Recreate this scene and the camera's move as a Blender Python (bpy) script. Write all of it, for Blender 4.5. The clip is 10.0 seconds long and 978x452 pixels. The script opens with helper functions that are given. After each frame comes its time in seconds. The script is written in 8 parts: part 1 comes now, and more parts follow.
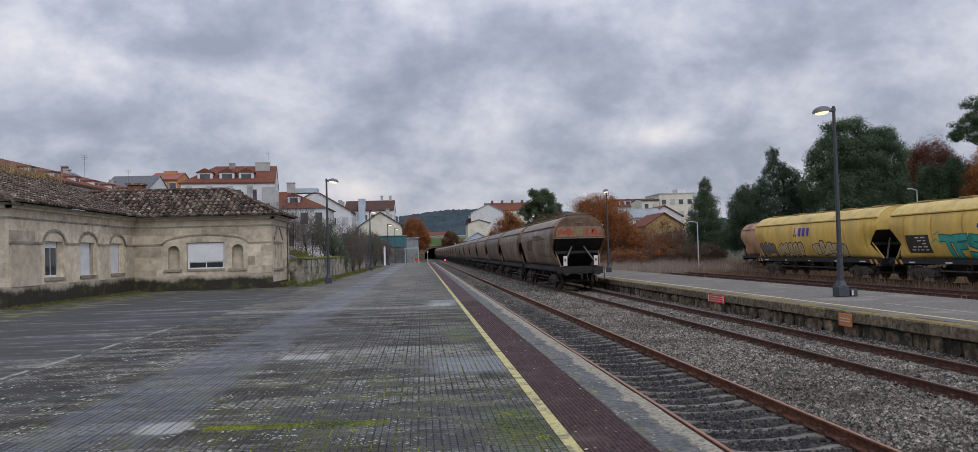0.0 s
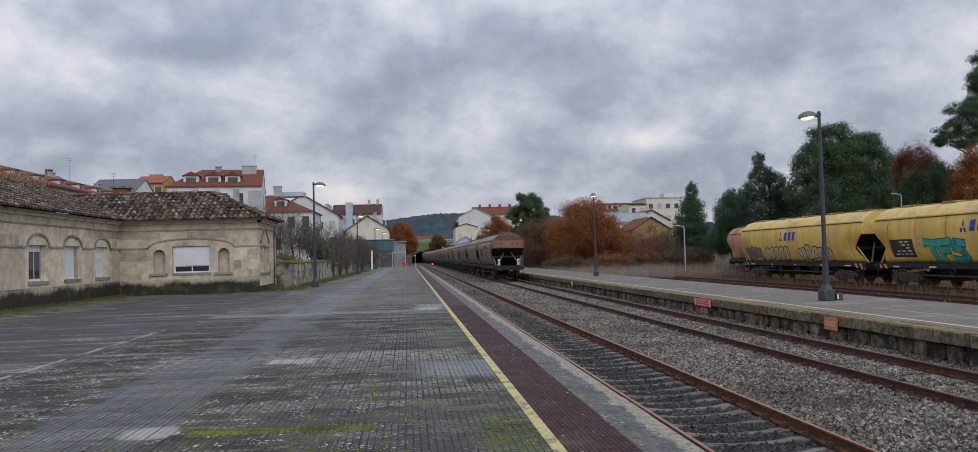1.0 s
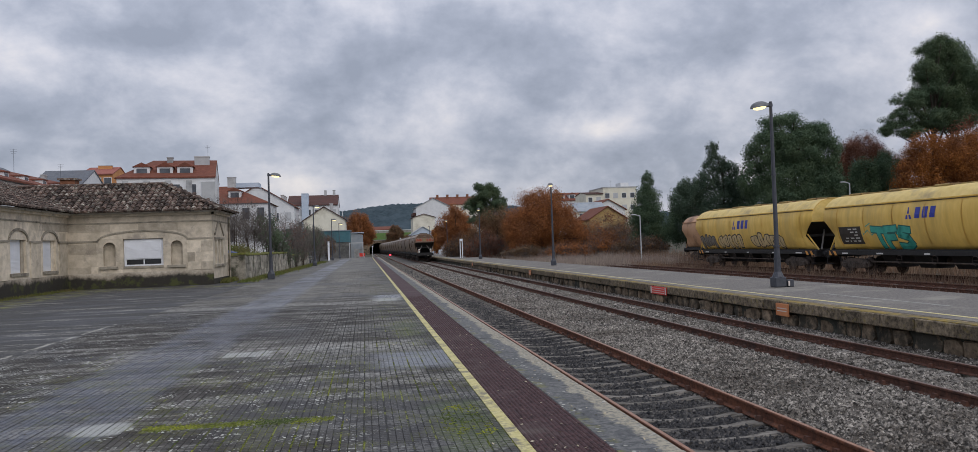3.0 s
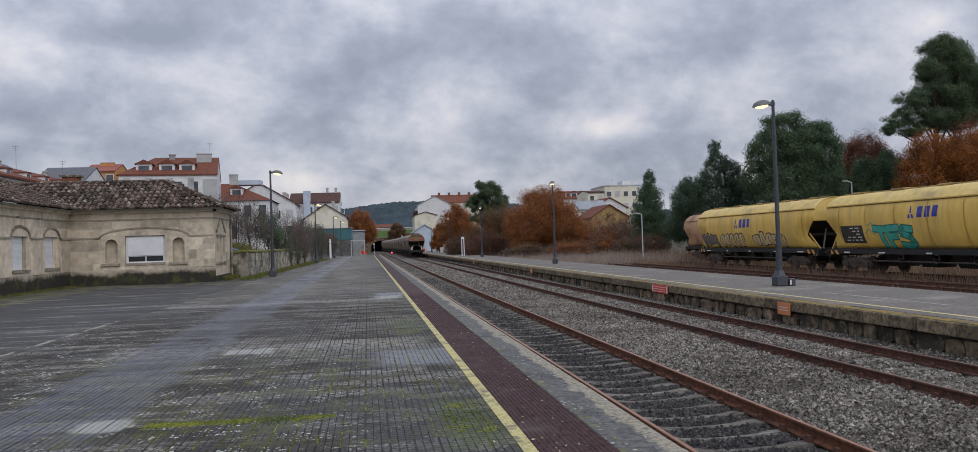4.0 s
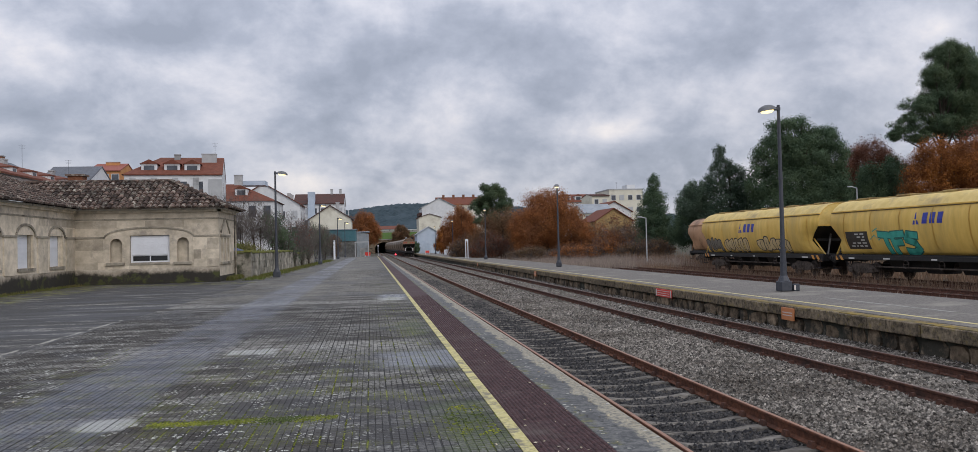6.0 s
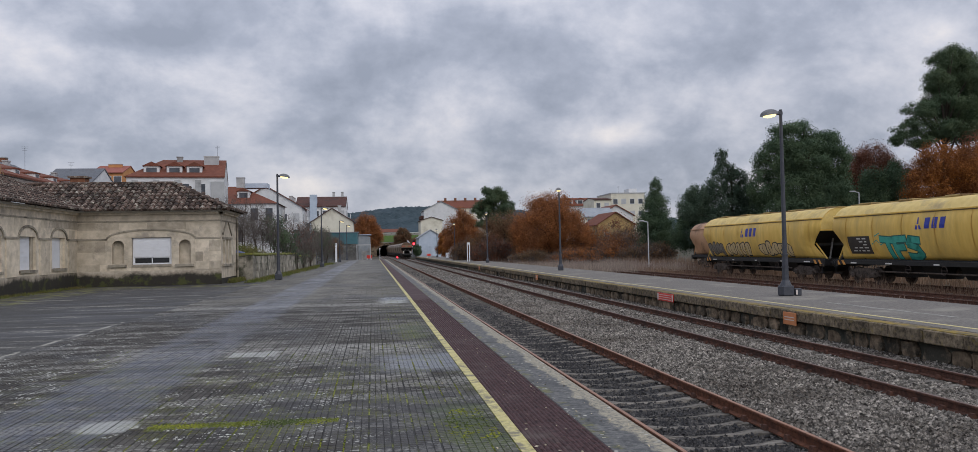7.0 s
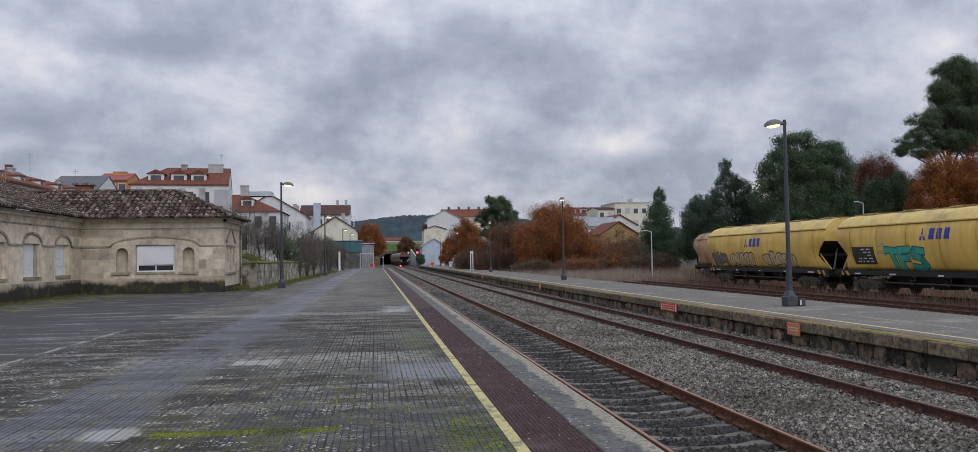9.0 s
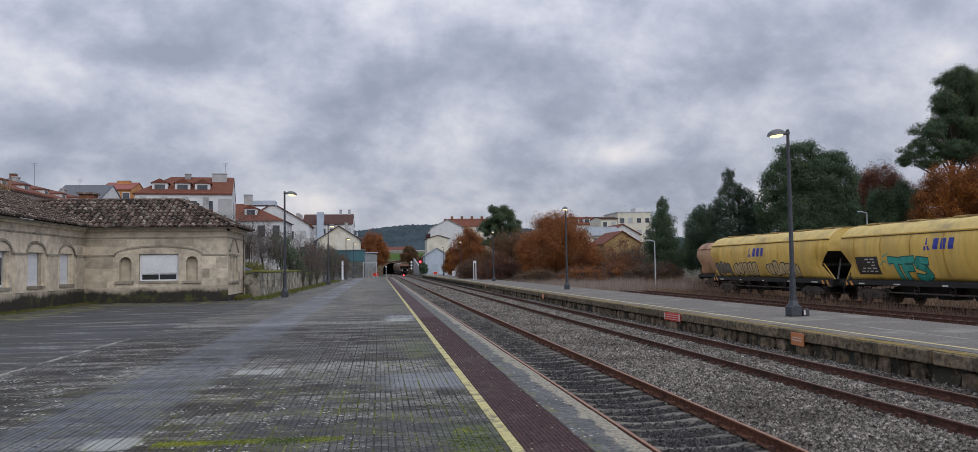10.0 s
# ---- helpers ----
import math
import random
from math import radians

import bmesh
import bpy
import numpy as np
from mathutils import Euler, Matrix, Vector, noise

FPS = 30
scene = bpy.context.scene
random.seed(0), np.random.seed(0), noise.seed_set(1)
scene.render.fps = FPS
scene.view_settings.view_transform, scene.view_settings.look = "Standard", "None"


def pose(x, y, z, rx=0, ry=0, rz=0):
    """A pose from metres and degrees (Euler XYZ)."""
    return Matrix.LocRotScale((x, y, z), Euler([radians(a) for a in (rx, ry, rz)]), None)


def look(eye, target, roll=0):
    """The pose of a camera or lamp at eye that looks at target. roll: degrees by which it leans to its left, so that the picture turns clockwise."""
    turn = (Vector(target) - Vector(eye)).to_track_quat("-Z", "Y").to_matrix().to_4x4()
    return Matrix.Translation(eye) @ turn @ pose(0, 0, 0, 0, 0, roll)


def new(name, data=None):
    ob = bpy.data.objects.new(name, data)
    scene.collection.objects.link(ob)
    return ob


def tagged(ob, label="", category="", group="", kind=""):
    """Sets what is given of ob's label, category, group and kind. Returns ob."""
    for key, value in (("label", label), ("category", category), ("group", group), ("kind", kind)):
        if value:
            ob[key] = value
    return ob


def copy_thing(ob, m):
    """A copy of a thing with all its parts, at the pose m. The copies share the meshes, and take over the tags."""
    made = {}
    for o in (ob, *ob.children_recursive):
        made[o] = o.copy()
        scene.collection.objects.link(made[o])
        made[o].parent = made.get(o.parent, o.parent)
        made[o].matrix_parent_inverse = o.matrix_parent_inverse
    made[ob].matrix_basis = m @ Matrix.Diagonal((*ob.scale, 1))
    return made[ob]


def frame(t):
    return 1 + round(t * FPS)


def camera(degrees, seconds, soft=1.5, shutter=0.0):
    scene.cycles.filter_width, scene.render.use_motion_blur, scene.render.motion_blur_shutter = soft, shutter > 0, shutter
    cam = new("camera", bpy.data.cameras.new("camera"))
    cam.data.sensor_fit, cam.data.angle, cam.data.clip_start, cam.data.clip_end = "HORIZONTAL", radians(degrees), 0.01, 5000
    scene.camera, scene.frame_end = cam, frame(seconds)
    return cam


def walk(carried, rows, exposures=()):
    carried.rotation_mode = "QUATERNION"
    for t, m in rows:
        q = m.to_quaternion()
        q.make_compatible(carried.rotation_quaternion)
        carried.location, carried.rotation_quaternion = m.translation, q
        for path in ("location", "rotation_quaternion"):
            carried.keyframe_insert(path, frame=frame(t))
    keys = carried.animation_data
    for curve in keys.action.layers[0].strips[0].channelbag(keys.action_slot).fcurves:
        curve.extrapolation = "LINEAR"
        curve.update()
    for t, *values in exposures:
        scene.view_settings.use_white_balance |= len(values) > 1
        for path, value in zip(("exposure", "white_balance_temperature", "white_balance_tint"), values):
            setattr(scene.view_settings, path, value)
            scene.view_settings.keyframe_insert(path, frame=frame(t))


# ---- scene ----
cam = camera(61.5, 10.0, soft=0.7)
EYE = (0.0, 0.0, 1.61)


def aim(yaw, pitch, roll):
    """The standing camera's pose from its turn."""
    return pose(*EYE, 0, 0, yaw) @ pose(0, 0, 0, 90 + pitch) @ pose(0, 0, 0, 0, 0, -roll)


TURNS = [(0.0, -4.812, 1.787, 1.624), (0.5, -4.384, 2.129, 1.52), (1.0, -5.69, 2.04, 1.59), (1.5, -6.987, 1.993, 1.756),
         (2.0, -7.945, 1.45, 1.897), (2.5, -8.581, 1.32, 2.119), (4.0, -8.492, 1.123, 1.882), (4.5, -8.387, 1.138, 1.808),
         (5.0, -8.328, 1.203, 1.793), (5.5, -8.27, 1.24, 1.589), (7.0, -8.094, 1.547, 1.167), (7.5, -8.039, 1.684, 1.131),
         (8.0, -7.984, 1.856, 1.051), (8.5, -7.927, 2.017, 0.969), (9.0, -7.867, 2.177, 0.92), (9.5, -7.776, 2.36, 0.869),
         (10.0, -7.662, 2.838, 0.846)]
walk(cam, [(t, aim(a, b, c)) for t, a, b, c in TURNS],
     exposures=[(0.0, -0.18, 6350, 10), (4.5, -0.18, 6400, 10), (5.0, -0.19, 6420, 10), (5.5, -0.01, 6450, 10), (7.0, -0.18, 6400, 10), (10.0, -0.19, 6330, 10)])

# ---- world and light: overcast dusk ----
world = bpy.data.worlds.new("world")
scene.world = world
world.use_nodes = True


ZENITH = 2.0
# broad cloud masses ahead: bearing and height as slopes, half widths, lighter (+) or darker (-)
MASSES = [(0.04, 0.225, 0.22, 0.06, -0.07), (-0.02, 0.090, 0.17, 0.028, 0.065), (-0.24, 0.195, 0.13, 0.05, 0.06), (0.30, 0.139, 0.06, 0.018, 0.11),
          (0.57, 0.235, 0.16, 0.05, -0.06), (-0.26, 0.256, 0.06, 0.014, -0.11), (0.75, 0.285, 0.10, 0.03, 0.11), (-0.40, 0.165, 0.10, 0.04, -0.05)]


def build_world():
    nt = world.node_tree
    nt.nodes.clear()
    N, link = nt.nodes.new, nt.links.new

    def math_node(op, a, b=0.0):
        n = N("ShaderNodeMath")
        n.operation = op
        for sock, v in zip(n.inputs, (a, b)):
            if hasattr(v, "is_output"):
                link(v, sock)
            else:
                sock.default_value = v
        return n.outputs[0]

    out, bg = N("ShaderNodeOutputWorld"), N("ShaderNodeBackground")
    sky = N("ShaderNodeTexSky")
    sky.sky_type, sky.sun_disc = "NISHITA", False
    sky.sun_elevation, sky.sun_rotation = radians(35), radians(153)
    tc = N("ShaderNodeTexCoord")
    sep = N("ShaderNodeSeparateXYZ")
    link(tc.outputs["Generated"], sep.inputs[0])
    X, Y, Z = sep.outputs
    # the layer of cloud as a high sheet, closing up towards the horizon
    deep = math_node("ADD", math_node("MAXIMUM", Z, 0.0), 0.62)
    flat = N("ShaderNodeCombineXYZ")
    link(math_node("DIVIDE", X, deep), flat.inputs[0])
    link(math_node("DIVIDE", Y, deep), flat.inputs[1])

    def clouds(scale, detail, rough, off, dist):
        mp = N("ShaderNodeMapping")
        mp.inputs["Location"].default_value = off
        nz = N("ShaderNodeTexNoise")
        nz.inputs["Scale"].default_value, nz.inputs["Detail"].default_value = scale, detail
        nz.inputs["Roughness"].default_value, nz.inputs["Distortion"].default_value = rough, dist
        link(flat.outputs[0], mp.inputs[0])
        link(mp.outputs[0], nz.inputs["Vector"])
        return nz.outputs["Fac"]

    total = math_node("ADD", math_node("MULTIPLY", clouds(2.1, 4, 0.5, (1.2, 3.3, 0), 0.1), 0.34), math_node("MULTIPLY", clouds(6.6, 9, 0.58, (5.1, 0.6, 2), 0.12), 0.66))
    ahead = math_node("MAXIMUM", Y, 0.05)
    u, v = math_node("DIVIDE", X, ahead), math_node("DIVIDE", Z, ahead)
    for u0, v0, su, sv, amount in MASSES:
        a = math_node("DIVIDE", math_node("SUBTRACT", u, u0), su)
        b = math_node("DIVIDE", math_node("SUBTRACT", v, v0), sv)
        r = math_node("ADD", math_node("MULTIPLY", a, a), math_node("MULTIPLY", b, b))
        total = math_node("ADD", total, math_node("MULTIPLY", math_node("POWER", 2.718, math_node("MULTIPLY", r, -1.0)), amount))
    ramp = N("ShaderNodeValToRGB")
    el = ramp.color_ramp.elements
    el[0].position, el[0].color = 0.36, (0.335, 0.365, 0.445, 1)
    el[1].position, el[1].color = 0.69, (0.94, 0.885, 0.875, 1)
    for at, c in ((0.445, (0.425, 0.455, 0.545)), (0.515, (0.555, 0.575, 0.66)), (0.585, (0.70, 0.70, 0.765))):
        el.new(at).color = (*c, 1)
    link(total, ramp.inputs[0])
    # an overcast sky is brighter overhead than at the horizon
    grow = N("ShaderNodeMapRange")
    for k, w in (("From Min", 0.0), ("From Max", 1.0), ("To Min", 0.89), ("To Max", ZENITH)):
        grow.inputs[k].default_value = w
    link(Z, grow.inputs["Value"])
    # sky seen through the cloud: a small share
    dim = N("ShaderNodeMix"); dim.data_type, dim.blend_type = "RGBA", "MULTIPLY"
    dim.inputs["Factor"].default_value = 1.0
    dim.inputs["B"].default_value = (0.08, 0.08, 0.08, 1)
    link(sky.outputs[0], dim.inputs["A"])
    mix = N("ShaderNodeMix"); mix.data_type = "RGBA"
    mix.inputs["Factor"].default_value = 0.92
    link(dim.outputs["Result"], mix.inputs["A"]); link(ramp.outputs[0], mix.inputs["B"])
    link(mix.outputs["Result"], bg.inputs["Color"])
    link(grow.outputs[0], bg.inputs["Strength"])
    link(bg.outputs[0], out.inputs["Surface"])


build_world()
sun = new("sun", bpy.data.lights.new("sun", "SUN"))
sun.data.energy, sun.data.angle, sun.data.color = 1.1, radians(45), (1.0, 0.93, 0.85)
sun.matrix_world = look((0, 0, 34), (-22, 44, 0))


# ---- materials ----
def surf(name, c1, c2, scale=6.0, rough=0.85, bump=0.25, c3=None, scale3=0.6, lo3=0.52, hi3=0.66, metal=0.0, space="Position",
         stretch=(1, 1, 1), random_amount=0.0, island=0.0, rough2=None, bump_scale=None):
    """A surface in two tones of fine grain, with larger stains of a third tone."""
    m = bpy.data.materials.new(name)
    m.use_nodes = True
    nt = m.node_tree
    b = nt.nodes["Principled BSDF"]
    N, link = nt.nodes.new, nt.links.new
    if space == "Position":
        src = N("ShaderNodeNewGeometry").outputs["Position"]
    else:
        src = N("ShaderNodeTexCoord").outputs["Object"]
    mp = N("ShaderNodeMapping"); mp.inputs["Scale"].default_value = stretch
    link(src, mp.inputs[0])
    n1 = N("ShaderNodeTexNoise")
    n1.inputs["Scale"].default_value, n1.inputs["Detail"].default_value, n1.inputs["Roughness"].default_value = scale, 6, 0.65
    link(mp.outputs[0], n1.inputs["Vector"])
    r1 = N("ShaderNodeValToRGB")
    r1.color_ramp.elements[0].position, r1.color_ramp.elements[0].color = 0.36, (*c1, 1)
    r1.color_ramp.elements[1].position, r1.color_ramp.elements[1].color = 0.64, (*c2, 1)
    link(n1.outputs["Fac"], r1.inputs[0])
    col = r1.outputs[0]
    if c3:
        n3 = N("ShaderNodeTexNoise")
        n3.inputs["Scale"].default_value, n3.inputs["Detail"].default_value, n3.inputs["Roughness"].default_value = scale3, 8, 0.68
        link(mp.outputs[0], n3.inputs["Vector"])
        r3 = N("ShaderNodeMapRange")
        r3.inputs["From Min"].default_value, r3.inputs["From Max"].default_value = lo3, hi3
        link(n3.outputs["Fac"], r3.inputs["Value"])
        mx = N("ShaderNodeMix"); mx.data_type = "RGBA"
        link(r3.outputs[0], mx.inputs["Factor"]); link(col, mx.inputs["A"])
        mx.inputs["B"].default_value = (*c3, 1)
        col = mx.outputs["Result"]
        if rough2 is not None:
            rr = N("ShaderNodeMapRange")
            rr.inputs["To Min"].default_value, rr.inputs["To Max"].default_value = rough, rough2
            link(r3.outputs[0], rr.inputs["Value"]); link(rr.outputs[0], b.inputs["Roughness"])
    for amount, sock in ((random_amount, "info"), (island, "isle")):
        if amount:
            o = N("ShaderNodeObjectInfo").outputs["Random"] if sock == "info" else N("ShaderNodeNewGeometry").outputs["Random Per Island"]
            mr = N("ShaderNodeMapRange")
            mr.inputs["To Min"].default_value, mr.inputs["To Max"].default_value = 1 - amount, 1 + amount
            link(o, mr.inputs["Value"])
            hv = N("ShaderNodeHueSaturation")
            link(mr.outputs[0], hv.inputs["Value"]); link(col, hv.inputs["Color"])
            col = hv.outputs[0]
    link(col, b.inputs["Base Color"])
    if rough2 is None or not c3:
        b.inputs["Roughness"].default_value = rough
    b.inputs["Metallic"].default_value = metal
    if rough > 0.7:
        b.inputs["Specular IOR Level"].default_value = 0.25
    if bump:
        nb = N("ShaderNodeTexNoise")
        nb.inputs["Scale"].default_value, nb.inputs["Detail"].default_value = bump_scale or scale * 4, 4
        link(mp.outputs[0], nb.inputs["Vector"])
        bp = N("ShaderNodeBump"); bp.inputs["Strength"].default_value, bp.inputs["Distance"].default_value = bump, 0.02
        link(nb.outputs["Fac"], bp.inputs["Height"]); link(bp.outputs[0], b.inputs["Normal"])
    return m


def glow(name, colour, strength):
    m = bpy.data.materials.new(name)
    m.use_nodes = True
    b = m.node_tree.nodes["Principled BSDF"]
    b.inputs["Base Color"].default_value = (*colour, 1)
    b.inputs["Emission Color"].default_value = (*colour, 1)
    b.inputs["Emission Strength"].default_value = strength
    return m


M = {}
M["earth"] = surf("earth", (0.045, 0.04, 0.03), (0.09, 0.08, 0.055), 3.0, 0.95, 0.6, (0.05, 0.06, 0.025), 0.12)
M["asphalt"] = surf("asphalt", (0.115, 0.107, 0.098), (0.215, 0.20, 0.18), 12.0, 0.92, 0.3, (0.26, 0.245, 0.21), 0.5, rough2=0.85)
M["concrete"] = surf("concrete", (0.24, 0.235, 0.215), (0.36, 0.35, 0.32), 5.0, 0.85, 0.4, (0.10, 0.105, 0.085), 0.9)
M["tactile"] = surf("tactile", (0.030, 0.016, 0.018), (0.088, 0.047, 0.048), 14.0, 0.74, 0.2, (0.10, 0.075, 0.07), 0.8)
M["yellow_paint"] = surf("yellow_paint", (0.45, 0.40, 0.16), (0.60, 0.54, 0.27), 14.0, 0.75, 0.2, (0.22, 0.20, 0.14), 4.0, 0.5, 0.60)
M["yellow_thin"] = surf("yellow_thin", (0.55, 0.47, 0.20), (0.66, 0.58, 0.28), 9.0, 0.7, 0.1)
M["rail_head_dull"] = surf("rail_head_dull", (0.12, 0.07, 0.055), (0.19, 0.115, 0.09), 7.0, 0.5, 0.1, metal=0.3)
M["rust_warm"] = surf("rust_warm", (0.085, 0.036, 0.022), (0.20, 0.082, 0.045), 12.0, 0.8, 0.3, (0.06, 0.03, 0.022), 1.6)
M["rust"] = surf("rust", (0.055, 0.027, 0.02), (0.13, 0.06, 0.04), 12.0, 0.8, 0.3, (0.05, 0.03, 0.024), 1.6)
M["rail_head"] = surf("rail_head", (0.26, 0.125, 0.07), (0.37, 0.19, 0.115), 7.0, 0.45, 0.1, metal=0.35)
M["ballast"] = surf("ballast", (0.054, 0.048, 0.042), (0.36, 0.33, 0.288), 11.0, 0.9, 1.0, (0.075, 0.062, 0.05), 0.6, 0.48, 0.68, island=0.75)
M["sleeper"] = surf("sleeper", (0.09, 0.082, 0.072), (0.24, 0.222, 0.195), 5.0, 0.9, 0.5, (0.06, 0.053, 0.045), 1.5, random_amount=0.2, stretch=(1, 6, 6))
M["stone"] = surf("stone", (0.44, 0.385, 0.30), (0.64, 0.565, 0.455), 2.2, 0.9, 0.35, (0.34, 0.30, 0.25), 1.3, 0.54, 0.68, random_amount=0.3)
M["stone_dark"] = surf("stone_dark", (0.035, 0.037, 0.03), (0.075, 0.075, 0.06), 3.0, 0.95, 0.5, (0.22, 0.2, 0.155), 1.1, 0.55, 0.7)
M["roof_tile"] = surf("roof_tile", (0.024, 0.019, 0.017), (0.14, 0.095, 0.075), 5.0, 0.9, 0.5, (0.30, 0.28, 0.235), 4.0, 0.53, 0.64, island=0.6)
M["white_pvc"] = surf("white_pvc", (0.70, 0.72, 0.76), (0.76, 0.78, 0.82), 2.0, 0.5, 0.05)
M["glass_dark"] = surf("glass_dark", (0.02, 0.022, 0.025), (0.03, 0.032, 0.035), 1.0, 0.12, 0.0)
M["wagon_brown"] = surf("wagon_brown", (0.108, 0.071, 0.05), (0.215, 0.143, 0.097), 1.6, 0.42, 0.12, (0.40, 0.29, 0.19), 0.45, 0.5, 0.68, space="Object", random_amount=0.25)
M["black_steel"] = surf("black_steel", (0.006, 0.006, 0.0065), (0.016, 0.015, 0.0145), 6.0, 0.7, 0.2, space="Object")
M["wagon_yellow"] = surf("wagon_yellow", (0.68, 0.44, 0.085), (0.81, 0.55, 0.135), 1.2, 0.55, 0.1, (0.54, 0.37, 0.10), 0.5, 0.48, 0.68, space="Object", stretch=(1.5, 1.5, 0.25))
M["wagon_peach"] = surf("wagon_peach", (0.45, 0.25, 0.13), (0.52, 0.31, 0.17), 1.0, 0.6, 0.1, (0.20, 0.10, 0.05), 0.5, space="Object")
M["lamp_grey"] = surf("lamp_grey", (0.035, 0.04, 0.052), (0.055, 0.06, 0.075), 8.0, 0.5, 0.1)
M["lamp_glow"] = glow("lamp_glow", (1.0, 0.76, 0.30), 2.6)
M["red_glow"] = glow("red_glow", (1.0, 0.04, 0.06), 5.0)


# ---- building helpers ----
def link_mesh(name, me, mat, parent=None, label="", kind=""):
    ob = new(name, me)
    if mat is not None and not me.materials:
        me.materials.append(mat)
    if parent is not None:
        ob.parent = parent
    return tagged(ob, label=label, kind=kind)


def part(name, bm, mat, parent, label="", kind="", smooth=False):
    me = bpy.data.meshes.new(name)
    bm.to_mesh(me)
    bm.free()
    if smooth:
        me.polygons.foreach_set("use_smooth", [True] * len(me.polygons))
    return link_mesh(name, me, mat, parent, label, kind)


def raw(name, verts, faces, mat, parent=None, label="", kind="", smooth=False):
    me = bpy.data.meshes.new(name)
    me.from_pydata([tuple(map(float, v)) for v in verts], [], [tuple(map(int, f)) for f in faces])
    if smooth:
        me.polygons.foreach_set("use_smooth", [True] * len(me.polygons))
    me.update()
    return link_mesh(name, me, mat, parent, label, kind)


def thing(name, label, category, m=None, group="", kind=""):
    ob = new(name)
    if m is not None:
        ob.matrix_world = m
    return tagged(ob, label, category, group, kind)


def box(bm, x0, x1, y0, y1, z0, z1, bevel=0.0):
    r = bmesh.ops.create_cube(bm, size=1.0, matrix=Matrix.Translation(((x0 + x1) / 2, (y0 + y1) / 2, (z0 + z1) / 2)) @ Matrix.Diagonal((x1 - x0, y1 - y0, z1 - z0, 1)))
    if bevel:
        es = list({e for v in r["verts"] for e in v.link_edges})
        bmesh.ops.bevel(bm, geom=es, offset=bevel, segments=1, affect="EDGES")
    return bm


def boxed(*a, bevel=0.0):
    return box(bmesh.new(), *a, bevel=bevel)


def rod(bm, a, b, r0, r1=None, seg=10):
    a, b = Vector(a), Vector(b)
    d = b - a
    m = Matrix.Translation((a + b) / 2) @ d.to_track_quat("Z", "Y").to_matrix().to_4x4()
    bmesh.ops.create_cone(bm, cap_ends=True, segments=seg, radius1=r0, radius2=r0 if r1 is None else r1, depth=d.length, matrix=m)
    return bm


def prism(bm, outline, y0, y1, axis="y"):
    """A closed outline of (u, z) pushed along y (u is x) or along x (u is y)."""
    def at(u, z, w):
        return (u, w, z) if axis == "y" else (w, u, z)
    lo = [bm.verts.new(at(u, z, y0)) for u, z in outline]
    hi = [bm.verts.new(at(u, z, y1)) for u, z in outline]
    n = len(outline)
    for i in range(n):
        bm.faces.new((lo[i], lo[(i + 1) % n], hi[(i + 1) % n], hi[i]))
    bm.faces.new(lo[::-1])
    bm.faces.new(hi)
    bmesh.ops.recalc_face_normals(bm, faces=bm.faces)
    return bm


RAIL_Z = -0.68      # top of the rails; the main platform is at 0
P2_Z = -0.18        # top of the island platform
BED_Z = -0.86       # top of the ballast


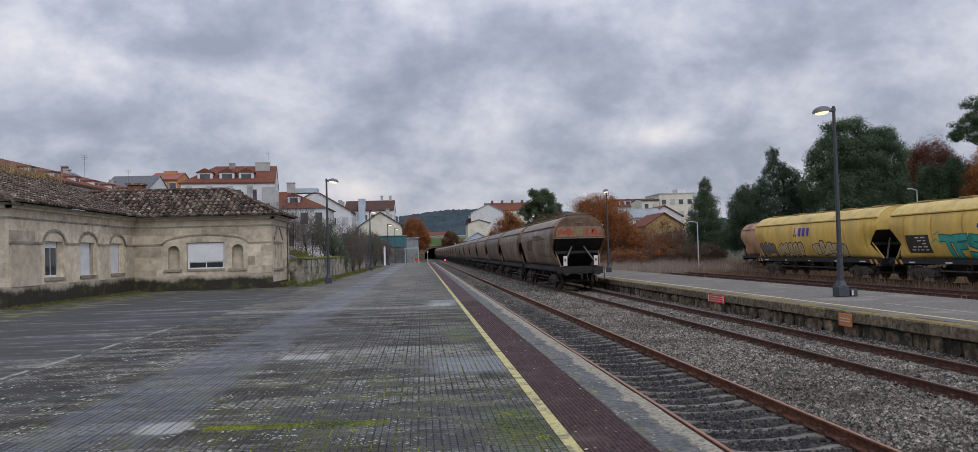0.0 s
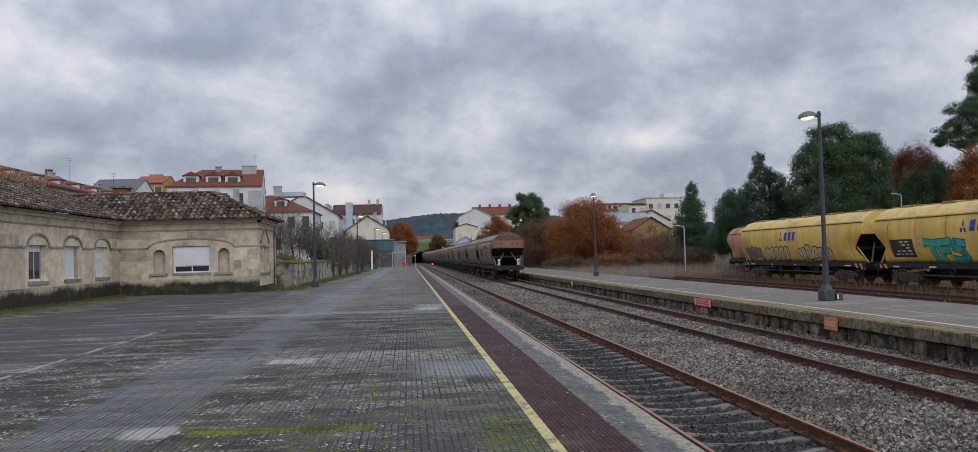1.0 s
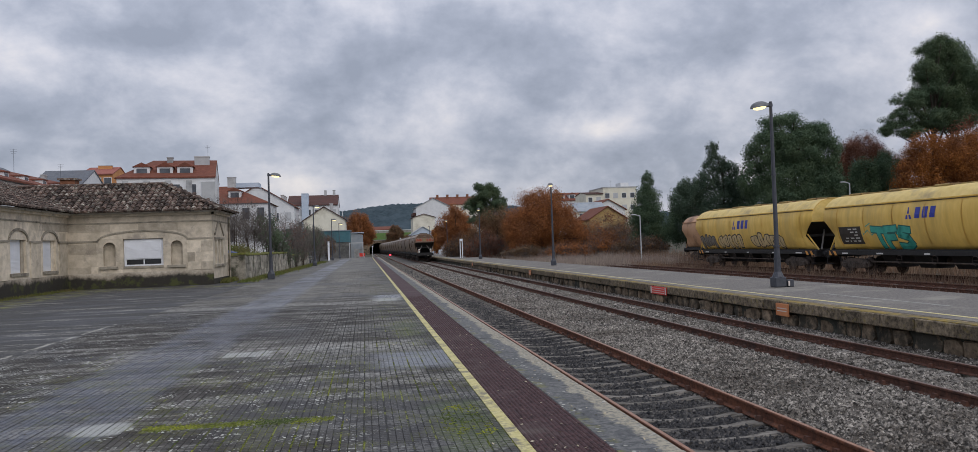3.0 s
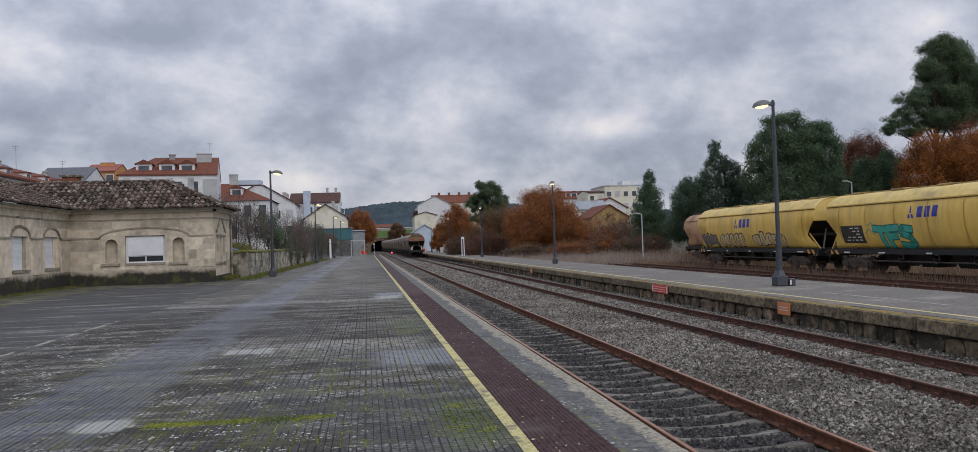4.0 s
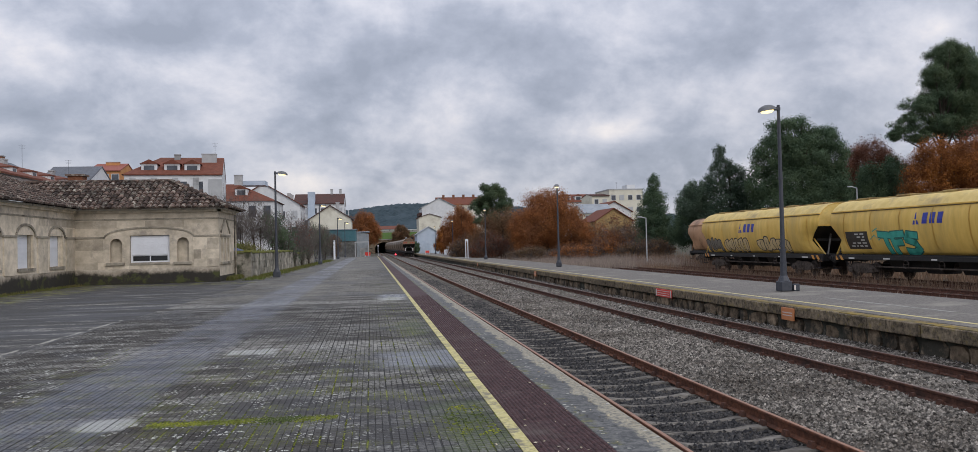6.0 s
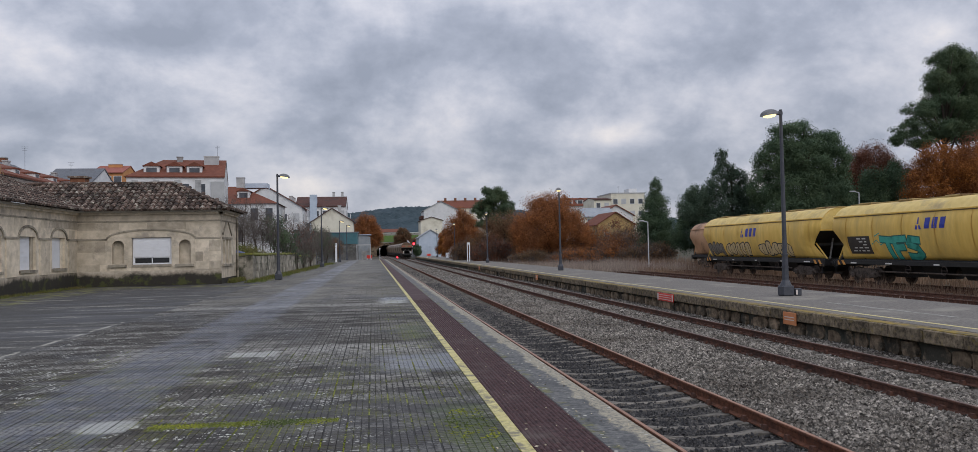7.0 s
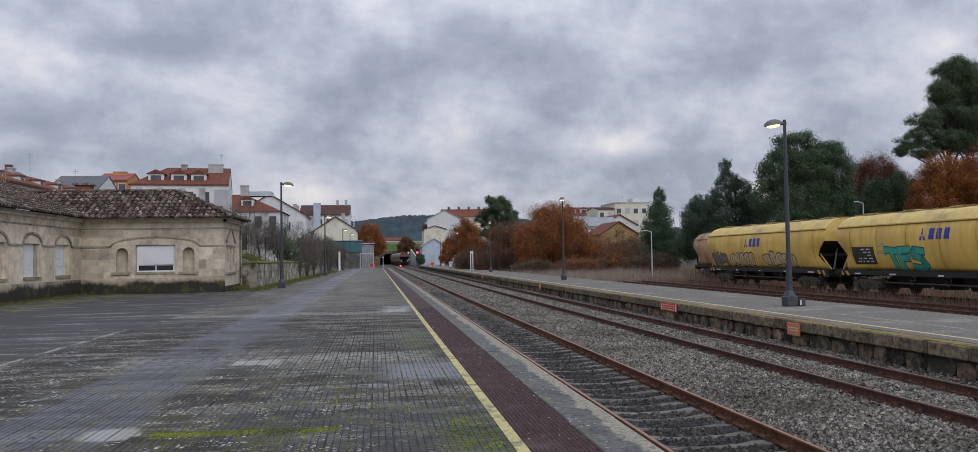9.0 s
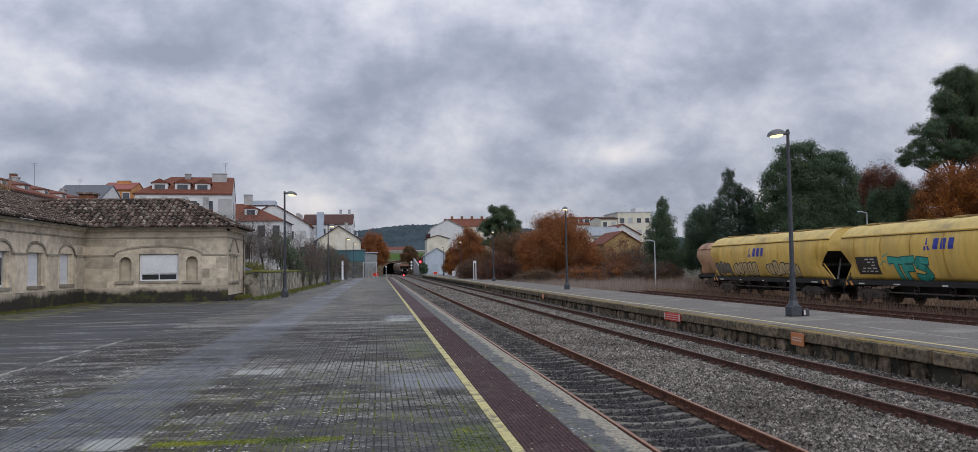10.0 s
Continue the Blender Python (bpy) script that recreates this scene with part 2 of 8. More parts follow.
# ---- special surfaces ----
class Nodes:
    """Short forms for shader arithmetic."""

    def __init__(self, name):
        self.m = bpy.data.materials.new(name)
        self.m.use_nodes = True
        self.nt = self.m.node_tree
        self.b = self.nt.nodes["Principled BSDF"]
        self.pos = self.nt.nodes.new("ShaderNodeNewGeometry").outputs["Position"]
        s = self.nt.nodes.new("ShaderNodeSeparateXYZ")
        self.nt.links.new(self.pos, s.inputs[0])
        self.x, self.y, self.z = s.outputs

    def put(self, sock, v):
        if hasattr(v, "is_output"):
            self.nt.links.new(v, sock)
        else:
            sock.default_value = v

    def math(self, op, a, b=0.0, c=None):
        n = self.nt.nodes.new("ShaderNodeMath")
        n.operation = op
        self.put(n.inputs[0], a); self.put(n.inputs[1], b)
        if c is not None:
            self.put(n.inputs[2], c)
        return n.outputs[0]

    def ramp(self, v, lo, hi, a=0.0, b=1.0):
        n = self.nt.nodes.new("ShaderNodeMapRange")
        n.interpolation_type = "SMOOTHSTEP"
        self.put(n.inputs["Value"], v)
        for k, w in (("From Min", lo), ("From Max", hi), ("To Min", a), ("To Max", b)):
            n.inputs[k].default_value = w
        return n.outputs[0]

    def noise(self, scale, detail=5, rough=0.6, stretch=(1, 1, 1), off=(0, 0, 0)):
        mp = self.nt.nodes.new("ShaderNodeMapping")
        mp.inputs["Scale"].default_value, mp.inputs["Location"].default_value = stretch, off
        self.nt.links.new(self.pos, mp.inputs[0])
        n = self.nt.nodes.new("ShaderNodeTexNoise")
        n.inputs["Scale"].default_value, n.inputs["Detail"].default_value, n.inputs["Roughness"].default_value = scale, detail, rough
        self.nt.links.new(mp.outputs[0], n.inputs["Vector"])
        return n.outputs["Fac"]

    def spots(self, scale, lo, hi, off=(0, 0, 0)):
        mp = self.nt.nodes.new("ShaderNodeMapping")
        mp.inputs["Location"].default_value = off
        self.nt.links.new(self.pos, mp.inputs[0])
        n = self.nt.nodes.new("ShaderNodeTexVoronoi")
        n.inputs["Scale"].default_value = scale
        self.nt.links.new(mp.outputs[0], n.inputs["Vector"])
        return self.ramp(n.outputs["Distance"], lo, hi, 1.0, 0.0)

    def field(self, x0, x1, y0, y1, soft=0.3, wob=0.5):
        """1 inside a rectangle with a ragged edge."""
        k = self.math("MULTIPLY", self.math("SUBTRACT", self.noise(1.6, 5, 0.65, off=(x0, y0, 0)), 0.5), wob * 2)
        x, y = self.math("ADD", self.x, k), self.math("ADD", self.y, k)
        r = self.math("MULTIPLY", self.ramp(x, x0 - soft, x0 + soft), self.ramp(x, x1 - soft, x1 + soft, 1.0, 0.0))
        return self.math("MULTIPLY", r, self.math("MULTIPLY", self.ramp(y, y0 - soft, y0 + soft), self.ramp(y, y1 - soft, y1 + soft, 1.0, 0.0)))

    def mix(self, f, a, b):
        n = self.nt.nodes.new("ShaderNodeMix")
        n.data_type = "RGBA"
        self.put(n.inputs["Factor"], f)
        self.put(n.inputs["A"], a if hasattr(a, "is_output") else (*a, 1))
        self.put(n.inputs["B"], b if hasattr(b, "is_output") else (*b, 1))
        return n.outputs["Result"]

    def times(self, a, b):
        return self.math("MULTIPLY", a, b)

    def finish(self, col, rough, bump=None, strength=0.3, distance=0.01):
        self.nt.links.new(col, self.b.inputs["Base Color"])
        self.put(self.b.inputs["Roughness"], rough)
        self.b.inputs["Specular IOR Level"].default_value = 0.33
        if bump is not None:
            bp = self.nt.nodes.new("ShaderNodeBump")
            bp.inputs["Strength"].default_value, bp.inputs["Distance"].default_value = strength, distance
            self.nt.links.new(bump, bp.inputs["Height"]); self.nt.links.new(bp.outputs[0], self.b.inputs["Normal"])
        return self.m


def paving_surface(name, joint):
    """Grooved tiles: grey-brown, with a paler smooth strip tinted for sky sheen, moss in the joints, lichen and damp
    patches.
    """
    k = Nodes(name)
    grain = k.noise(30, 5, 0.7)
    col = k.mix(k.ramp(grain, 0.35, 0.65), (0.014, 0.012, 0.010), (0.060, 0.052, 0.044))
    col = k.mix(k.times(k.ramp(k.noise(0.9, 6, 0.65), 0.42, 0.64), 0.45), col, (0.15, 0.142, 0.126))
    rnd = k.nt.nodes.new("ShaderNodeNewGeometry").outputs["Random Per Island"]
    col = k.mix(k.ramp(rnd, 0.0, 1.0, 0.0, 0.5), col, (0.036, 0.035, 0.033))
    streak = k.times(k.ramp(k.noise(0.9, 8, 0.72, (0.4, 1.7, 1), (5, 9, 0)), 0.49, 0.57), k.ramp(k.noise(16, 4, 0.7), 0.42, 0.54))
    col = k.mix(k.times(streak, 0.75), col, (0.28, 0.275, 0.25))
    # pale dry paving far off; the tone also stands in for grazing glare
    dry_glare = k.times(k.field(-5.9, 1.1, 27, 160, 4.0, 3.0), k.ramp(k.noise(0.35, 6, 0.7, (1.2, 0.35, 1), (3, 1, 0)), 0.34, 0.60, 0.15, 0.75))
    col = k.mix(dry_glare, col, (0.215, 0.205, 0.175))
    # damp dark areas with more shine
    damp = k.ramp(k.noise(0.45, 4, 0.6, (1, 0.6, 1), (4, 2, 0)), 0.47, 0.62)
    damp = k.math("MAXIMUM", damp, k.field(-0.3, 1.15, 4.0, 9.6, 0.5, 0.9))
    # two wet patches, smoother, their bluish sky reflection mixed into the colour
    wet_sheen = k.math("MAXIMUM", k.field(0.1, 1.3, 11.0, 12.8, 0.3, 0.6), k.field(0.2, 1.2, 26.6, 28.4, 0.3, 0.5))
    col = k.mix(k.times(wet_sheen, 0.75), col, (0.16, 0.175, 0.205))
    col = k.mix(k.times(damp, 0.6), col, (0.03, 0.03, 0.033))
    # cross strips, and the long smooth strip with bluish sky sheen in its colour
    cross = k.math("MAXIMUM", k.field(-4.2, 0.9, 13.1, 14.4, 0.25, 0.35), k.math("MAXIMUM", k.field(-6, 0.6, 24.6, 25.6, 0.3, 0.5), k.field(-1.3, 0.7, 10.55, 10.8, 0.08, 0.2)))
    pale = k.times(cross, k.ramp(k.noise(7, 5, 0.7), 0.40, 0.56))
    col = k.mix(k.times(pale, 0.75), col, (0.30, 0.295, 0.27))
    sheen_strip = k.times(k.field(-3.75, -2.4, -20, 140, 0.16, 0.35), k.ramp(k.noise(0.5, 5, 0.65, (1, 0.5, 1), (2, 8, 0)), 0.3, 0.52, 0.3, 1.0))
    col = k.mix(k.times(sheen_strip, k.ramp(k.noise(5, 5, 0.7, (1, 0.5, 1)), 0.3, 0.7, 0.15, 0.75)), col, (0.092, 0.106, 0.142))
    # bare cement patches; the third is a puddle's white reflection put in as colour
    patch = k.math("MAXIMUM", k.field(-2.72, -2.25, 7.95, 8.45, 0.06, 0.25), k.math("MAXIMUM", k.field(-2.3, -1.5, 13.2, 13.8, 0.06, 0.2), k.field(0.25, 1.0, 25.2, 26.6, 0.2, 0.3)))
    col = k.mix(k.times(patch, 0.85), col, (0.36, 0.37, 0.35))
    # lichen
    near = k.ramp(k.y, 8.0, 26.0, 1.0, 0.3)
    lich = k.math("MAXIMUM", k.spots(13.0, 0.20, 0.30), k.times(k.spots(26.0, 0.22, 0.32, (1, 1, 0)), 0.8))
    lich = k.times(lich, k.times(k.ramp(k.noise(2.6, 5, 0.65, off=(3, 1, 0)), 0.49, 0.58), k.math("ADD", k.times(near, 0.85), 0.15)))
    lich = k.times(lich, k.ramp(k.x, -0.9, 0.3, 1.0, 0.25))
    lich = k.times(lich, k.math("SUBTRACT", 1.0, sheen_strip))
    col = k.mix(lich, col, (0.58, 0.59, 0.54))
    # moss
    area = k.math("MAXIMUM", k.times(k.field(-4.5, 1.2, 4, 13, 1.2, 0.8), 1.0), k.field(0.1, 1.2, 13, 40, 0.5, 0.8))
    green = k.times(area, k.ramp(k.noise(1.8, 5, 0.65, off=(9, 3, 0)), 0.47, 0.60))
    if joint:
        col = k.mix(1.0, col, (0.013, 0.012, 0.010))
        col = k.mix(k.times(green, k.ramp(k.noise(6, 3, 0.5), 0.40, 0.48)), col, (0.18, 0.2, 0.02))
    line = k.field(-2.1, -0.35, 7.95, 8.17, 0.04, 0.14)
    clump = k.field(0.62, 1.1, 6.5, 8.5, 0.16, 0.5)
    fleck = k.ramp(k.noise(28, 5, 0.75), 0.44, 0.54)
    col = k.mix(k.times(line, k.math("ADD", k.times(fleck, 0.4), 0.1)), col, (0.20, 0.21, 0.04))
    col = k.mix(k.times(clump, k.math("ADD", k.times(fleck, 0.6), 0.2)), col, (0.06, 0.085, 0.02))
    clump2 = k.field(0.55, 1.0, 15.0, 18.0, 0.3, 0.7)
    col = k.mix(k.times(clump2, k.times(fleck, 0.8)), col, (0.08, 0.105, 0.025))
    if not joint:
        col = k.mix(k.times(green, k.times(fleck, 0.35)), col, (0.14, 0.15, 0.04))
    rough = k.math("SUBTRACT", 0.82, k.math("ADD", k.times(wet_sheen, 0.4), k.math("ADD", k.times(damp, 0.22), k.times(sheen_strip, 0.30))))
    return k.finish(col, rough, k.noise(90, 3, 0.6), 0.35, 0.006)


def asphalt_surface():
    """Old forecourt asphalt with pale streaks, a broken white line and damp areas."""
    k = Nodes("forecourt_asphalt")
    col = k.mix(k.ramp(k.noise(40, 5, 0.7), 0.35, 0.65), (0.02, 0.02, 0.02), (0.085, 0.082, 0.076))
    damp = k.ramp(k.noise(0.22, 5, 0.6, (1, 2.2, 1), (1, 5, 0)), 0.44, 0.60)
    col = k.mix(k.times(damp, 0.75), col, (0.024, 0.025, 0.028))
    pale = k.ramp(k.noise(0.55, 8, 0.75, (0.45, 1.8, 1), (7, 1, 0)), 0.52, 0.62)
    col = k.mix(k.times(k.times(pale, k.ramp(k.noise(9, 5, 0.75), 0.4, 0.56)), 0.8), col, (0.30, 0.29, 0.255))
    line = k.times(k.field(-6.05, -5.95, 3, 21, 0.03, 0.08), k.ramp(k.noise(3.2, 6, 0.75, (1, 0.5, 1)), 0.46, 0.56))
    col = k.mix(k.times(line, 0.75), col, (0.40, 0.385, 0.33))
    rim = k.math("MAXIMUM", k.field(-15.6, -12.2, 26, 45.5, 0.5, 0.9), k.math("MAXIMUM", k.field(-15, -5.5, 41.5, 44.0, 0.4, 0.9), k.field(-7.2, -5.4, 46, 150, 0.4, 0.6)))
    col = k.mix(k.times(rim, k.ramp(k.noise(1.4, 6, 0.7, off=(2, 2, 0)), 0.47, 0.6)), col, (0.15, 0.15, 0.05))
    rough = k.math("SUBTRACT", 0.85, k.times(damp, 0.3))
    return k.finish(col, rough, k.noise(120, 3, 0.6), 0.4, 0.006)


def coping_surface():
    """Grey edge slabs with a ragged tan lichen band at the outer edge and small pale flecks."""
    k = Nodes("edge_slab")
    col = k.mix(k.ramp(k.noise(14, 6, 0.7), 0.35, 0.65), (0.055, 0.058, 0.060), (0.165, 0.165, 0.158))
    col = k.mix(k.times(k.ramp(k.noise(1.3, 5, 0.65, off=(2, 0, 0)), 0.48, 0.62), 0.55), col, (0.05, 0.052, 0.055))
    wob = k.math("MULTIPLY", k.math("SUBTRACT", k.noise(5.0, 7, 0.72, (1, 0.7, 1)), 0.5), 0.42)
    wide = k.math("MULTIPLY", k.math("SUBTRACT", k.noise(0.8, 3, 0.5, (0.2, 1, 1), (3, 4, 0)), 0.5), 0.35)
    band = k.ramp(k.math("ADD", k.x, k.math("ADD", wob, wide)), 2.13, 2.19)
    col = k.mix(k.times(band, k.ramp(k.noise(22, 5, 0.7), 0.36, 0.58, 0.15, 0.95)), col, (0.36, 0.325, 0.24))
    col = k.mix(k.times(k.spots(11.0, 0.16, 0.24), k.ramp(k.noise(1.7, 4, 0.6, off=(1, 6, 0)), 0.46, 0.56)), col, (0.46, 0.45, 0.40))
    moss = k.times(k.field(1.85, 1.95, -6, 40, 0.04, 0.12), k.ramp(k.noise(3.0, 5, 0.7, off=(8, 0, 0)), 0.48, 0.6))
    col = k.mix(k.times(moss, 0.8), col, (0.14, 0.14, 0.035))
    return k.finish(col, 0.72, k.noise(60, 4, 0.6), 0.4, 0.008)


M["coping"] = coping_surface()
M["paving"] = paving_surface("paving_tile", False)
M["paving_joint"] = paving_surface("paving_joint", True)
M["forecourt"] = asphalt_surface()


# ---- ground, platforms and tracks ----
def build_ground():
    bm = bmesh.new()
    bmesh.ops.create_grid(bm, x_segments=60, y_segments=60, size=1, matrix=Matrix.Translation((0, 900, BED_Z - 0.12)) @ Matrix.Diagonal((1600, 1200, 1, 1)))
    part("ground", bm, M["earth"], None, "dark earth with sparse winter grass round the station", kind="structure")


def mesh_of(bm, name, mat):
    me = bpy.data.meshes.new(name)
    bm.to_mesh(me)
    bm.free()
    me.materials.append(mat)
    return me


def pads(bm, n, size, gap, z0, z1, x=0.0, y=0.0, inset=0.004):
    """n by n low pads with sloping sides on a square of that size."""
    step = size / n
    h = step / 2 - gap / 2
    for i in range(n):
        for j in range(n):
            cx, cy = x - size / 2 + (i + 0.5) * step, y - size / 2 + (j + 0.5) * step
            lo = [bm.verts.new((cx + a * h, cy + b * h, z0)) for a, b in ((-1, -1), (1, -1), (1, 1), (-1, 1))]
            hi = [bm.verts.new((cx + a * (h - inset), cy + b * (h - inset), z1)) for a, b in ((-1, -1), (1, -1), (1, 1), (-1, 1))]
            bm.faces.new(hi)
            for q in range(4):
                bm.faces.new((lo[q], lo[(q + 1) % 4], hi[(q + 1) % 4], hi[q]))


def build_platforms():
    rng = np.random.default_rng(2)
    p = thing("platform_1", "wide main platform paved in small grooved grey tiles", "platform", kind="structure")
    slab = part("slab", boxed(-5.86, 1.14, -6, 150, -0.9, -0.0065), M["paving_joint"], p)
    part("asphalt_forecourt", boxed(-40, -5.86, -6, 150, -0.9, -0.003), M["forecourt"], p, "dark worn asphalt with a broken white line")
    part("yellow_line", boxed(1.14, 1.25, -6, 150, -0.02, 0.004), M["yellow_paint"], p, "worn yellow safety line")
    part("tactile_bed", boxed(1.25, 1.85, -6, 150, -0.9, -0.008), M["tactile"], p)
    part("edge_core", boxed(1.85, 2.26, -6, 150, -0.9, -0.05), M["concrete"], p)
    # paving tiles: single ones near by, one joined field behind them
    bm = bmesh.new()
    pads(bm, 3, 0.197, 0.006, -0.005, 0.0, inset=0.002)
    bmesh.ops.scale(bm, vec=(0.965, 1, 1), verts=bm.verts)
    tile = mesh_of(bm, "paving_tile", M["paving"])
    cols = 35
    base = np.array([v.co[:] for v in tile.vertices])
    faces = np.array([f.vertices[:] for f in tile.polygons])
    blocks, count = [], 0
    for i in range(cols):
        x = 1.14 - 0.1 - 0.2 * i
        y = 5.5
        while y < 23:
            if i < 15 and 6.5 < y < 10.5:
                t = new("paving_tile", tile)
                t.parent = p
                t.location = (x, y, rng.uniform(-0.002, 0.001))
                t.rotation_euler = (rng.normal(0, 0.006), rng.normal(0, 0.006), rng.normal(0, 0.004))
            else:
                blocks.append(base + np.array([x, y, rng.uniform(-0.002, 0.001)]))
            y += 0.2
    n = len(base)
    V = np.concatenate(blocks)
    Fc = (faces[None] + n * np.arange(len(blocks))[:, None, None]).reshape(-1, 4)
    raw("paving_field", V, Fc, M["paving"], p, kind="stuff")
    V, Fc = [], []
    for i in range(cols):
        x = 1.14 - 0.1 - 0.2 * i
        y = 23.1
        while y < 60:
            z = rng.uniform(-0.003, 0.0)
            b = len(V)
            V += [(x - 0.097, y - 0.095, z), (x + 0.097, y - 0.095, z), (x + 0.097, y + 0.095, z), (x - 0.097, y + 0.095, z),
                  (x - 0.097, y - 0.095, -0.01), (x + 0.097, y - 0.095, -0.01)]
            Fc += [(b, b + 1, b + 2, b + 3), (b + 4, b + 5, b + 1, b)]
            y += 0.2
    raw("far_paving_field", V, Fc, M["paving"], p, kind="stuff")
    part("near_paving", boxed(-5.86, 1.14, -6, 5.4, -0.5, -0.002), M["paving"], p)
    part("far_paving", boxed(-5.86, 1.14, 60, 150, -0.5, -0.002), M["paving"], p)
    # tactile tiles with buttons
    bm = bmesh.new()
    pads(bm, 7, 0.294, 0.014, -0.008, 0.0, inset=0.006)
    tac = mesh_of(bm, "tactile_tile", M["tactile"])
    y = 5.5
    while y < 27:
        for x in (1.40, 1.70):
            t = new("tactile_tile", tac)
            t.parent = p
            t.location = (x, y, rng.uniform(-0.002, 0.001))
        y += 0.3
    part("far_tactile", boxed(1.25, 1.85, 27, 150, -0.5, -0.001), M["tactile"], p)
    # edge slabs
    cop = mesh_of(boxed(-0.243, 0.244, -0.498, 0.498, -0.14, 0.0, bevel=0.006), "edge_slab", M["coping"])
    for i in range(156):
        t = new("edge_slab", cop)
        t.parent = p
        t.location = (2.096 + rng.normal(0, 0.003), -5.5 + i, rng.uniform(-0.006, 0.0))
        t.rotation_euler = (0, rng.normal(0, 0.004), rng.normal(0, 0.001))
    q = thing("platform_2", "low island platform of asphalt behind a mossy stone edge", "platform", kind="structure")
    part("slab", boxed(11.35, 16.0, -6, 215, -0.95, P2_Z - 0.002), M["asphalt"], q)
    part("yellow_line", boxed(11.74, 11.84, -6, 215, P2_Z - 0.02, P2_Z + 0.003), M["yellow_thin"], q, "thin yellow safety line")
    part("patch_line", boxed(13.1, 13.22, 17, 22.5, P2_Z - 0.02, P2_Z + 0.003), M["concrete"], q, "pale painted mark")
    part("lichen_edge", boxed(10.9, 11.16, 4, 200, P2_Z - 0.02, P2_Z + 0.005, bevel=0.004), M["lichen_ochre"], q, "ochre lichen along the edge")
    part("retaining_core", boxed(11.05, 11.35, -6, 215, -0.95, P2_Z - 0.03), M["stone_dark"], q)
    shapes = [mesh_of(boxed(10.85, 11.352, -l / 2 + 0.006, l / 2 - 0.006, P2_Z - 0.27, P2_Z, bevel=0.018), "coping_stone", M["coping_moss"]) for l in (0.9, 1.15, 1.35)]
    y = 4.0
    while y < 210:
        j = int(rng.integers(3))
        l = (0.9, 1.15, 1.35)[j]
        t = new("coping_stone", shapes[j])
        t.parent = q
        t.location = (rng.normal(0, 0.012), y + l / 2, rng.uniform(-0.012, 0.004))
        y += l
    walls = [mesh_of(rubble(l, h, k), "wall_stone", M["old_stone"]) for k, (l, h) in enumerate(((0.42, 0.45), (0.6, 0.47), (0.8, 0.46), (0.52, 0.44), (0.95, 0.47), (0.35, 0.46)))]
    y = 7.0
    while y < 95:
        j = int(rng.integers(6))
        l = (0.42, 0.6, 0.8, 0.52, 0.95, 0.35)[j]
        t = new("wall_stone", walls[j])
        t.parent = q
        t.location = (11.03 + rng.normal(0, 0.022), y + l / 2, -0.93 + rng.normal(0, 0.012))
        t.rotation_euler = (rng.normal(0, 0.03), rng.normal(0, 0.07), rng.normal(0, 0.05))
        y += l


def rubble(l, h, seed):
    """A rough facing stone with an uneven outline, thicker in its middle."""
    rng = random.Random(40 + seed)
    n = 9
    bm = bmesh.new()
    back, face = [], []
    for i in range(n):
        a = 2 * math.pi * i / n + rng.uniform(-0.15, 0.15)
        c, s = math.cos(a), math.sin(a)
        k = 1 / max(abs(c), abs(s)) * rng.uniform(0.88, 1.0)
        y, z = c * k * (l / 2 - 0.01), h / 2 + s * k * (h / 2 - 0.008)
        back.append(bm.verts.new((0.06, y, z)))
        face.append(bm.verts.new((-0.03 + rng.uniform(-0.012, 0.012), y * 0.93, h / 2 + (z - h / 2) * 0.93)))
    mid = bm.verts.new((-0.055, rng.uniform(-0.05, 0.05), h / 2))
    for i in range(n):
        k = (i + 1) % n
        bm.faces.new((back[i], back[k], face[k], face[i]))
        bm.faces.new((face[i], face[k], mid))
    bmesh.ops.recalc_face_normals(bm, faces=bm.faces)
    return bm


M["coping_moss"] = surf("coping_moss", (0.06, 0.048, 0.034), (0.25, 0.20, 0.135), 9.0, 0.9, 0.5, (0.21, 0.165, 0.07), 6.0, 0.55, 0.64, random_amount=0.25)
M["lichen_ochre"] = surf("lichen_ochre", (0.11, 0.092, 0.055), (0.2, 0.165, 0.085), 9.0, 0.95, 0.5, (0.28, 0.2, 0.05), 3.0, 0.45, 0.58)
M["old_stone"] = surf("old_stone", (0.09, 0.068, 0.047), (0.33, 0.25, 0.17), 4.0, 0.95, 0.8, (0.045, 0.042, 0.033), 1.3, 0.47, 0.60, random_amount=0.4)

RAIL_PROFILE = [(-0.07, -0.16), (0.07, -0.16), (0.07, -0.145), (0.012, -0.125), (0.012, -0.045), (0.034, -0.03), (0.034, -0.006), (0.026, 0.0),
                (-0.026, 0.0), (-0.034, -0.006), (-0.034, -0.03), (-0.012, -0.045), (-0.012, -0.125), (-0.07, -0.145)]


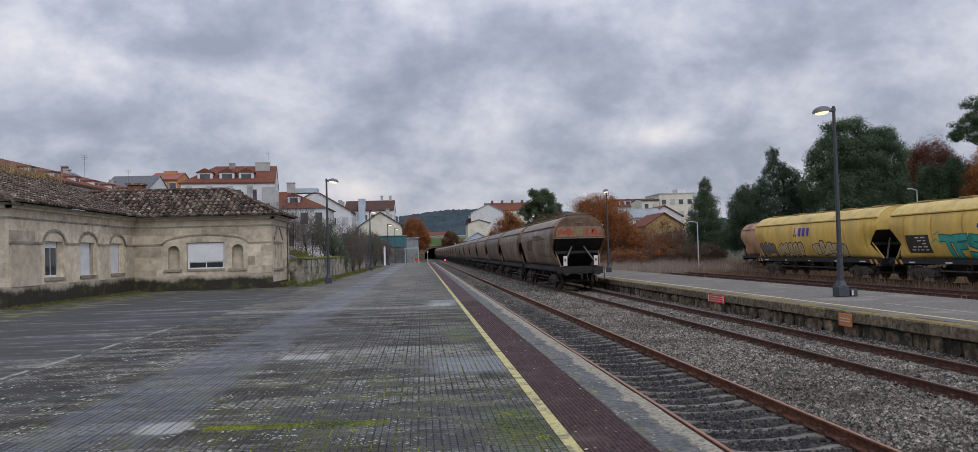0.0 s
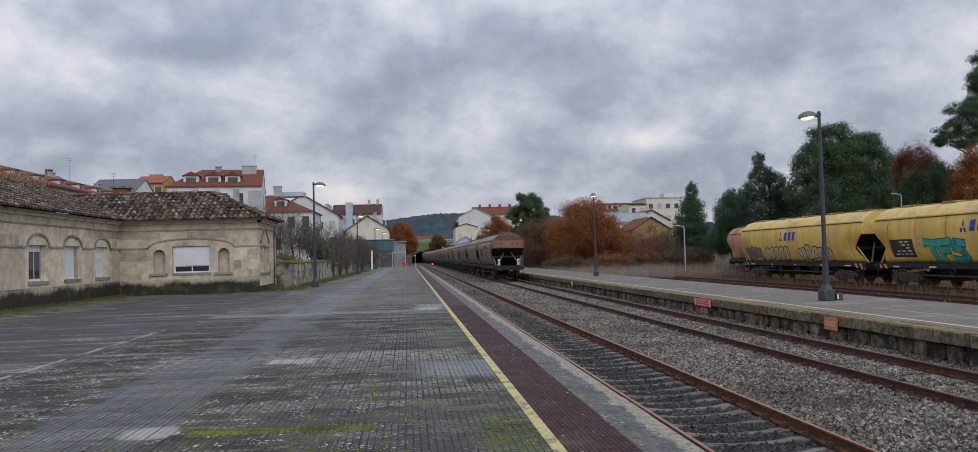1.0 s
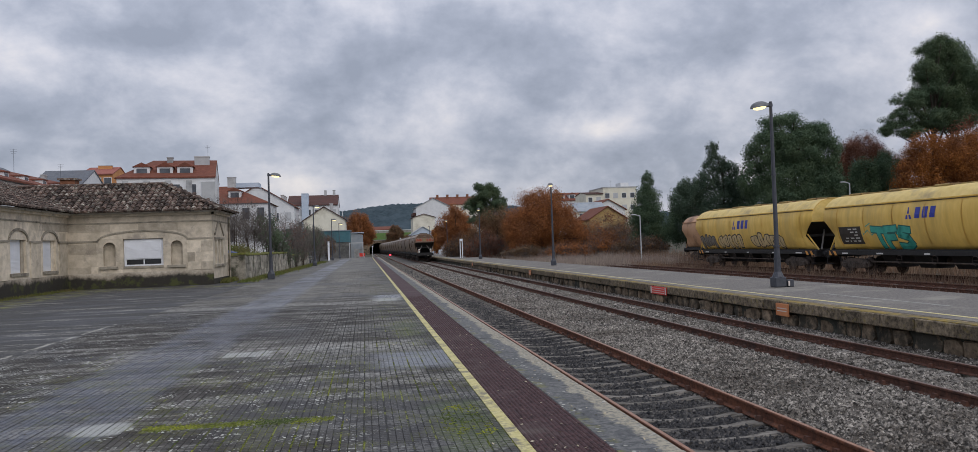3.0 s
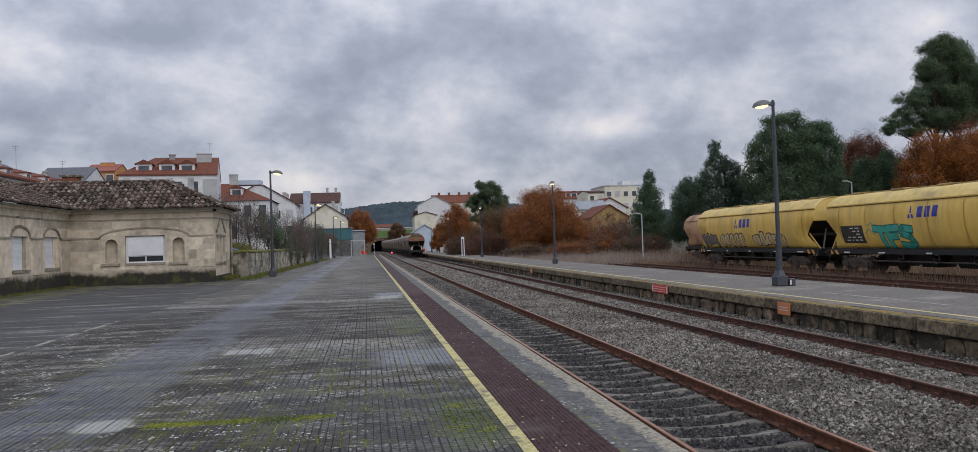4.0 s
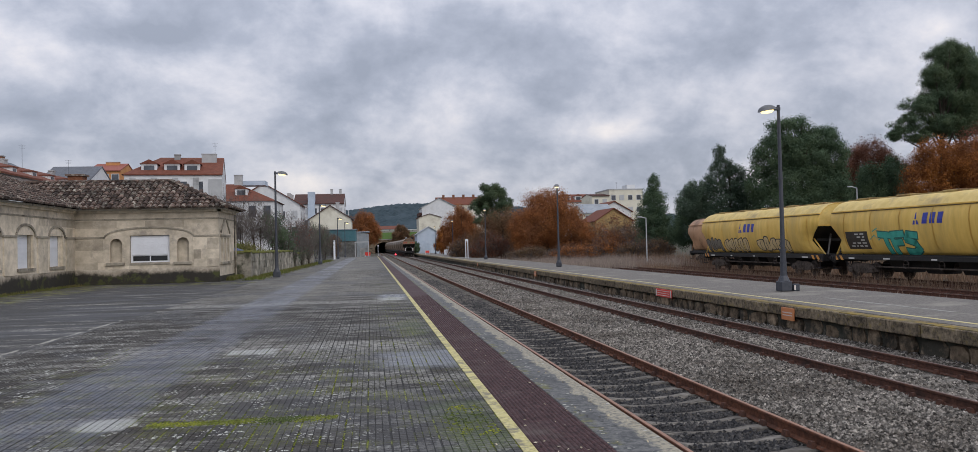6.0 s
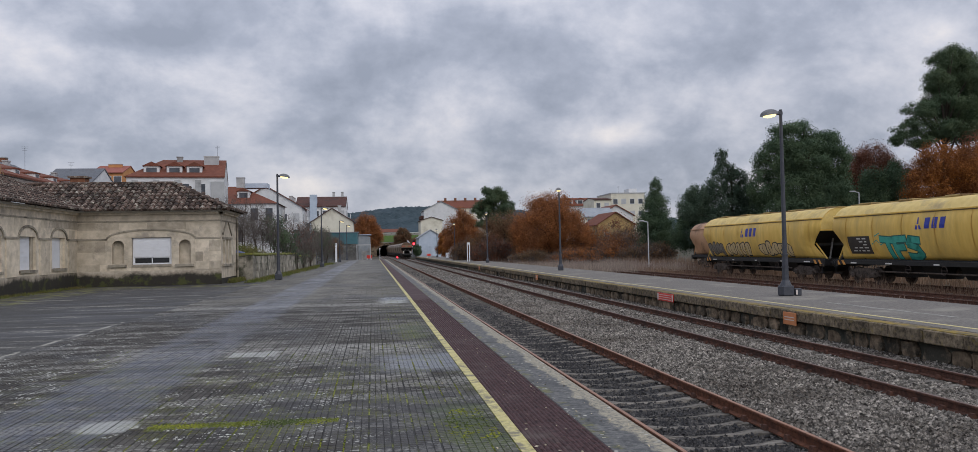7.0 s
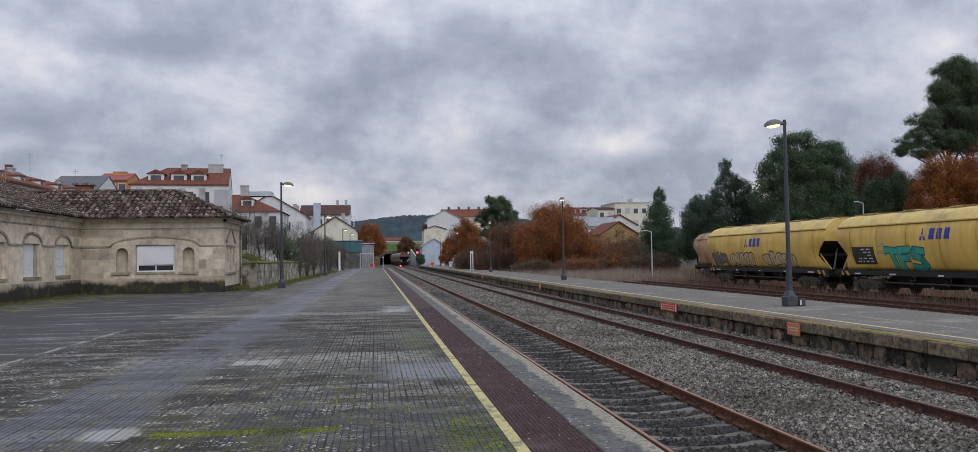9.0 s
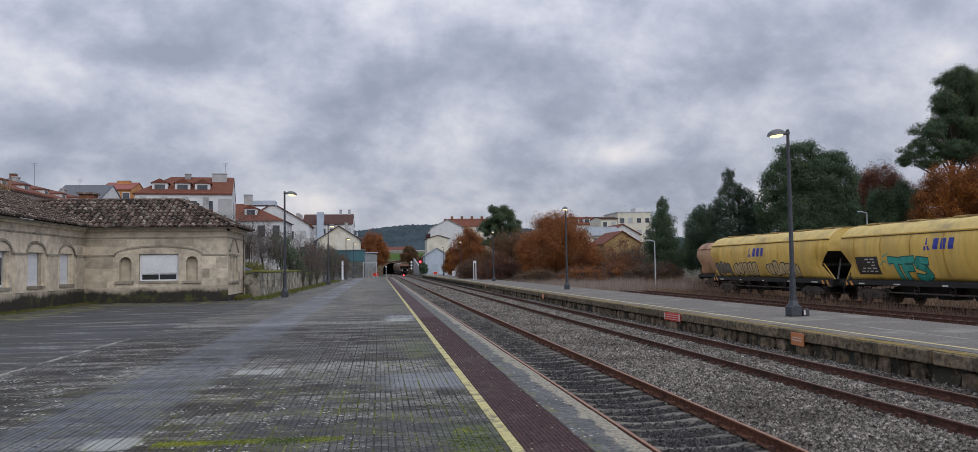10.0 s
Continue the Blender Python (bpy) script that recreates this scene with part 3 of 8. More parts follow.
def build_moss():
    """Low tufts in the joints of the paving, in a stripe across it and in a mat by the yellow line."""
    rng = np.random.default_rng(21)
    P, S = [], []
    for i in range(32):
        x = 1.14 - 0.2 * i
        for y in np.arange(5.8, 15.0, 0.022):
            w = noise.noise(Vector((x * 1.1, y * 0.9, 4.0))) + 0.45 * noise.noise(Vector((x * 7, y * 2.5, 1.0)))
            if w > 0.17 + 0.045 * max(0, y - 8) and x > -4.6 and not -3.7 < x < -2.45:
                P.append((x + rng.normal(0, 0.006), y + rng.normal(0, 0.01), -0.004))
                S.append(rng.uniform(0.006, 0.013))
    for k in range(1500):
        x = rng.uniform(-2.1, -0.35)
        P.append((x, 8.06 + rng.normal(0, 0.05 + 0.035 * (0.5 + 0.5 * math.sin(5 * x))) + 0.03 * math.sin(2.2 * x), 0.0))
        S.append(rng.uniform(0.006, 0.016))
    k = 0
    while k < 1500:
        x, y = rng.uniform(0.3, 1.12), rng.uniform(6.6, 9.2)
        if ((x - 0.86) / 0.25) ** 2 + ((y - 7.55) / 1.0) ** 2 < 0.75 + 0.7 * noise.noise(Vector((x * 3, y * 2, 0))) and noise.noise(Vector((x * 9, y * 7, 2))) > -0.12:
            P.append((x, y, 0.0))
            S.append(rng.uniform(0.006, 0.018))
        k += 1
    P, S = np.array(P), np.array(S)
    n = len(P)
    base = np.array([(1, 0, 0), (0, 1.6, 0), (-1, 0, 0), (0, -1.6, 0), (0, 0, 0.55)], float)
    V = base[None] * rng.uniform(0.6, 1.3, (n, 5, 1)) * S[:, None, None] + P[:, None, :]
    tri = np.array([(0, 1, 4), (1, 2, 4), (2, 3, 4), (3, 0, 4)])
    L = (tri[None] + 5 * np.arange(n)[:, None, None]).reshape(-1)
    quick_mesh("moss", V.reshape(-1, 3), L, 3, M["moss"], None, "yellow-green moss in the joints of the paving", "stuff")


M["moss"] = surf("moss", (0.075, 0.095, 0.012), (0.235, 0.245, 0.024), 6.0, 0.95, 0.0, (0.05, 0.07, 0.016), 1.5, 0.46, 0.58, island=0.5)


def ease(u):
    u = min(1.0, max(0.0, u))
    return u * u * (3 - 2 * u)


def drift(y):
    """How far the second track swings west to join the main line before the tunnel."""
    return -1.6 * ease((y - 242) / 108)


def join(y):
    """The main line's own small shift towards the tunnel."""
    return 0.4 * ease((y - 255) / 95)


def bent(bm, curve):
    for v in bm.verts:
        v.co.x += curve(v.co.y)
    return bm


def long_prism(outline, ys):
    """A profile carried along y through the given stations."""
    bm = bmesh.new()
    rows = [[bm.verts.new((u, y, w)) for u, w in outline] for y in ys]
    n = len(outline)
    for a, b in zip(rows[:-1], rows[1:]):
        for i in range(n):
            bm.faces.new((a[i], a[(i + 1) % n], b[(i + 1) % n], b[i]))
    bm.faces.new(rows[0][::-1])
    bm.faces.new(rows[-1])
    bmesh.ops.recalc_face_normals(bm, faces=bm.faces)
    return bm


def waisted():
    """A concrete sleeper: raised seats under the rails, a lower and narrower waist, sloping sides."""
    bm = bmesh.new()
    rows = []
    for x, top, half in ((-1.3, -0.165, 0.085), (-1.12, -0.15, 0.10), (-0.62, -0.155, 0.095), (-0.38, -0.183, 0.07), (0.0, -0.192, 0.065),
                         (0.38, -0.183, 0.07), (0.62, -0.155, 0.095), (1.12, -0.15, 0.10), (1.3, -0.165, 0.085)):
        rows.append([bm.verts.new((x, d, z)) for d, z in ((-half - 0.02, -0.30), (-half, top - 0.018), (-half + 0.025, top), (half - 0.025, top), (half, top - 0.018), (half + 0.02, -0.30))])
    for a, b in zip(rows[:-1], rows[1:]):
        for i in range(5):
            bm.faces.new((a[i], b[i], b[i + 1], a[i + 1]))
    bm.faces.new(rows[0][::-1])
    bm.faces.new(rows[-1])
    bmesh.ops.recalc_face_normals(bm, faces=bm.faces)
    return bm


def build_track(label, x, y0, y1, z=RAIL_Z, near=(4, 70), step=0.6, rusty=False, curve=None, dull=False):
    t = thing("railway_track", label, "railway track", pose(x, 0, z), group="tracks of the station")
    for s in (-1, 1):
        ys = [y0] + list(range(230, int(y1), 8)) + [y1]
        bm = long_prism([(s * 0.8675 + u, w) for u, w in RAIL_PROFILE], ys)
        if curve:
            bent(bm, curve)
        rail = part("rail", bm, M["rust"] if dull or rusty else M["rust_warm"], t, "rust-brown steel rail")
        if not rusty:
            head = long_prism([(s * 0.8675 + u, w) for u, w in ((-0.024, -0.004), (0.024, -0.004), (0.024, 0.002), (-0.024, 0.002))], ys)
            part("rail_head", bent(head, curve) if curve else head, M["rail_head_dull"] if dull else M["rail_head"], rail, "lighter worn running surface")
    me = None
    far = []
    y = y0
    i = 0
    while y < y1:
        if near[0] <= y <= near[1]:
            if me is None:
                me = mesh_of(waisted(), "sleeper", M["sleeper"])
            s = new("sleeper", me)
            s.parent = t
            s.location = (0.03 * math.sin(i * 2.3), y + 0.02 * math.sin(i * 5.1), -0.006 * (i % 3))
            s.rotation_euler = (0, 0, 0.018 * math.sin(i * 1.7))
        else:
            far.append(y)
        y += step
        i += 1
    bm = bmesh.new()
    for y in far:
        box(bm, -1.3, 1.3, y - 0.12, y + 0.12, -0.30, -0.16)
    part("sleeper_rest", bent(bm, curve) if curve else bm, M["sleeper"], t, kind="stuff")
    # clips that hold the rails
    V, Fc = [], []
    y = y0
    while y < min(y1, 90):
        for s in (-1, 1):
            for k in (-1, 1):
                cx = s * 0.8675 + k * 0.085
                b = len(V)
                for dx in (-0.035, 0.035):
                    for dy in (-0.06, 0.06):
                        for dz in (-0.16, -0.085):
                            V.append((cx + dx * (0.6 if dz > -0.12 else 1), y + dy * (0.7 if dz > -0.12 else 1), dz))
                Fc += [(b, b + 1, b + 3, b + 2), (b + 4, b + 6, b + 7, b + 5), (b, b + 4, b + 5, b + 1), (b + 2, b + 3, b + 7, b + 6), (b + 1, b + 5, b + 7, b + 3)]
        y += step
    raw("rail_clip_rest", V, Fc, M["rust"], t, kind="stuff")
    return t


def build_ballast():
    """The bed as a rough sheet, with loose stones on it near the platforms."""
    rng = np.random.default_rng(4)
    part("ballast_bed", boxed(2.26, 11.05, -6, 420, -1.1, BED_Z - 0.045), M["ballast_bed"], None, "grey crushed-stone ballast between the platforms", kind="stuff")
    part("siding_bed", boxed(16.0, 30, -6, 250, -1.1, BED_Z - 0.03), M["siding_bed"], None, "brown weedy ballast under the sidings", kind="stuff")
    # a stone: four sides and a top over the buried half
    base = np.array([(1, 0, -0.5), (-1, 0, -0.5), (0, 1, -0.5), (0, -1, -0.5), (0.35, 0.25, 0.75), (-0.35, -0.2, 0.7)], float)
    tri = np.array([(0, 2, 4), (2, 1, 4), (1, 5, 4), (1, 3, 5), (3, 0, 5), (0, 4, 5)])
    spots = []
    for y0, y1, per in ((5.5, 12, 780), (12, 22, 460), (22, 36, 190), (36, 60, 60), (60, 110, 14)):
        n = int((y1 - y0) * 8.7 * per)
        spots.append(np.stack([rng.uniform(2.32, 10.98, n), rng.uniform(y0, y1, n)], 1))
    P = np.concatenate(spots)
    n = len(P)
    size = rng.uniform(0.012, 0.033, n) * (1 + 0.016 * np.clip(P[:, 1] - 10, 0, 100))
    u = np.minimum(np.abs(P[:, 0] - 4.25), np.abs(P[:, 0] - 8.98))
    second = P[:, 0] > 6.6
    low = np.where(u < 0.82, np.where(second, -0.004, -0.020), 0.02) + np.where(u > 1.4, 0.02, 0.0)
    # fewer stones on the sleepers
    on_sleeper = (np.abs(((P[:, 1] + 6) / 0.6 + 0.5) % 1 - 0.5) < np.where(second, 0.085, 0.092)) & (u < 1.3)
    keep = ~on_sleeper | (rng.random(n) < np.where(second, 0.45, 0.03))
    P, size, low = P[keep], size[keep], low[keep]
    n = len(P)
    Vv = base[None] * rng.uniform(0.6, 1.25, (n, 6, 1)) + rng.normal(0, 0.2, (n, 6, 3))
    Vv *= size[:, None, None] * np.array([1.15, 1.0, 0.8])
    a = rng.uniform(0, 6.28, n)
    c, s = np.cos(a)[:, None], np.sin(a)[:, None]
    X = Vv[:, :, 0] * c - Vv[:, :, 1] * s + P[:, :1]
    Y = Vv[:, :, 0] * s + Vv[:, :, 1] * c + P[:, 1:]
    Z = Vv[:, :, 2] + (BED_Z + 0.004 + low + rng.uniform(-0.014, 0.016, n))[:, None]
    co = np.stack([X, Y, Z], 2).reshape(-1, 3)
    fc = (tri[None] + 6 * np.arange(n)[:, None, None]).reshape(-1)
    quick_mesh("ballast_stones", co, fc, 3, M["ballast"], None, "loose grey ballast stones along the tracks", "stuff")


def oil_stain(m):
    """Darkens the stones that lie between the rails of the main line, where grease drips."""
    nt = m.node_tree
    b = nt.nodes["Principled BSDF"]
    col = b.inputs["Base Color"].links[0].from_socket
    g, s = nt.nodes.new("ShaderNodeNewGeometry"), nt.nodes.new("ShaderNodeSeparateXYZ")
    nt.links.new(g.outputs["Position"], s.inputs[0])
    nz = nt.nodes.new("ShaderNodeTexNoise")
    nz.inputs["Scale"].default_value, nz.inputs["Detail"].default_value = 2.5, 6
    nt.links.new(g.outputs["Position"], nz.inputs["Vector"])
    def node(op, a, b2):
        n = nt.nodes.new("ShaderNodeMath")
        n.operation = op
        for sock, v in zip(n.inputs, (a, b2)):
            if hasattr(v, "is_output"):
                nt.links.new(v, sock)
            else:
                sock.default_value = v
        return n.outputs[0]
    off = node("ABSOLUTE", node("SUBTRACT", s.outputs[0], 4.05), 0.0)
    off = node("ADD", off, node("MULTIPLY", node("SUBTRACT", nz.outputs["Fac"], 0.5), 0.5))
    mr = nt.nodes.new("ShaderNodeMapRange")
    for k, w in (("From Min", 0.85), ("From Max", 1.15), ("To Min", 0.75), ("To Max", 0.0)):
        mr.inputs[k].default_value = w
    nt.links.new(off, mr.inputs["Value"])
    mx = nt.nodes.new("ShaderNodeMix")
    mx.data_type = "RGBA"
    mx.inputs["B"].default_value = (0.022, 0.025, 0.032, 1)
    nt.links.new(mr.outputs[0], mx.inputs["Factor"])
    nt.links.new(col, mx.inputs["A"])
    nt.links.new(mx.outputs["Result"], b.inputs["Base Color"])
    return m


def quick_mesh(name, co, loops, side, mat, parent=None, label="", kind=""):
    """A mesh of many faces with the same number of sides."""
    loops = np.asarray(loops, np.int32).ravel()
    me = bpy.data.meshes.new(name)
    me.vertices.add(len(co)); me.vertices.foreach_set("co", np.asarray(co, np.float32).ravel())
    me.loops.add(len(loops)); me.loops.foreach_set("vertex_index", loops)
    me.polygons.add(len(loops) // side)
    me.polygons.foreach_set("loop_start", np.arange(0, len(loops), side, dtype=np.int32))
    me.update(calc_edges=True)
    return link_mesh(name, me, mat, parent, label, kind)


M["ballast_bed"] = surf("ballast_bed", (0.045, 0.042, 0.038), (0.24, 0.225, 0.2), 18.0, 0.95, 1.0, (0.075, 0.07, 0.062), 0.5, bump_scale=25)
oil_stain(M["ballast_bed"])
oil_stain(M["ballast"])
M["siding_bed"] = surf("siding_bed", (0.15, 0.122, 0.092), (0.36, 0.30, 0.225), 7.0, 0.95, 0.9, (0.40, 0.355, 0.28), 0.4, 0.5, 0.65)


# ---- station building ----
def wall_sheet(bm, u0, u1, z1, holes, place, depth=0.3):
    """A wall face from u0 to u1 with arched or square holes through it, given back as a thick sheet.
    holes: (ua, ub, za, zb, rise). place(u, z, d) gives the point, d metres behind the face."""
    us = sorted({u0, u1, *[h[0] for h in holes], *[h[1] for h in holes]})
    for a, b in zip(us[:-1], us[1:]):
        hole = next((h for h in holes if h[0] <= a + 1e-6 and h[1] >= b - 1e-6), None)
        if hole is None:
            quad(bm, [place(a, 0, 0), place(b, 0, 0), place(b, z1, 0), place(a, z1, 0)])
            continue
        ua, ub, za, zb, rise = hole
        quad(bm, [place(a, 0, 0), place(b, 0, 0), place(b, za, 0), place(a, za, 0)])
        arc = arch_line(ua, ub, zb, rise)
        for (p, q) in zip(arc[:-1], arc[1:]):
            quad(bm, [place(p[0], p[1], 0), place(q[0], q[1], 0), place(q[0], z1, 0), place(p[0], z1, 0)])
            quad(bm, [place(p[0], p[1], 0), place(p[0], p[1], depth), place(q[0], q[1], depth), place(q[0], q[1], 0)])
        for u in (ua, ub):
            quad(bm, [place(u, za, 0), place(u, za, depth), place(u, zb, depth), place(u, zb, 0)])
        quad(bm, [place(ua, za, 0), place(ub, za, 0), place(ub, za, depth), place(ua, za, depth)])


def quad(bm, pts):
    bm.faces.new([bm.verts.new(p) for p in pts])


def arch_line(ua, ub, z, rise, n=10):
    if rise <= 0:
        return [(ua, z), (ub, z)]
    c, half = (ua + ub) / 2, (ub - ua) / 2
    return [(c - half * math.cos(math.pi * i / n), z + rise * math.sin(math.pi * i / n)) for i in range(n + 1)]


def moulding(place, line, wide, proud):
    """A band that follows a line of (u, z) on a wall and stands proud of it."""
    bm = bmesh.new()
    for (p, q) in zip(line[:-1], line[1:]):
        d = Vector((q[0] - p[0], q[1] - p[1]))
        n = Vector((-d.y, d.x)).normalized() * wide
        pts = [(p[0], p[1]), (q[0], q[1]), (q[0] + n.x, q[1] + n.y), (p[0] + n.x, p[1] + n.y)]
        v = [bm.verts.new(place(u, z, -proud)) for u, z in pts] + [bm.verts.new(place(u, z, 0.02)) for u, z in pts]
        bm.faces.new(v[:4])
        for i in range(4):
            bm.faces.new((v[i], v[(i + 1) % 4], v[4 + (i + 1) % 4], v[4 + i]))
    bmesh.ops.recalc_face_normals(bm, faces=bm.faces)
    return bm


def tile_slope(bm_data, a, b, c, d, pitch=0.285, length=0.42):
    """Barrel tiles on the slope whose eave runs from a to b and whose ridge runs from d to c."""
    V, Fc, rng = bm_data
    a, b, c, d = map(Vector, (a, b, c, d))
    eave = (b - a)
    un = eave.normalized()
    up = (d - a)
    up = (up - un * up.dot(un)).normalized()
    nrm = un.cross(up)
    if nrm.z < 0:
        nrm = -nrm
    W = eave.length
    H = (d - a).dot(up)
    ua, ub = (d - a).dot(un), (c - a).dot(un)
    rows = int(H / length) + 1
    for r in range(rows):
        h0 = r * length - 0.06
        f = min(1, max(0, h0 / H))
        lo, hi = ua * f, W + (ub - W) * f
        n = int(W / pitch)
        for i in range(n):
            u = (i + 0.5) * pitch
            if u < lo or u > hi or h0 > H:
                continue
            h1 = min(h0 + length + 0.08, H + 0.05)
            jit = rng.normal(0, 0.008)
            base = len(V)
            for hh, rad, lift in ((h0, 0.140, 0.06), (h1, 0.112, 0.015)):
                for k in range(6):
                    an = math.pi * k / 5
                    p = a + un * (u + jit - rad * math.cos(an)) + up * hh + nrm * (lift - 0.02 + 0.115 * math.sin(an) + jit * 0.5)
                    V.append(p[:])
            for k in range(5):
                Fc.append((base + k, base + k + 1, base + 7 + k, base + 6 + k))
            Fc.append((base, base + 5, base + 4, base + 3)); Fc.append((base, base + 3, base + 2, base + 1))


def front(u, z, d):
    return (u, 45.3 + d, z)


def wing(u, z, d):
    return (-15.2 - d, u, z)


def flank(u, z, d):
    return (-8.0 - d, u, z)


def endwall(u, z, d):
    return (u, 31.8 + d, z)


def build_station():
    s = thing("station_building", "low sandstone station building with hipped tile roofs and white shutters", "station building")
    top = 3.78
    bm = bmesh.new()
    wall_sheet(bm, -15.2, -8.0, top, [(-12.5, -10.5, 1.1, 2.54, 0), (-13.48, -12.87, 1.17, 2.1, 0.3), (-10.12, -9.52, 1.13, 2.1, 0.3)], front, 0.22)
    bmesh.ops.recalc_face_normals(bm, faces=bm.faces)
    part("front_wall", bm, M["stone"], s)
    bm = bmesh.new()
    wins = (35.65, 39.15, 42.8)
    wall_sheet(bm, 31.8, 45.3, top, [(w - 0.85, w + 0.85, 1.05, 2.55, 0) for w in wins], wing, 0.2)
    part("track_wall", bm, M["stone"], s)
    bm = bmesh.new()
    slits = [(46.1, 46.6, 1.1, 2.35, 0), (47.05, 47.55, 1.1, 2.35, 0), (48.0, 48.5, 1.1, 2.35, 0)]
    wall_sheet(bm, 45.3, 50.3, top, slits, flank, 0.2)
    part("side_wall", bm, M["stone"], s)
    bm = bmesh.new()
    wall_sheet(bm, -26, -15.2, top, [], endwall, 0.2)
    part("end_wall", bm, M["stone"], s)
    part("inner_core", boxed(-26, -15.55, 32.2, 56, 0.02, top), M["stone"], s)
    part("inner_core", boxed(-15.6, -8.35, 45.62, 50.3, 0.02, top), M["stone"], s)
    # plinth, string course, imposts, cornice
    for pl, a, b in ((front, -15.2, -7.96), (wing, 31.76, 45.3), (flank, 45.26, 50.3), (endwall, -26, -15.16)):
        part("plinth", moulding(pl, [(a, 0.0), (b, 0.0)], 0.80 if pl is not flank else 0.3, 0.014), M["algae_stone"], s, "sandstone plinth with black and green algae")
        part("string_course", moulding(pl, [(a, 3.36), (b, 3.36)], 0.07, 0.035), M["stone_trim"], s)
        part("cornice", moulding(pl, [(a - 0.1, 3.74), (b + 0.1, 3.74)], 0.11, 0.14), M["stone"], s)
        part("cornice_lip", moulding(pl, [(a - 0.1, 3.85), (b + 0.1, 3.85)], 0.09, 0.30), M["cornice_pale"], s, "paler cornice lip under the eave tiles")
    for a, b in ((-15.2, -13.72), (-9.3, -7.98)):
        part("impost", moulding(front, [(a, 2.42), (b, 2.42)], 0.09, 0.04), M["stone_trim"], s)
    # shallow arch over the large window, corner pilasters
    arc = [(-11.5 - 2.2 * math.cos(math.pi * i / 14), 2.46 + 0.46 * math.sin(math.pi * i / 14)) for i in range(15)]
    part("arch_moulding", moulding(front, arc, 0.08, 0.05), M["stone_trim"], s)
    part("pilaster", moulding(front, [(-9.3, 1.2), (-7.98, 1.2)], 1.2, 0.03), M["stone"], s)
    for z, h in ((0.82, 0.42), (1.25, 0.49), (1.75, 0.58)):
        cut = -8.6 if z != 1.25 else -8.9
        part("joint_block", moulding(front, [(-9.28, z), (cut, z)], h, 0.036), M["stone"], s)
        part("joint_block", moulding(front, [(cut + 0.02, z), (-8.0, z)], h, 0.036), M["stone"], s)
    # ashlar blocks
    rng = np.random.default_rng(8)
    for pl, a, b, zs in ((front, -15.18, -9.32, (2.95,)), (wing, 31.82, 45.28, (3.0,)), (endwall, -25.9, -15.3, (0.58, 1.15, 1.75, 2.3, 2.9)), (front, -15.18, -13.75, (0.6, 1.2, 1.8)), (flank, 48.8, 50.2, (0.4, 1.0, 1.6))):
        for z in zs:
            u = a
            while u < b - 0.3:
                w = min(b - u, rng.uniform(0.8, 1.5))
                part("ashlar_block", moulding(pl, [(u + 0.006, z), (u + w - 0.006, z)], 0.36 if z > 2.9 else 0.54, rng.uniform(0.004, 0.012)), M["stone"], s)
                u += w
    for pl, a, b, skip in ((front, -13.7, -9.32, [(-13.6, -9.4)]), (wing, 31.85, 45.25, [(w - 1.1, w + 1.1) for w in wins]), (flank, 45.32, 50.25, [(45.7, 48.9)])):
        for z, h in ((0.58, 0.5), (1.09, 0.5), (1.6, 0.42), (2.03, 0.38), (2.52, 0.42)):
            u = a
            while u < b - 0.2:
                w = min(b - u, rng.uniform(0.7, 1.3))
                if not any(u < q and u + w > p for p, q in skip):
                    part("ashlar_block", moulding(pl, [(u + 0.006, z), (u + w - 0.006, z)], h - 0.012, rng.uniform(0.004, 0.012)), M["stone"], s)
                u += w
    for k, (a, b) in enumerate(((-13.6, -12.55), (-10.45, -9.45))):
        for z, h in ((0.58, 0.38), (2.56, 0.2)):
            part("ashlar_block", moulding(front, [(a, z), (b, z)], h, 0.008), M["stone"], s)
    # window arches of the wing with pilasters between
    for w in wins:
        arc = [(w - 0.98 * math.cos(math.pi * i / 12), 2.46 + 0.50 * math.sin(math.pi * i / 12)) for i in range(13)]
        part("arch_moulding", moulding(wing, arc, 0.10, 0.06), M["stone_trim"], s)
        part("sill", moulding(wing, [(w - 0.95, 0.92), (w + 0.95, 0.92)], 0.13, 0.07), M["stone_trim"], s)
    for a, b in ((31.85, 34.5), (36.75, 38.0), (40.3, 41.7), (43.9, 45.25)):
        part("pilaster", moulding(wing, [(a + 0.12, 0.78), (b - 0.12, 0.78)], 1.66, 0.05), M["stone"], s)
        part("impost", moulding(wing, [(a, 2.42), (b, 2.42)], 0.09, 0.09), M["stone_trim"], s)
    for a, b, z in ((-13.66, -12.75, 1.0), (-10.3, -9.36, 0.98)):
        part("sill", moulding(front, [(a, z), (b, z)], 0.13, 0.10), M["stone_trim"], s)
    part("sill", moulding(front, [(-12.5, 1.0), (-10.5, 1.0)], 0.09, 0.04), M["stone_trim"], s)
    part("sill", moulding(flank, [(45.75, 0.92), (48.9, 0.92)], 0.12, 0.10), M["stone_trim"], s)
    part("lintel", moulding(flank, [(45.8, 2.42), (48.8, 2.42)], 0.10, 0.06), M["stone_trim"], s)
    part("gable_moulding", moulding(flank, [(45.9, 2.6), (47.0, 3.3)], 0.12, 0.06), M["stone_trim"], s)
    part("gable_moulding", moulding(flank, [(47.6, 3.3), (48.7, 2.6)], 0.12, 0.06), M["stone_trim"], s)
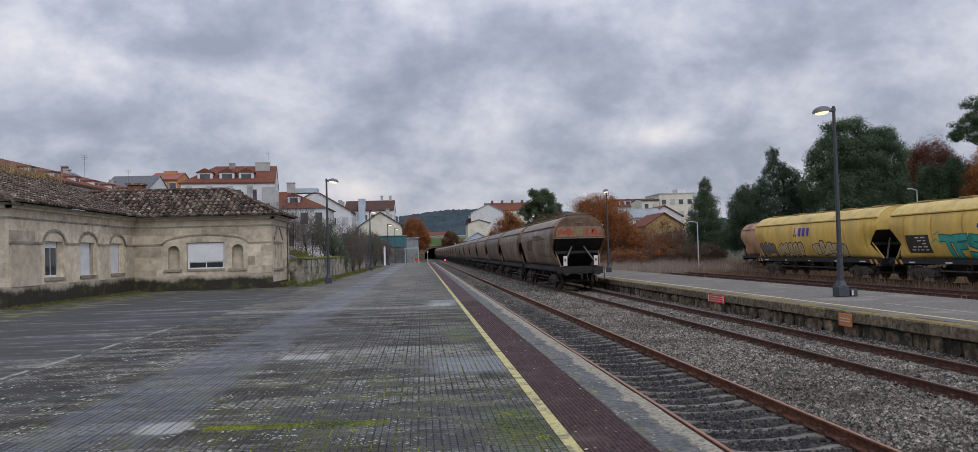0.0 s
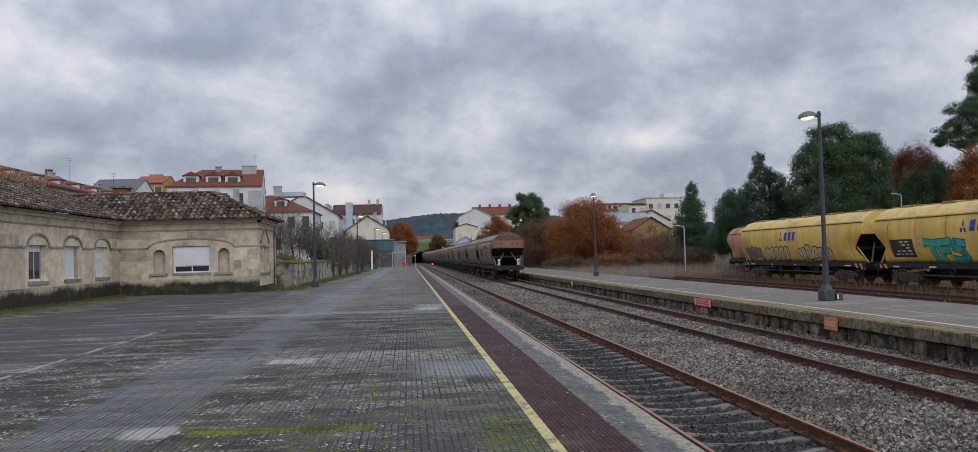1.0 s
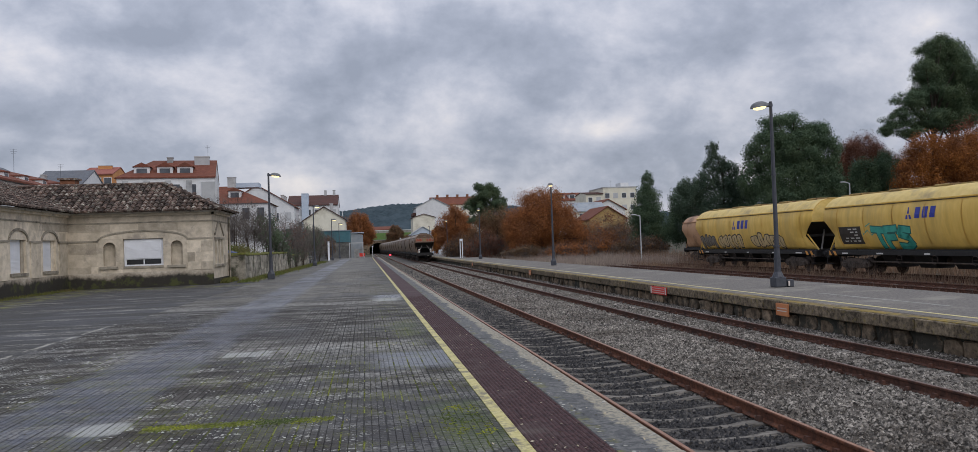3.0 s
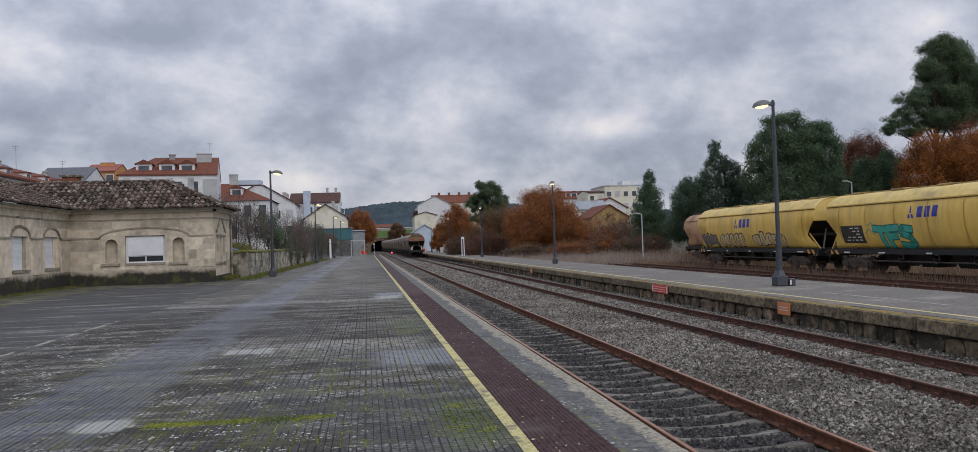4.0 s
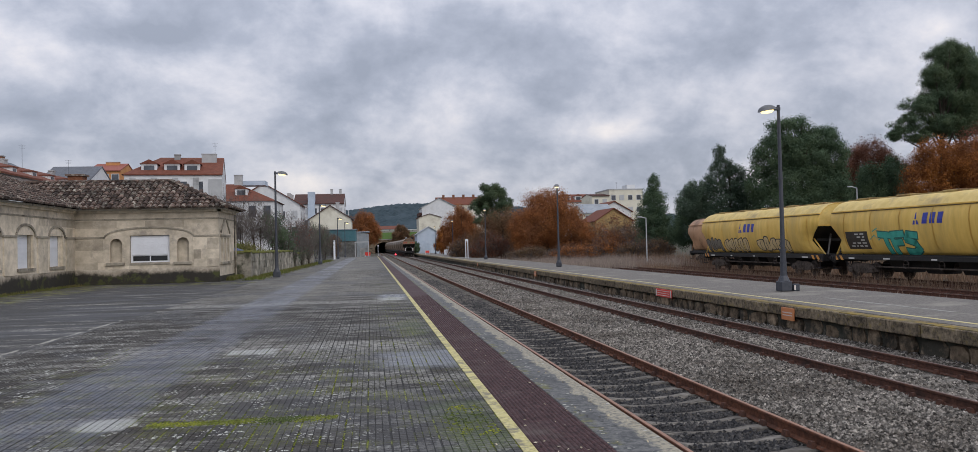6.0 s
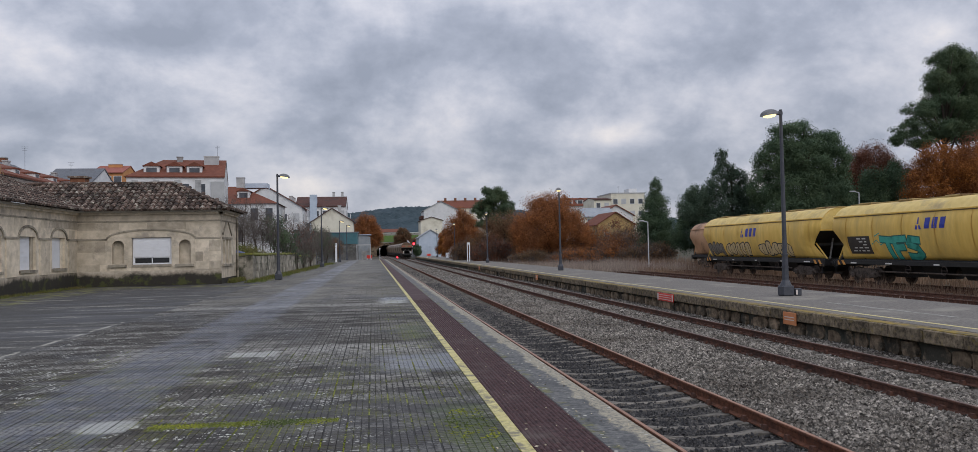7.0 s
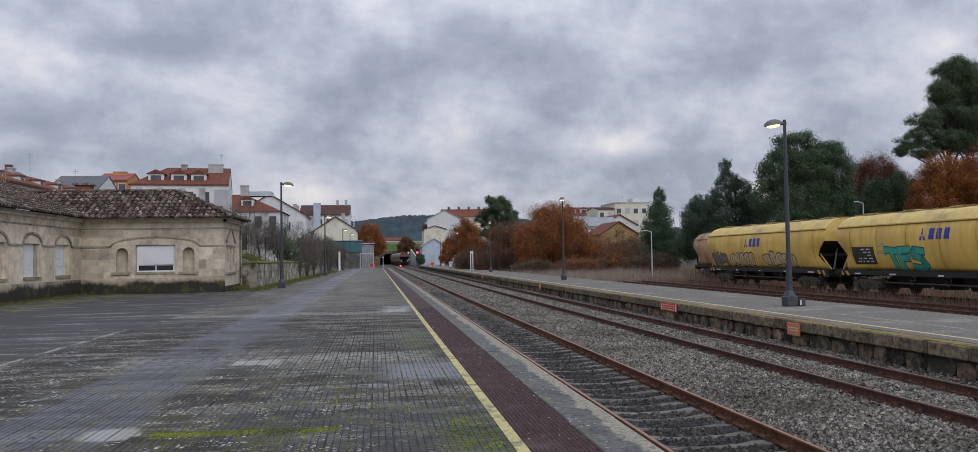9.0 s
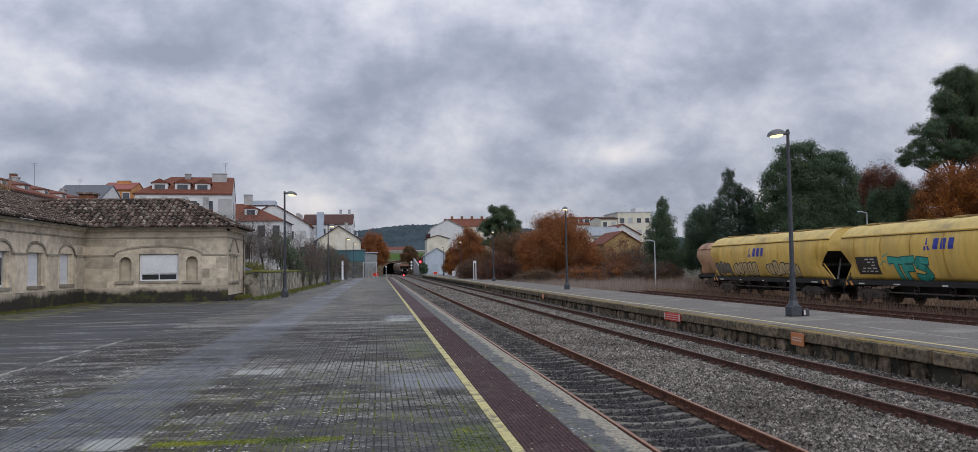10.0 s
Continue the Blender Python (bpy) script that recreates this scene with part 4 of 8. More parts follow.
    # large window: shutter nearly down, two panes under it
    w = part("window", boxed(-12.48, -10.52, 45.44, 45.50, 1.12, 2.52), M["white_pvc"], s, "white window with a lowered roller shutter")
    part("shutter", slats(-12.4, -10.6, 1.50, 2.50, 45.40), M["white_pvc"], w)
    for a, b in ((-12.36, -11.53), (-11.47, -10.64)):
        part("pane", boxed(a, b, 45.425, 45.438, 1.2, 1.46), M["glass_dark"], w, "dark glass pane")
    # windows of the wing
    for i, c in enumerate(wins):
        for a, b in ((-0.85, -0.62), (0.62, 0.85)):
            part("reveal", boxed(-15.37, -15.31, c + a, c + b, 1.05, 2.55), M["stone"], s)
        w = part("window", boxed(-15.44, -15.38, c - 0.62, c + 0.62, 1.06, 2.55), M["white_pvc"], s, "narrow white window with its shutter down" if i else "narrow white window, shutter up")
        if i:
            part("shutter", slats(c - 0.56, c + 0.56, 1.1, 2.5, -15.37, "x"), M["white_pvc"], w)
        else:
            for a, b in ((-0.53, -0.05), (0.05, 0.53)):
                part("pane", boxed(-15.376, -15.365, c + a, c + b, 1.16, 2.28), M["glass_dark"], w, "dark glass pane")
    # roofs
    rng = np.random.default_rng(11)
    bm = bmesh.new()
    z = 3.93
    ez, rz = z, 6.15
    A, B = (-14.68, 31.25, z), (-14.68, 56, z)
    R0, R1 = (-20.2, 36.8, rz), (-20.2, 56, rz)
    C = (-26, 31.25, z)
    for f in ((A, B, R1, R0), (A, R0, C), (C, R0, R1, (-26, 56, z))):
        quad(bm, f) if len(f) == 4 else bm.faces.new([bm.verts.new(p) for p in f])
    P0, P1, P2, P3 = (-7.45, 44.75, z), (-7.45, 50.85, z), (-10.9, 47.8, 5.55), (-19.0, 47.8, 5.55)
    Q0, Q1 = (-15.5, 44.75, z), (-15.5, 50.85, z)
    for f in ((P0, P2, P3, Q0), (P1, P2, P3, Q1)):
        quad(bm, f)
    bm.faces.new([bm.verts.new(p) for p in (P0, P1, P2)])
    roof = part("roof", bm, M["roof_tile"], s, "dark barrel-tile roof with lichen")
    data = ([], [], rng)
    tile_slope(data, A, (-14.68, 47.5, z), (-20.2, 47.5, rz), R0)
    tile_slope(data, C, A, R0, R0)
    tile_slope(data, (-17.8, 44.75, z), P0, P2, P3)
    tile_slope(data, P0, P1, P2, P2)
    raw("tile_field", data[0], data[1], M["roof_tile"], roof, kind="stuff")
    for a, b in ((P2, P3), (P0, P2), (A, R0)):
        bm = bmesh.new()
        a, b = Vector(a), Vector(b)
        n = int((b - a).length / 0.35)
        for i in range(n):
            p, q = a.lerp(b, i / n), a.lerp(b, (i + 1.15) / n)
            rod(bm, p + Vector((0, 0, 0.03)), q + Vector((0, 0, 0.05)), 0.12, 0.10, 8)
        part("ridge_tiles", bm, M["roof_tile"], roof, kind="stuff")
    ch = part("chimney", boxed(-17.0, -16.2, 49.6, 50.4, 4.4, 6.1, bevel=0.02), M["brick"], s, "short brick chimney")
    part("chimney_cap", boxed(-17.1, -16.1, 49.5, 50.5, 6.1, 6.2), M["roof_tile"], ch)
    part("downpipe", rod(bmesh.new(), (-7.9, 50.25, 0), (-7.9, 50.25, 3.7), 0.05), M["stone_trim"], s)
    # weeds growing on the wing's ridge
    V, L = blades(rng, 900, lambda n: np.stack([rng.normal(-20.1, 0.35, n), rng.uniform(38.0, 47.0, n), np.full(n, 6.0)], 1), 0.25, 0.8, 0.02)
    quick_mesh("roof_weeds", V, L, 3, M["straw"], None, "dry straw-coloured weeds growing on the tiled roof", "stuff")


def slats(u0, u1, z0, z1, at, axis="y"):
    """A roller shutter: one sheet folded into slats."""
    n = int((z1 - z0) / 0.055)
    h = (z1 - z0) / n
    edge = []
    for i in range(n):
        z = z0 + i * h
        edge += [(0.008, z), (0.0, z + 0.01), (0.0, z + h - 0.006)]
    bm = bmesh.new()
    s = 1 if axis == "y" else -1
    outline = [(at + s * d, z) for d, z in edge] + [(at + s * 0.03, z1), (at + s * 0.03, z0)]
    return prism(bm, outline, u0, u1, axis="x" if axis == "y" else "y")


def blades(rng, n, where, low, high, width):
    """Thin upright triangles: dry grass and reeds."""
    P = where(n)
    h = rng.uniform(low, high, n)
    a = rng.uniform(0, 6.28, n)
    lean = rng.normal(0, 0.22, (n, 2)) * h[:, None]
    w = width * rng.uniform(0.6, 1.4, n)
    dx, dy = np.cos(a) * w, np.sin(a) * w
    A = P + np.stack([dx, dy, 0 * h], 1)
    B = P - np.stack([dx, dy, 0 * h], 1)
    C = P + np.stack([lean[:, 0], lean[:, 1], h], 1)
    return np.stack([A, B, C], 1).reshape(-1, 3), np.arange(3 * n)


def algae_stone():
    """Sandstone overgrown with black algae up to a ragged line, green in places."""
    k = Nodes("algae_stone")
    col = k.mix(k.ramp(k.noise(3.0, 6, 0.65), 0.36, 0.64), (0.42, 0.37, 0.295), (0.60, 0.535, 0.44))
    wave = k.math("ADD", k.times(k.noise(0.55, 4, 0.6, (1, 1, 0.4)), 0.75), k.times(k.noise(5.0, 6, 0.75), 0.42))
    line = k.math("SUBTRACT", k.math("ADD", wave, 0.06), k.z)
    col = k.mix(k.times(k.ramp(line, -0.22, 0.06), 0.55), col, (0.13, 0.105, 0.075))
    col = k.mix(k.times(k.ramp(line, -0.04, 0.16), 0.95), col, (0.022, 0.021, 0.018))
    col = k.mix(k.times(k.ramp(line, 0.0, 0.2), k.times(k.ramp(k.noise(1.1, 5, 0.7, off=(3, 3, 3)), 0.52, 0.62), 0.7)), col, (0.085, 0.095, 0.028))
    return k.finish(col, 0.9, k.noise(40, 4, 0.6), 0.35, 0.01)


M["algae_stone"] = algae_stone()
M["cornice_pale"] = surf("cornice_pale", (0.5, 0.46, 0.40), (0.64, 0.6, 0.53), 3.0, 0.9, 0.3, (0.2, 0.185, 0.16), 1.6, 0.54, 0.64)
M["stone_trim"] = surf("stone_trim", (0.26, 0.235, 0.19), (0.38, 0.345, 0.28), 3.0, 0.9, 0.3, (0.12, 0.105, 0.085), 1.2)
M["brick"] = surf("brick", (0.17, 0.07, 0.04), (0.26, 0.12, 0.07), 8.0, 0.9, 0.4, (0.12, 0.09, 0.07), 1.5)
M["straw"] = surf("straw", (0.20, 0.14, 0.07), (0.34, 0.25, 0.13), 2.0, 0.9, 0.0, island=0.4)


# ---- wagons ----
HALF = [(0.95, 1.28), (1.12, 1.5), (1.27, 1.8), (1.38, 2.1), (1.455, 2.5), (1.49, 2.95), (1.45, 3.3), (1.34, 3.6), (1.15, 3.85), (0.85, 4.08), (0.45, 4.2)]
PROFILE = [(-x, z) for x, z in HALF] + [(x, z) for x, z in reversed(HALF)]


def side_x(z):
    zs = [p[1] for p in HALF]
    return float(np.interp(z, zs, [p[0] for p in HALF]))


def end_in(z):
    """How far the shell stops short of the wagon's end at that height."""
    return float(np.interp(z, [1.28, 2.15, 2.95, 5], [0.85, 1.55, 0.62, 0.62]))


def shell(bm, L, out=0.0, ys=9):
    rows = []
    for x, z in PROFILE:
        e = end_in(z)
        rows.append([bm.verts.new((x * (1 + out), e + (L - 2 * e) * i / (ys - 1), z + (out * 2 if z > 4 else 0))) for i in range(ys)])
    for a, b in zip(rows[:-1], rows[1:]):
        for i in range(ys - 1):
            bm.faces.new((a[i], a[i + 1], b[i + 1], b[i]))
    return rows


def side_patch(bm, quads, sx=-1, lift=0.008, n=5):
    """Flat shapes of (y, z) corners laid on the curved side."""
    for q in quads:
        (y0, z0), (y1, z1), (y2, z2), (y3, z3) = q
        g = []
        for i in range(n + 1):
            row = []
            for j in range(n + 1):
                u, v = i / n, j / n
                y = (1 - v) * ((1 - u) * y0 + u * y1) + v * ((1 - u) * y3 + u * y2)
                z = (1 - v) * ((1 - u) * z0 + u * z1) + v * ((1 - u) * z3 + u * z2)
                row.append(bm.verts.new((sx * (side_x(z) + lift), y, z)))
            g.append(row)
        for i in range(n):
            for j in range(n):
                bm.faces.new((g[i][j], g[i + 1][j], g[i + 1][j + 1], g[i][j + 1]))
    return bm


def strokes(path, w):
    """A line of (y, z) points as four-cornered strokes of that width."""
    out = []
    for (a, b), (c, d) in zip(path[:-1], path[1:]):
        v = Vector((c - a, d - b))
        n = Vector((-v.y, v.x)).normalized() * w / 2
        e = v.normalized() * w * 0.3
        out.append(((a - e.x - n.x, b - e.y - n.y), (c + e.x - n.x, d + e.y - n.y), (c + e.x + n.x, d + e.y + n.y), (a - e.x + n.x, b - e.y + n.y)))
    return out


def build_wagon(mat, label, group, L, trim=None, end_mat=None):
    """A hopper wagon on its own axes: rail top at 0, y along it from its rear buffers at 0 to L."""
    w = thing("hopper_wagon", label, "freight wagon", group=group)
    bm = bmesh.new()
    shell(bm, L)
    bmesh.ops.recalc_face_normals(bm, faces=bm.faces)
    for f in bm.faces:
        f.smooth = True
    bmesh.ops.solidify(bm, geom=bm.faces[:], thickness=0.03)
    body = part("body", bm, mat, w)
    # thin weld ribs and the long top seam
    n = 7
    for i in range(n):
        y = 1.9 + (L - 3.8) * i / (n - 1)
        bm = bmesh.new()
        for (a, b), (c, d) in zip(PROFILE[:-1], PROFILE[1:]):
            vs = [bm.verts.new((a * 1.006, y - 0.03, b)), bm.verts.new((c * 1.006, y - 0.03, d)), bm.verts.new((c * 1.006, y + 0.03, d)), bm.verts.new((a * 1.006, y + 0.03, b))]
            bm.faces.new(vs)
        bmesh.ops.solidify(bm, geom=bm.faces[:], thickness=0.012)
        part("rib", bm, mat, body)
    for s in (-1, 1):
        part("top_seam", boxed(min(s * 1.32, s * 1.42), max(s * 1.32, s * 1.42), 0.63, L - 0.63, 3.58, 3.66, bevel=0.015), mat, body)
    if end_mat:
        bm = bmesh.new()
        ridge = [(x * 1.004, z + 0.008) for x, z in PROFILE if z >= 3.6]
        rows = [[bm.verts.new((x, y, z)) for y in (0.6, L / 2, L - 0.6)] for x, z in ridge]
        for a, b in zip(rows[:-1], rows[1:]):
            for i in range(2):
                bm.faces.new((a[i], a[i + 1], b[i + 1], b[i]))
        bmesh.ops.recalc_face_normals(bm, faces=bm.faces)
        part("roof_sheet", bm, M["wagon_cream"], w, "paler roof sheet", smooth=True)
        # dark strip added as the shadow line below the top seam
        part("seam_shadow", boxed(-1.385, -1.36, 0.62, L - 0.62, 3.545, 3.575), M["wagon_top"], w, "thin dark strip for the shade under the roof seam")
    part("walkway", boxed(-0.4, 0.4, 0.7, L - 0.7, 4.19, 4.27, bevel=0.01), trim or M["wagon_top"], w, "narrow roof walkway")
    for i in range(5):
        y = 2.2 + (L - 4.4) * i / 4
        part("hatch", boxed(-0.5, 0.5, y - 0.55, y + 0.55, 4.2, 4.31, bevel=0.03), trim or M["wagon_top"], w)
    for end in (0, 1):
        def at(y):
            return y if end == 0 else L - y
        # upper end plate
        bm = bmesh.new()
        pts = [(x, z) for x, z in PROFILE if z >= 2.95]
        prism(bm, [(x * 0.985, z - 0.01) for x, z in pts], min(at(0.64), at(0.68)), max(at(0.64), at(0.68)))
        part("end_plate", bm, end_mat or mat, w)
        part("end_rim", boxed(-1.47, 1.47, min(at(0.6), at(0.7)), max(at(0.6), at(0.7)), 2.9, 2.98), mat, w)
        # sloping chute sheet and the dark walls beside it
        bm = bmesh.new()
        v = [bm.verts.new(c) for c in ((-1.44, at(0.7), 2.95), (1.44, at(0.7), 2.95), (1.0, at(2.9), 1.3), (-1.0, at(2.9), 1.3),
                                       (-1.44, at(0.78), 2.98), (1.44, at(0.78), 2.98), (1.0, at(2.98), 1.33), (-1.0, at(2.98), 1.33))]
        for f in ((0, 1, 2, 3), (4, 5, 6, 7), (0, 1, 5, 4), (1, 2, 6, 5), (2, 3, 7, 6), (3, 0, 4, 7)):
            bm.faces.new([v[i] for i in f])
        bmesh.ops.recalc_face_normals(bm, faces=bm.faces)
        part("chute_plate", bm, M["black_steel"], w, "dark sloping chute plate")
        for s in (-1, 1):
            bm = bmesh.new()
            rod(bm, (s * 0.35, at(1.25), 2.45), (s * 1.0, at(0.5), 1.3), 0.05, seg=6)
            part("strut", bm, M["strut"], w)
            part("side_strut", rod(bmesh.new(), (s * 1.25, at(1.5), 2.2), (s * 1.1, at(0.6), 1.3), 0.045, seg=6), mat, w)
            # buffers
            bm = bmesh.new()
            rod(bm, (s * 0.875, at(0.62), 1.06), (s * 0.875, at(0.12), 1.06), 0.11, seg=12)
            rod(bm, (s * 0.875, at(0.12), 1.06), (s * 0.875, at(0.03), 1.06), 0.23, seg=16)
            part("buffer", bm, M["black_steel"], w)
            part("step", boxed(min(s * 1.15, s * 1.4), max(s * 1.15, s * 1.4), min(at(0.7), at(1.0)), max(at(0.7), at(1.0)), 0.5, 0.55), M["black_steel"], w)
            part("grab_rail", rod(bmesh.new(), (s * 1.38, at(0.7), 0.5), (s * 1.38, at(0.7), 1.3), 0.02, seg=6), M["black_steel"], w)
        part("headstock", boxed(-1.3, 1.3, min(at(0.55), at(0.75)), max(at(0.55), at(0.75)), 0.9, 1.28, bevel=0.02), M["black_steel"], w)
        part("crossbeam", boxed(-1.2, 1.2, min(at(1.2), at(1.32)), max(at(1.2), at(1.32)), 2.05, 2.2), M["black_steel"], w)
        bm = bmesh.new()
        rod(bm, (0, at(0.6), 1.0), (0, at(0.28), 0.95), 0.06, seg=8)
        rod(bm, (0, at(0.3), 0.98), (0, at(0.26), 0.6), 0.045, seg=8)
        part("coupling", bm, M["black_steel"], w)
        part("brake_hose", rod(bmesh.new(), (0.35, at(0.55), 0.95), (0.4, at(0.4), 0.5), 0.03, seg=6), M["black_steel"], w)
        # bogie
        c = at(3.0)
        bg = part("bogie", boxed(-0.9, 0.9, c - 0.25, c + 0.25, 0.5, 0.8, bevel=0.03), M["black_steel"], w)
        for s in (-1, 1):
            bm = bmesh.new()
            prism(bm, [(c - 1.35, 0.45), (c - 1.2, 0.7), (c - 0.5, 0.85), (c + 0.5, 0.85), (c + 1.2, 0.7), (c + 1.35, 0.45), (c + 0.75, 0.42), (c + 0.35, 0.32), (c - 0.35, 0.32), (c - 0.75, 0.42)], s * 1.12 - 0.07, s * 1.12 + 0.07, axis="x")
            part("bogie_side", bm, M["bogie"], bg)
            for k in (-0.9, 0.9):
                bm = bmesh.new()
                rod(bm, (s * 0.82, c + k, 0.46), (s * 0.95, c + k, 0.46), 0.46, seg=24)
                part("wheel", bm, M["wheel"], bg)
                part("axle_box", boxed(s * 1.2 - 0.08, s * 1.2 + 0.08, c + k - 0.15, c + k + 0.15, 0.36, 0.62, bevel=0.03), M["bogie"], bg)
            for k in (-0.16, 0.0, 0.16):
                part("spring", rod(bmesh.new(), (s * 1.18, c + k, 0.36), (s * 1.18, c + k, 0.62), 0.06, seg=8), M["bogie"], bg)
        for k in (-0.9, 0.9):
            part("axle", rod(bmesh.new(), (-0.95, c + k, 0.46), (0.95, c + k, 0.46), 0.08, seg=8), M["bogie"], bg)
    for s in (-1, 1):
        part("sole_bar", boxed(s * 1.16 - 0.12, s * 1.16 + 0.12, 0.6, L - 0.6, 1.04, 1.26, bevel=0.01), M["black_steel"], w)
    part("floor_frame", boxed(-1.05, 1.05, 0.8, L - 0.8, 1.2, 1.32), M["black_steel"], w)
    # discharge chutes, brake gear and hand wheels between the bogies
    for i in range(4):
        y = 5.2 + (L - 10.4) * i / 3
        bm = bmesh.new()
        prism(bm, [(-0.95, 1.22), (0.95, 1.22), (0.4, 0.42), (-0.4, 0.42)], y - 0.6, y + 0.6)
        part("discharge_chute", bm, M["black_steel"], w)
        bm = bmesh.new()
        loops = []
        for k in range(12):
            a = 2 * math.pi * k / 12
            loops.append([bm.verts.new((-1.32 + 0.018 * math.sin(c), y + 0.9 + (0.2 + 0.018 * math.cos(c)) * math.cos(a), 0.85 + (0.2 + 0.018 * math.cos(c)) * math.sin(a))) for c in (0, 1.57, 3.14, 4.71)])
        for k in range(12):
            for q in range(4):
                bm.faces.new((loops[k][q], loops[k][(q + 1) % 4], loops[(k + 1) % 12][(q + 1) % 4], loops[(k + 1) % 12][q]))
        rod(bm, (-1.32, y + 0.7, 0.85), (-1.32, y + 1.1, 0.85), 0.014, seg=5)
        part("hand_wheel", bm, M["wheel"], w)
    part("brake_pipe", rod(bmesh.new(), (-1.2, 4.4, 0.7), (-1.2, L - 4.4, 0.7), 0.04, seg=6), M["bogie"], w)
    part("air_tank", rod(bmesh.new(), (0.2, L / 2 - 0.6, 0.75), (0.2, L / 2 + 0.6, 0.75), 0.2, seg=12), M["bogie"], w)
    return w


M["wagon_top"] = surf("wagon_top", (0.12, 0.10, 0.07), (0.2, 0.165, 0.12), 3.0, 0.85, 0.2, (0.1, 0.06, 0.04), 1.0, space="Object")
M["wagon_cream"] = surf("wagon_cream", (0.62, 0.45, 0.13), (0.74, 0.56, 0.20), 1.6, 0.6, 0.1, (0.40, 0.30, 0.13), 0.6, 0.5, 0.66, space="Object")
M["strut"] = surf("strut", (0.10, 0.096, 0.088), (0.17, 0.162, 0.15), 4.0, 0.7, 0.1, space="Object")
M["bogie"] = surf("bogie", (0.035, 0.029, 0.025), (0.095, 0.074, 0.06), 7.0, 0.8, 0.3, space="Object")
M["wheel"] = surf("wheel", (0.03, 0.022, 0.018), (0.07, 0.05, 0.04), 6.0, 0.6, 0.2, metal=0.3, space="Object")
M["blue_mark"] = surf("blue_mark", (0.02, 0.035, 0.30), (0.03, 0.05, 0.38), 3.0, 0.5, 0.0, space="Object")
M["teal_spray"] = surf("teal_spray", (0.03, 0.30, 0.24), (0.06, 0.42, 0.34), 2.0, 0.6, 0.0, space="Object")
M["teal_dark"] = surf("teal_dark", (0.01, 0.10, 0.09), (0.02, 0.14, 0.12), 2.0, 0.6, 0.0, space="Object")
M["cream_spray"] = surf("cream_spray", (0.50, 0.38, 0.19), (0.60, 0.47, 0.26), 2.0, 0.6, 0.0, space="Object")
M["ink"] = surf("ink", (0.025, 0.022, 0.02), (0.05, 0.045, 0.04), 3.0, 0.6, 0.0, space="Object")
M["grey_spray"] = surf("grey_spray", (0.13, 0.12, 0.10), (0.22, 0.2, 0.17), 3.0, 0.6, 0.0, space="Object")
M["panel_black"] = surf("panel_black", (0.02, 0.016, 0.014), (0.035, 0.03, 0.026), 3.0, 0.5, 0.0, space="Object")
M["white_mark"] = surf("white_mark", (0.55, 0.55, 0.52), (0.68, 0.68, 0.65), 4.0, 0.6, 0.0, space="Object")
M["red_spray"] = surf("red_spray", (0.28, 0.055, 0.025), (0.38, 0.085, 0.04), 3.0, 0.7, 0.0, space="Object")
M["orange_mark"] = surf("orange_mark", (0.55, 0.24, 0.04), (0.62, 0.3, 0.07), 4.0, 0.6, 0.0, space="Object")
M["end_rust"] = surf("end_rust", (0.10, 0.066, 0.044), (0.18, 0.12, 0.08), 2.5, 0.8, 0.2, (0.12, 0.06, 0.04), 1.0, space="Object")
M["end_band"] = surf("end_band", (0.16, 0.10, 0.072), (0.27, 0.18, 0.135), 5.0, 0.7, 0.0, space="Object")
M["plate_ochre"] = surf("plate_ochre", (0.17, 0.13, 0.06), (0.24, 0.19, 0.09), 5.0, 0.7, 0.0, space="Object")

TRAIN_L, YELLOW_L = 16.3, 17.9


def side_blob(bm, y, z, ry, rz, rng, lift, wob=0.16, n=18):
    """A rounded sprayed shape on the curved side."""
    ph = [rng.uniform(0, 6.28) for _ in range(3)]
    def at(f, i):
        t = 2 * math.pi * i / n
        r = f * (1 + wob * math.sin(2 * t + ph[0]) + wob * 0.7 * math.sin(3 * t + ph[1]) + 0.05 * math.sin(5 * t + ph[2]))
        c, s = math.cos(t), math.sin(t)
        q = (abs(c) ** 0.7) * (1 if c > 0 else -1), (abs(s) ** 0.7) * (1 if s > 0 else -1)
        yy, zz = y + ry * r * q[0], max(1.3, z + rz * r * q[1])
        return bm.verts.new((-(side_x(zz) + lift), yy, zz))
    rings = [[at(f, i) for i in range(n)] for f in (0.35, 0.7, 1.0)]
    c = bm.verts.new((-(side_x(z) + lift), y, z))
    for i in range(n):
        j = (i + 1) % n
        bm.faces.new((c, rings[0][i], rings[0][j]))
        for p, q in zip(rings[:-1], rings[1:]):
            bm.faces.new((p[i], q[i], q[j], p[j]))


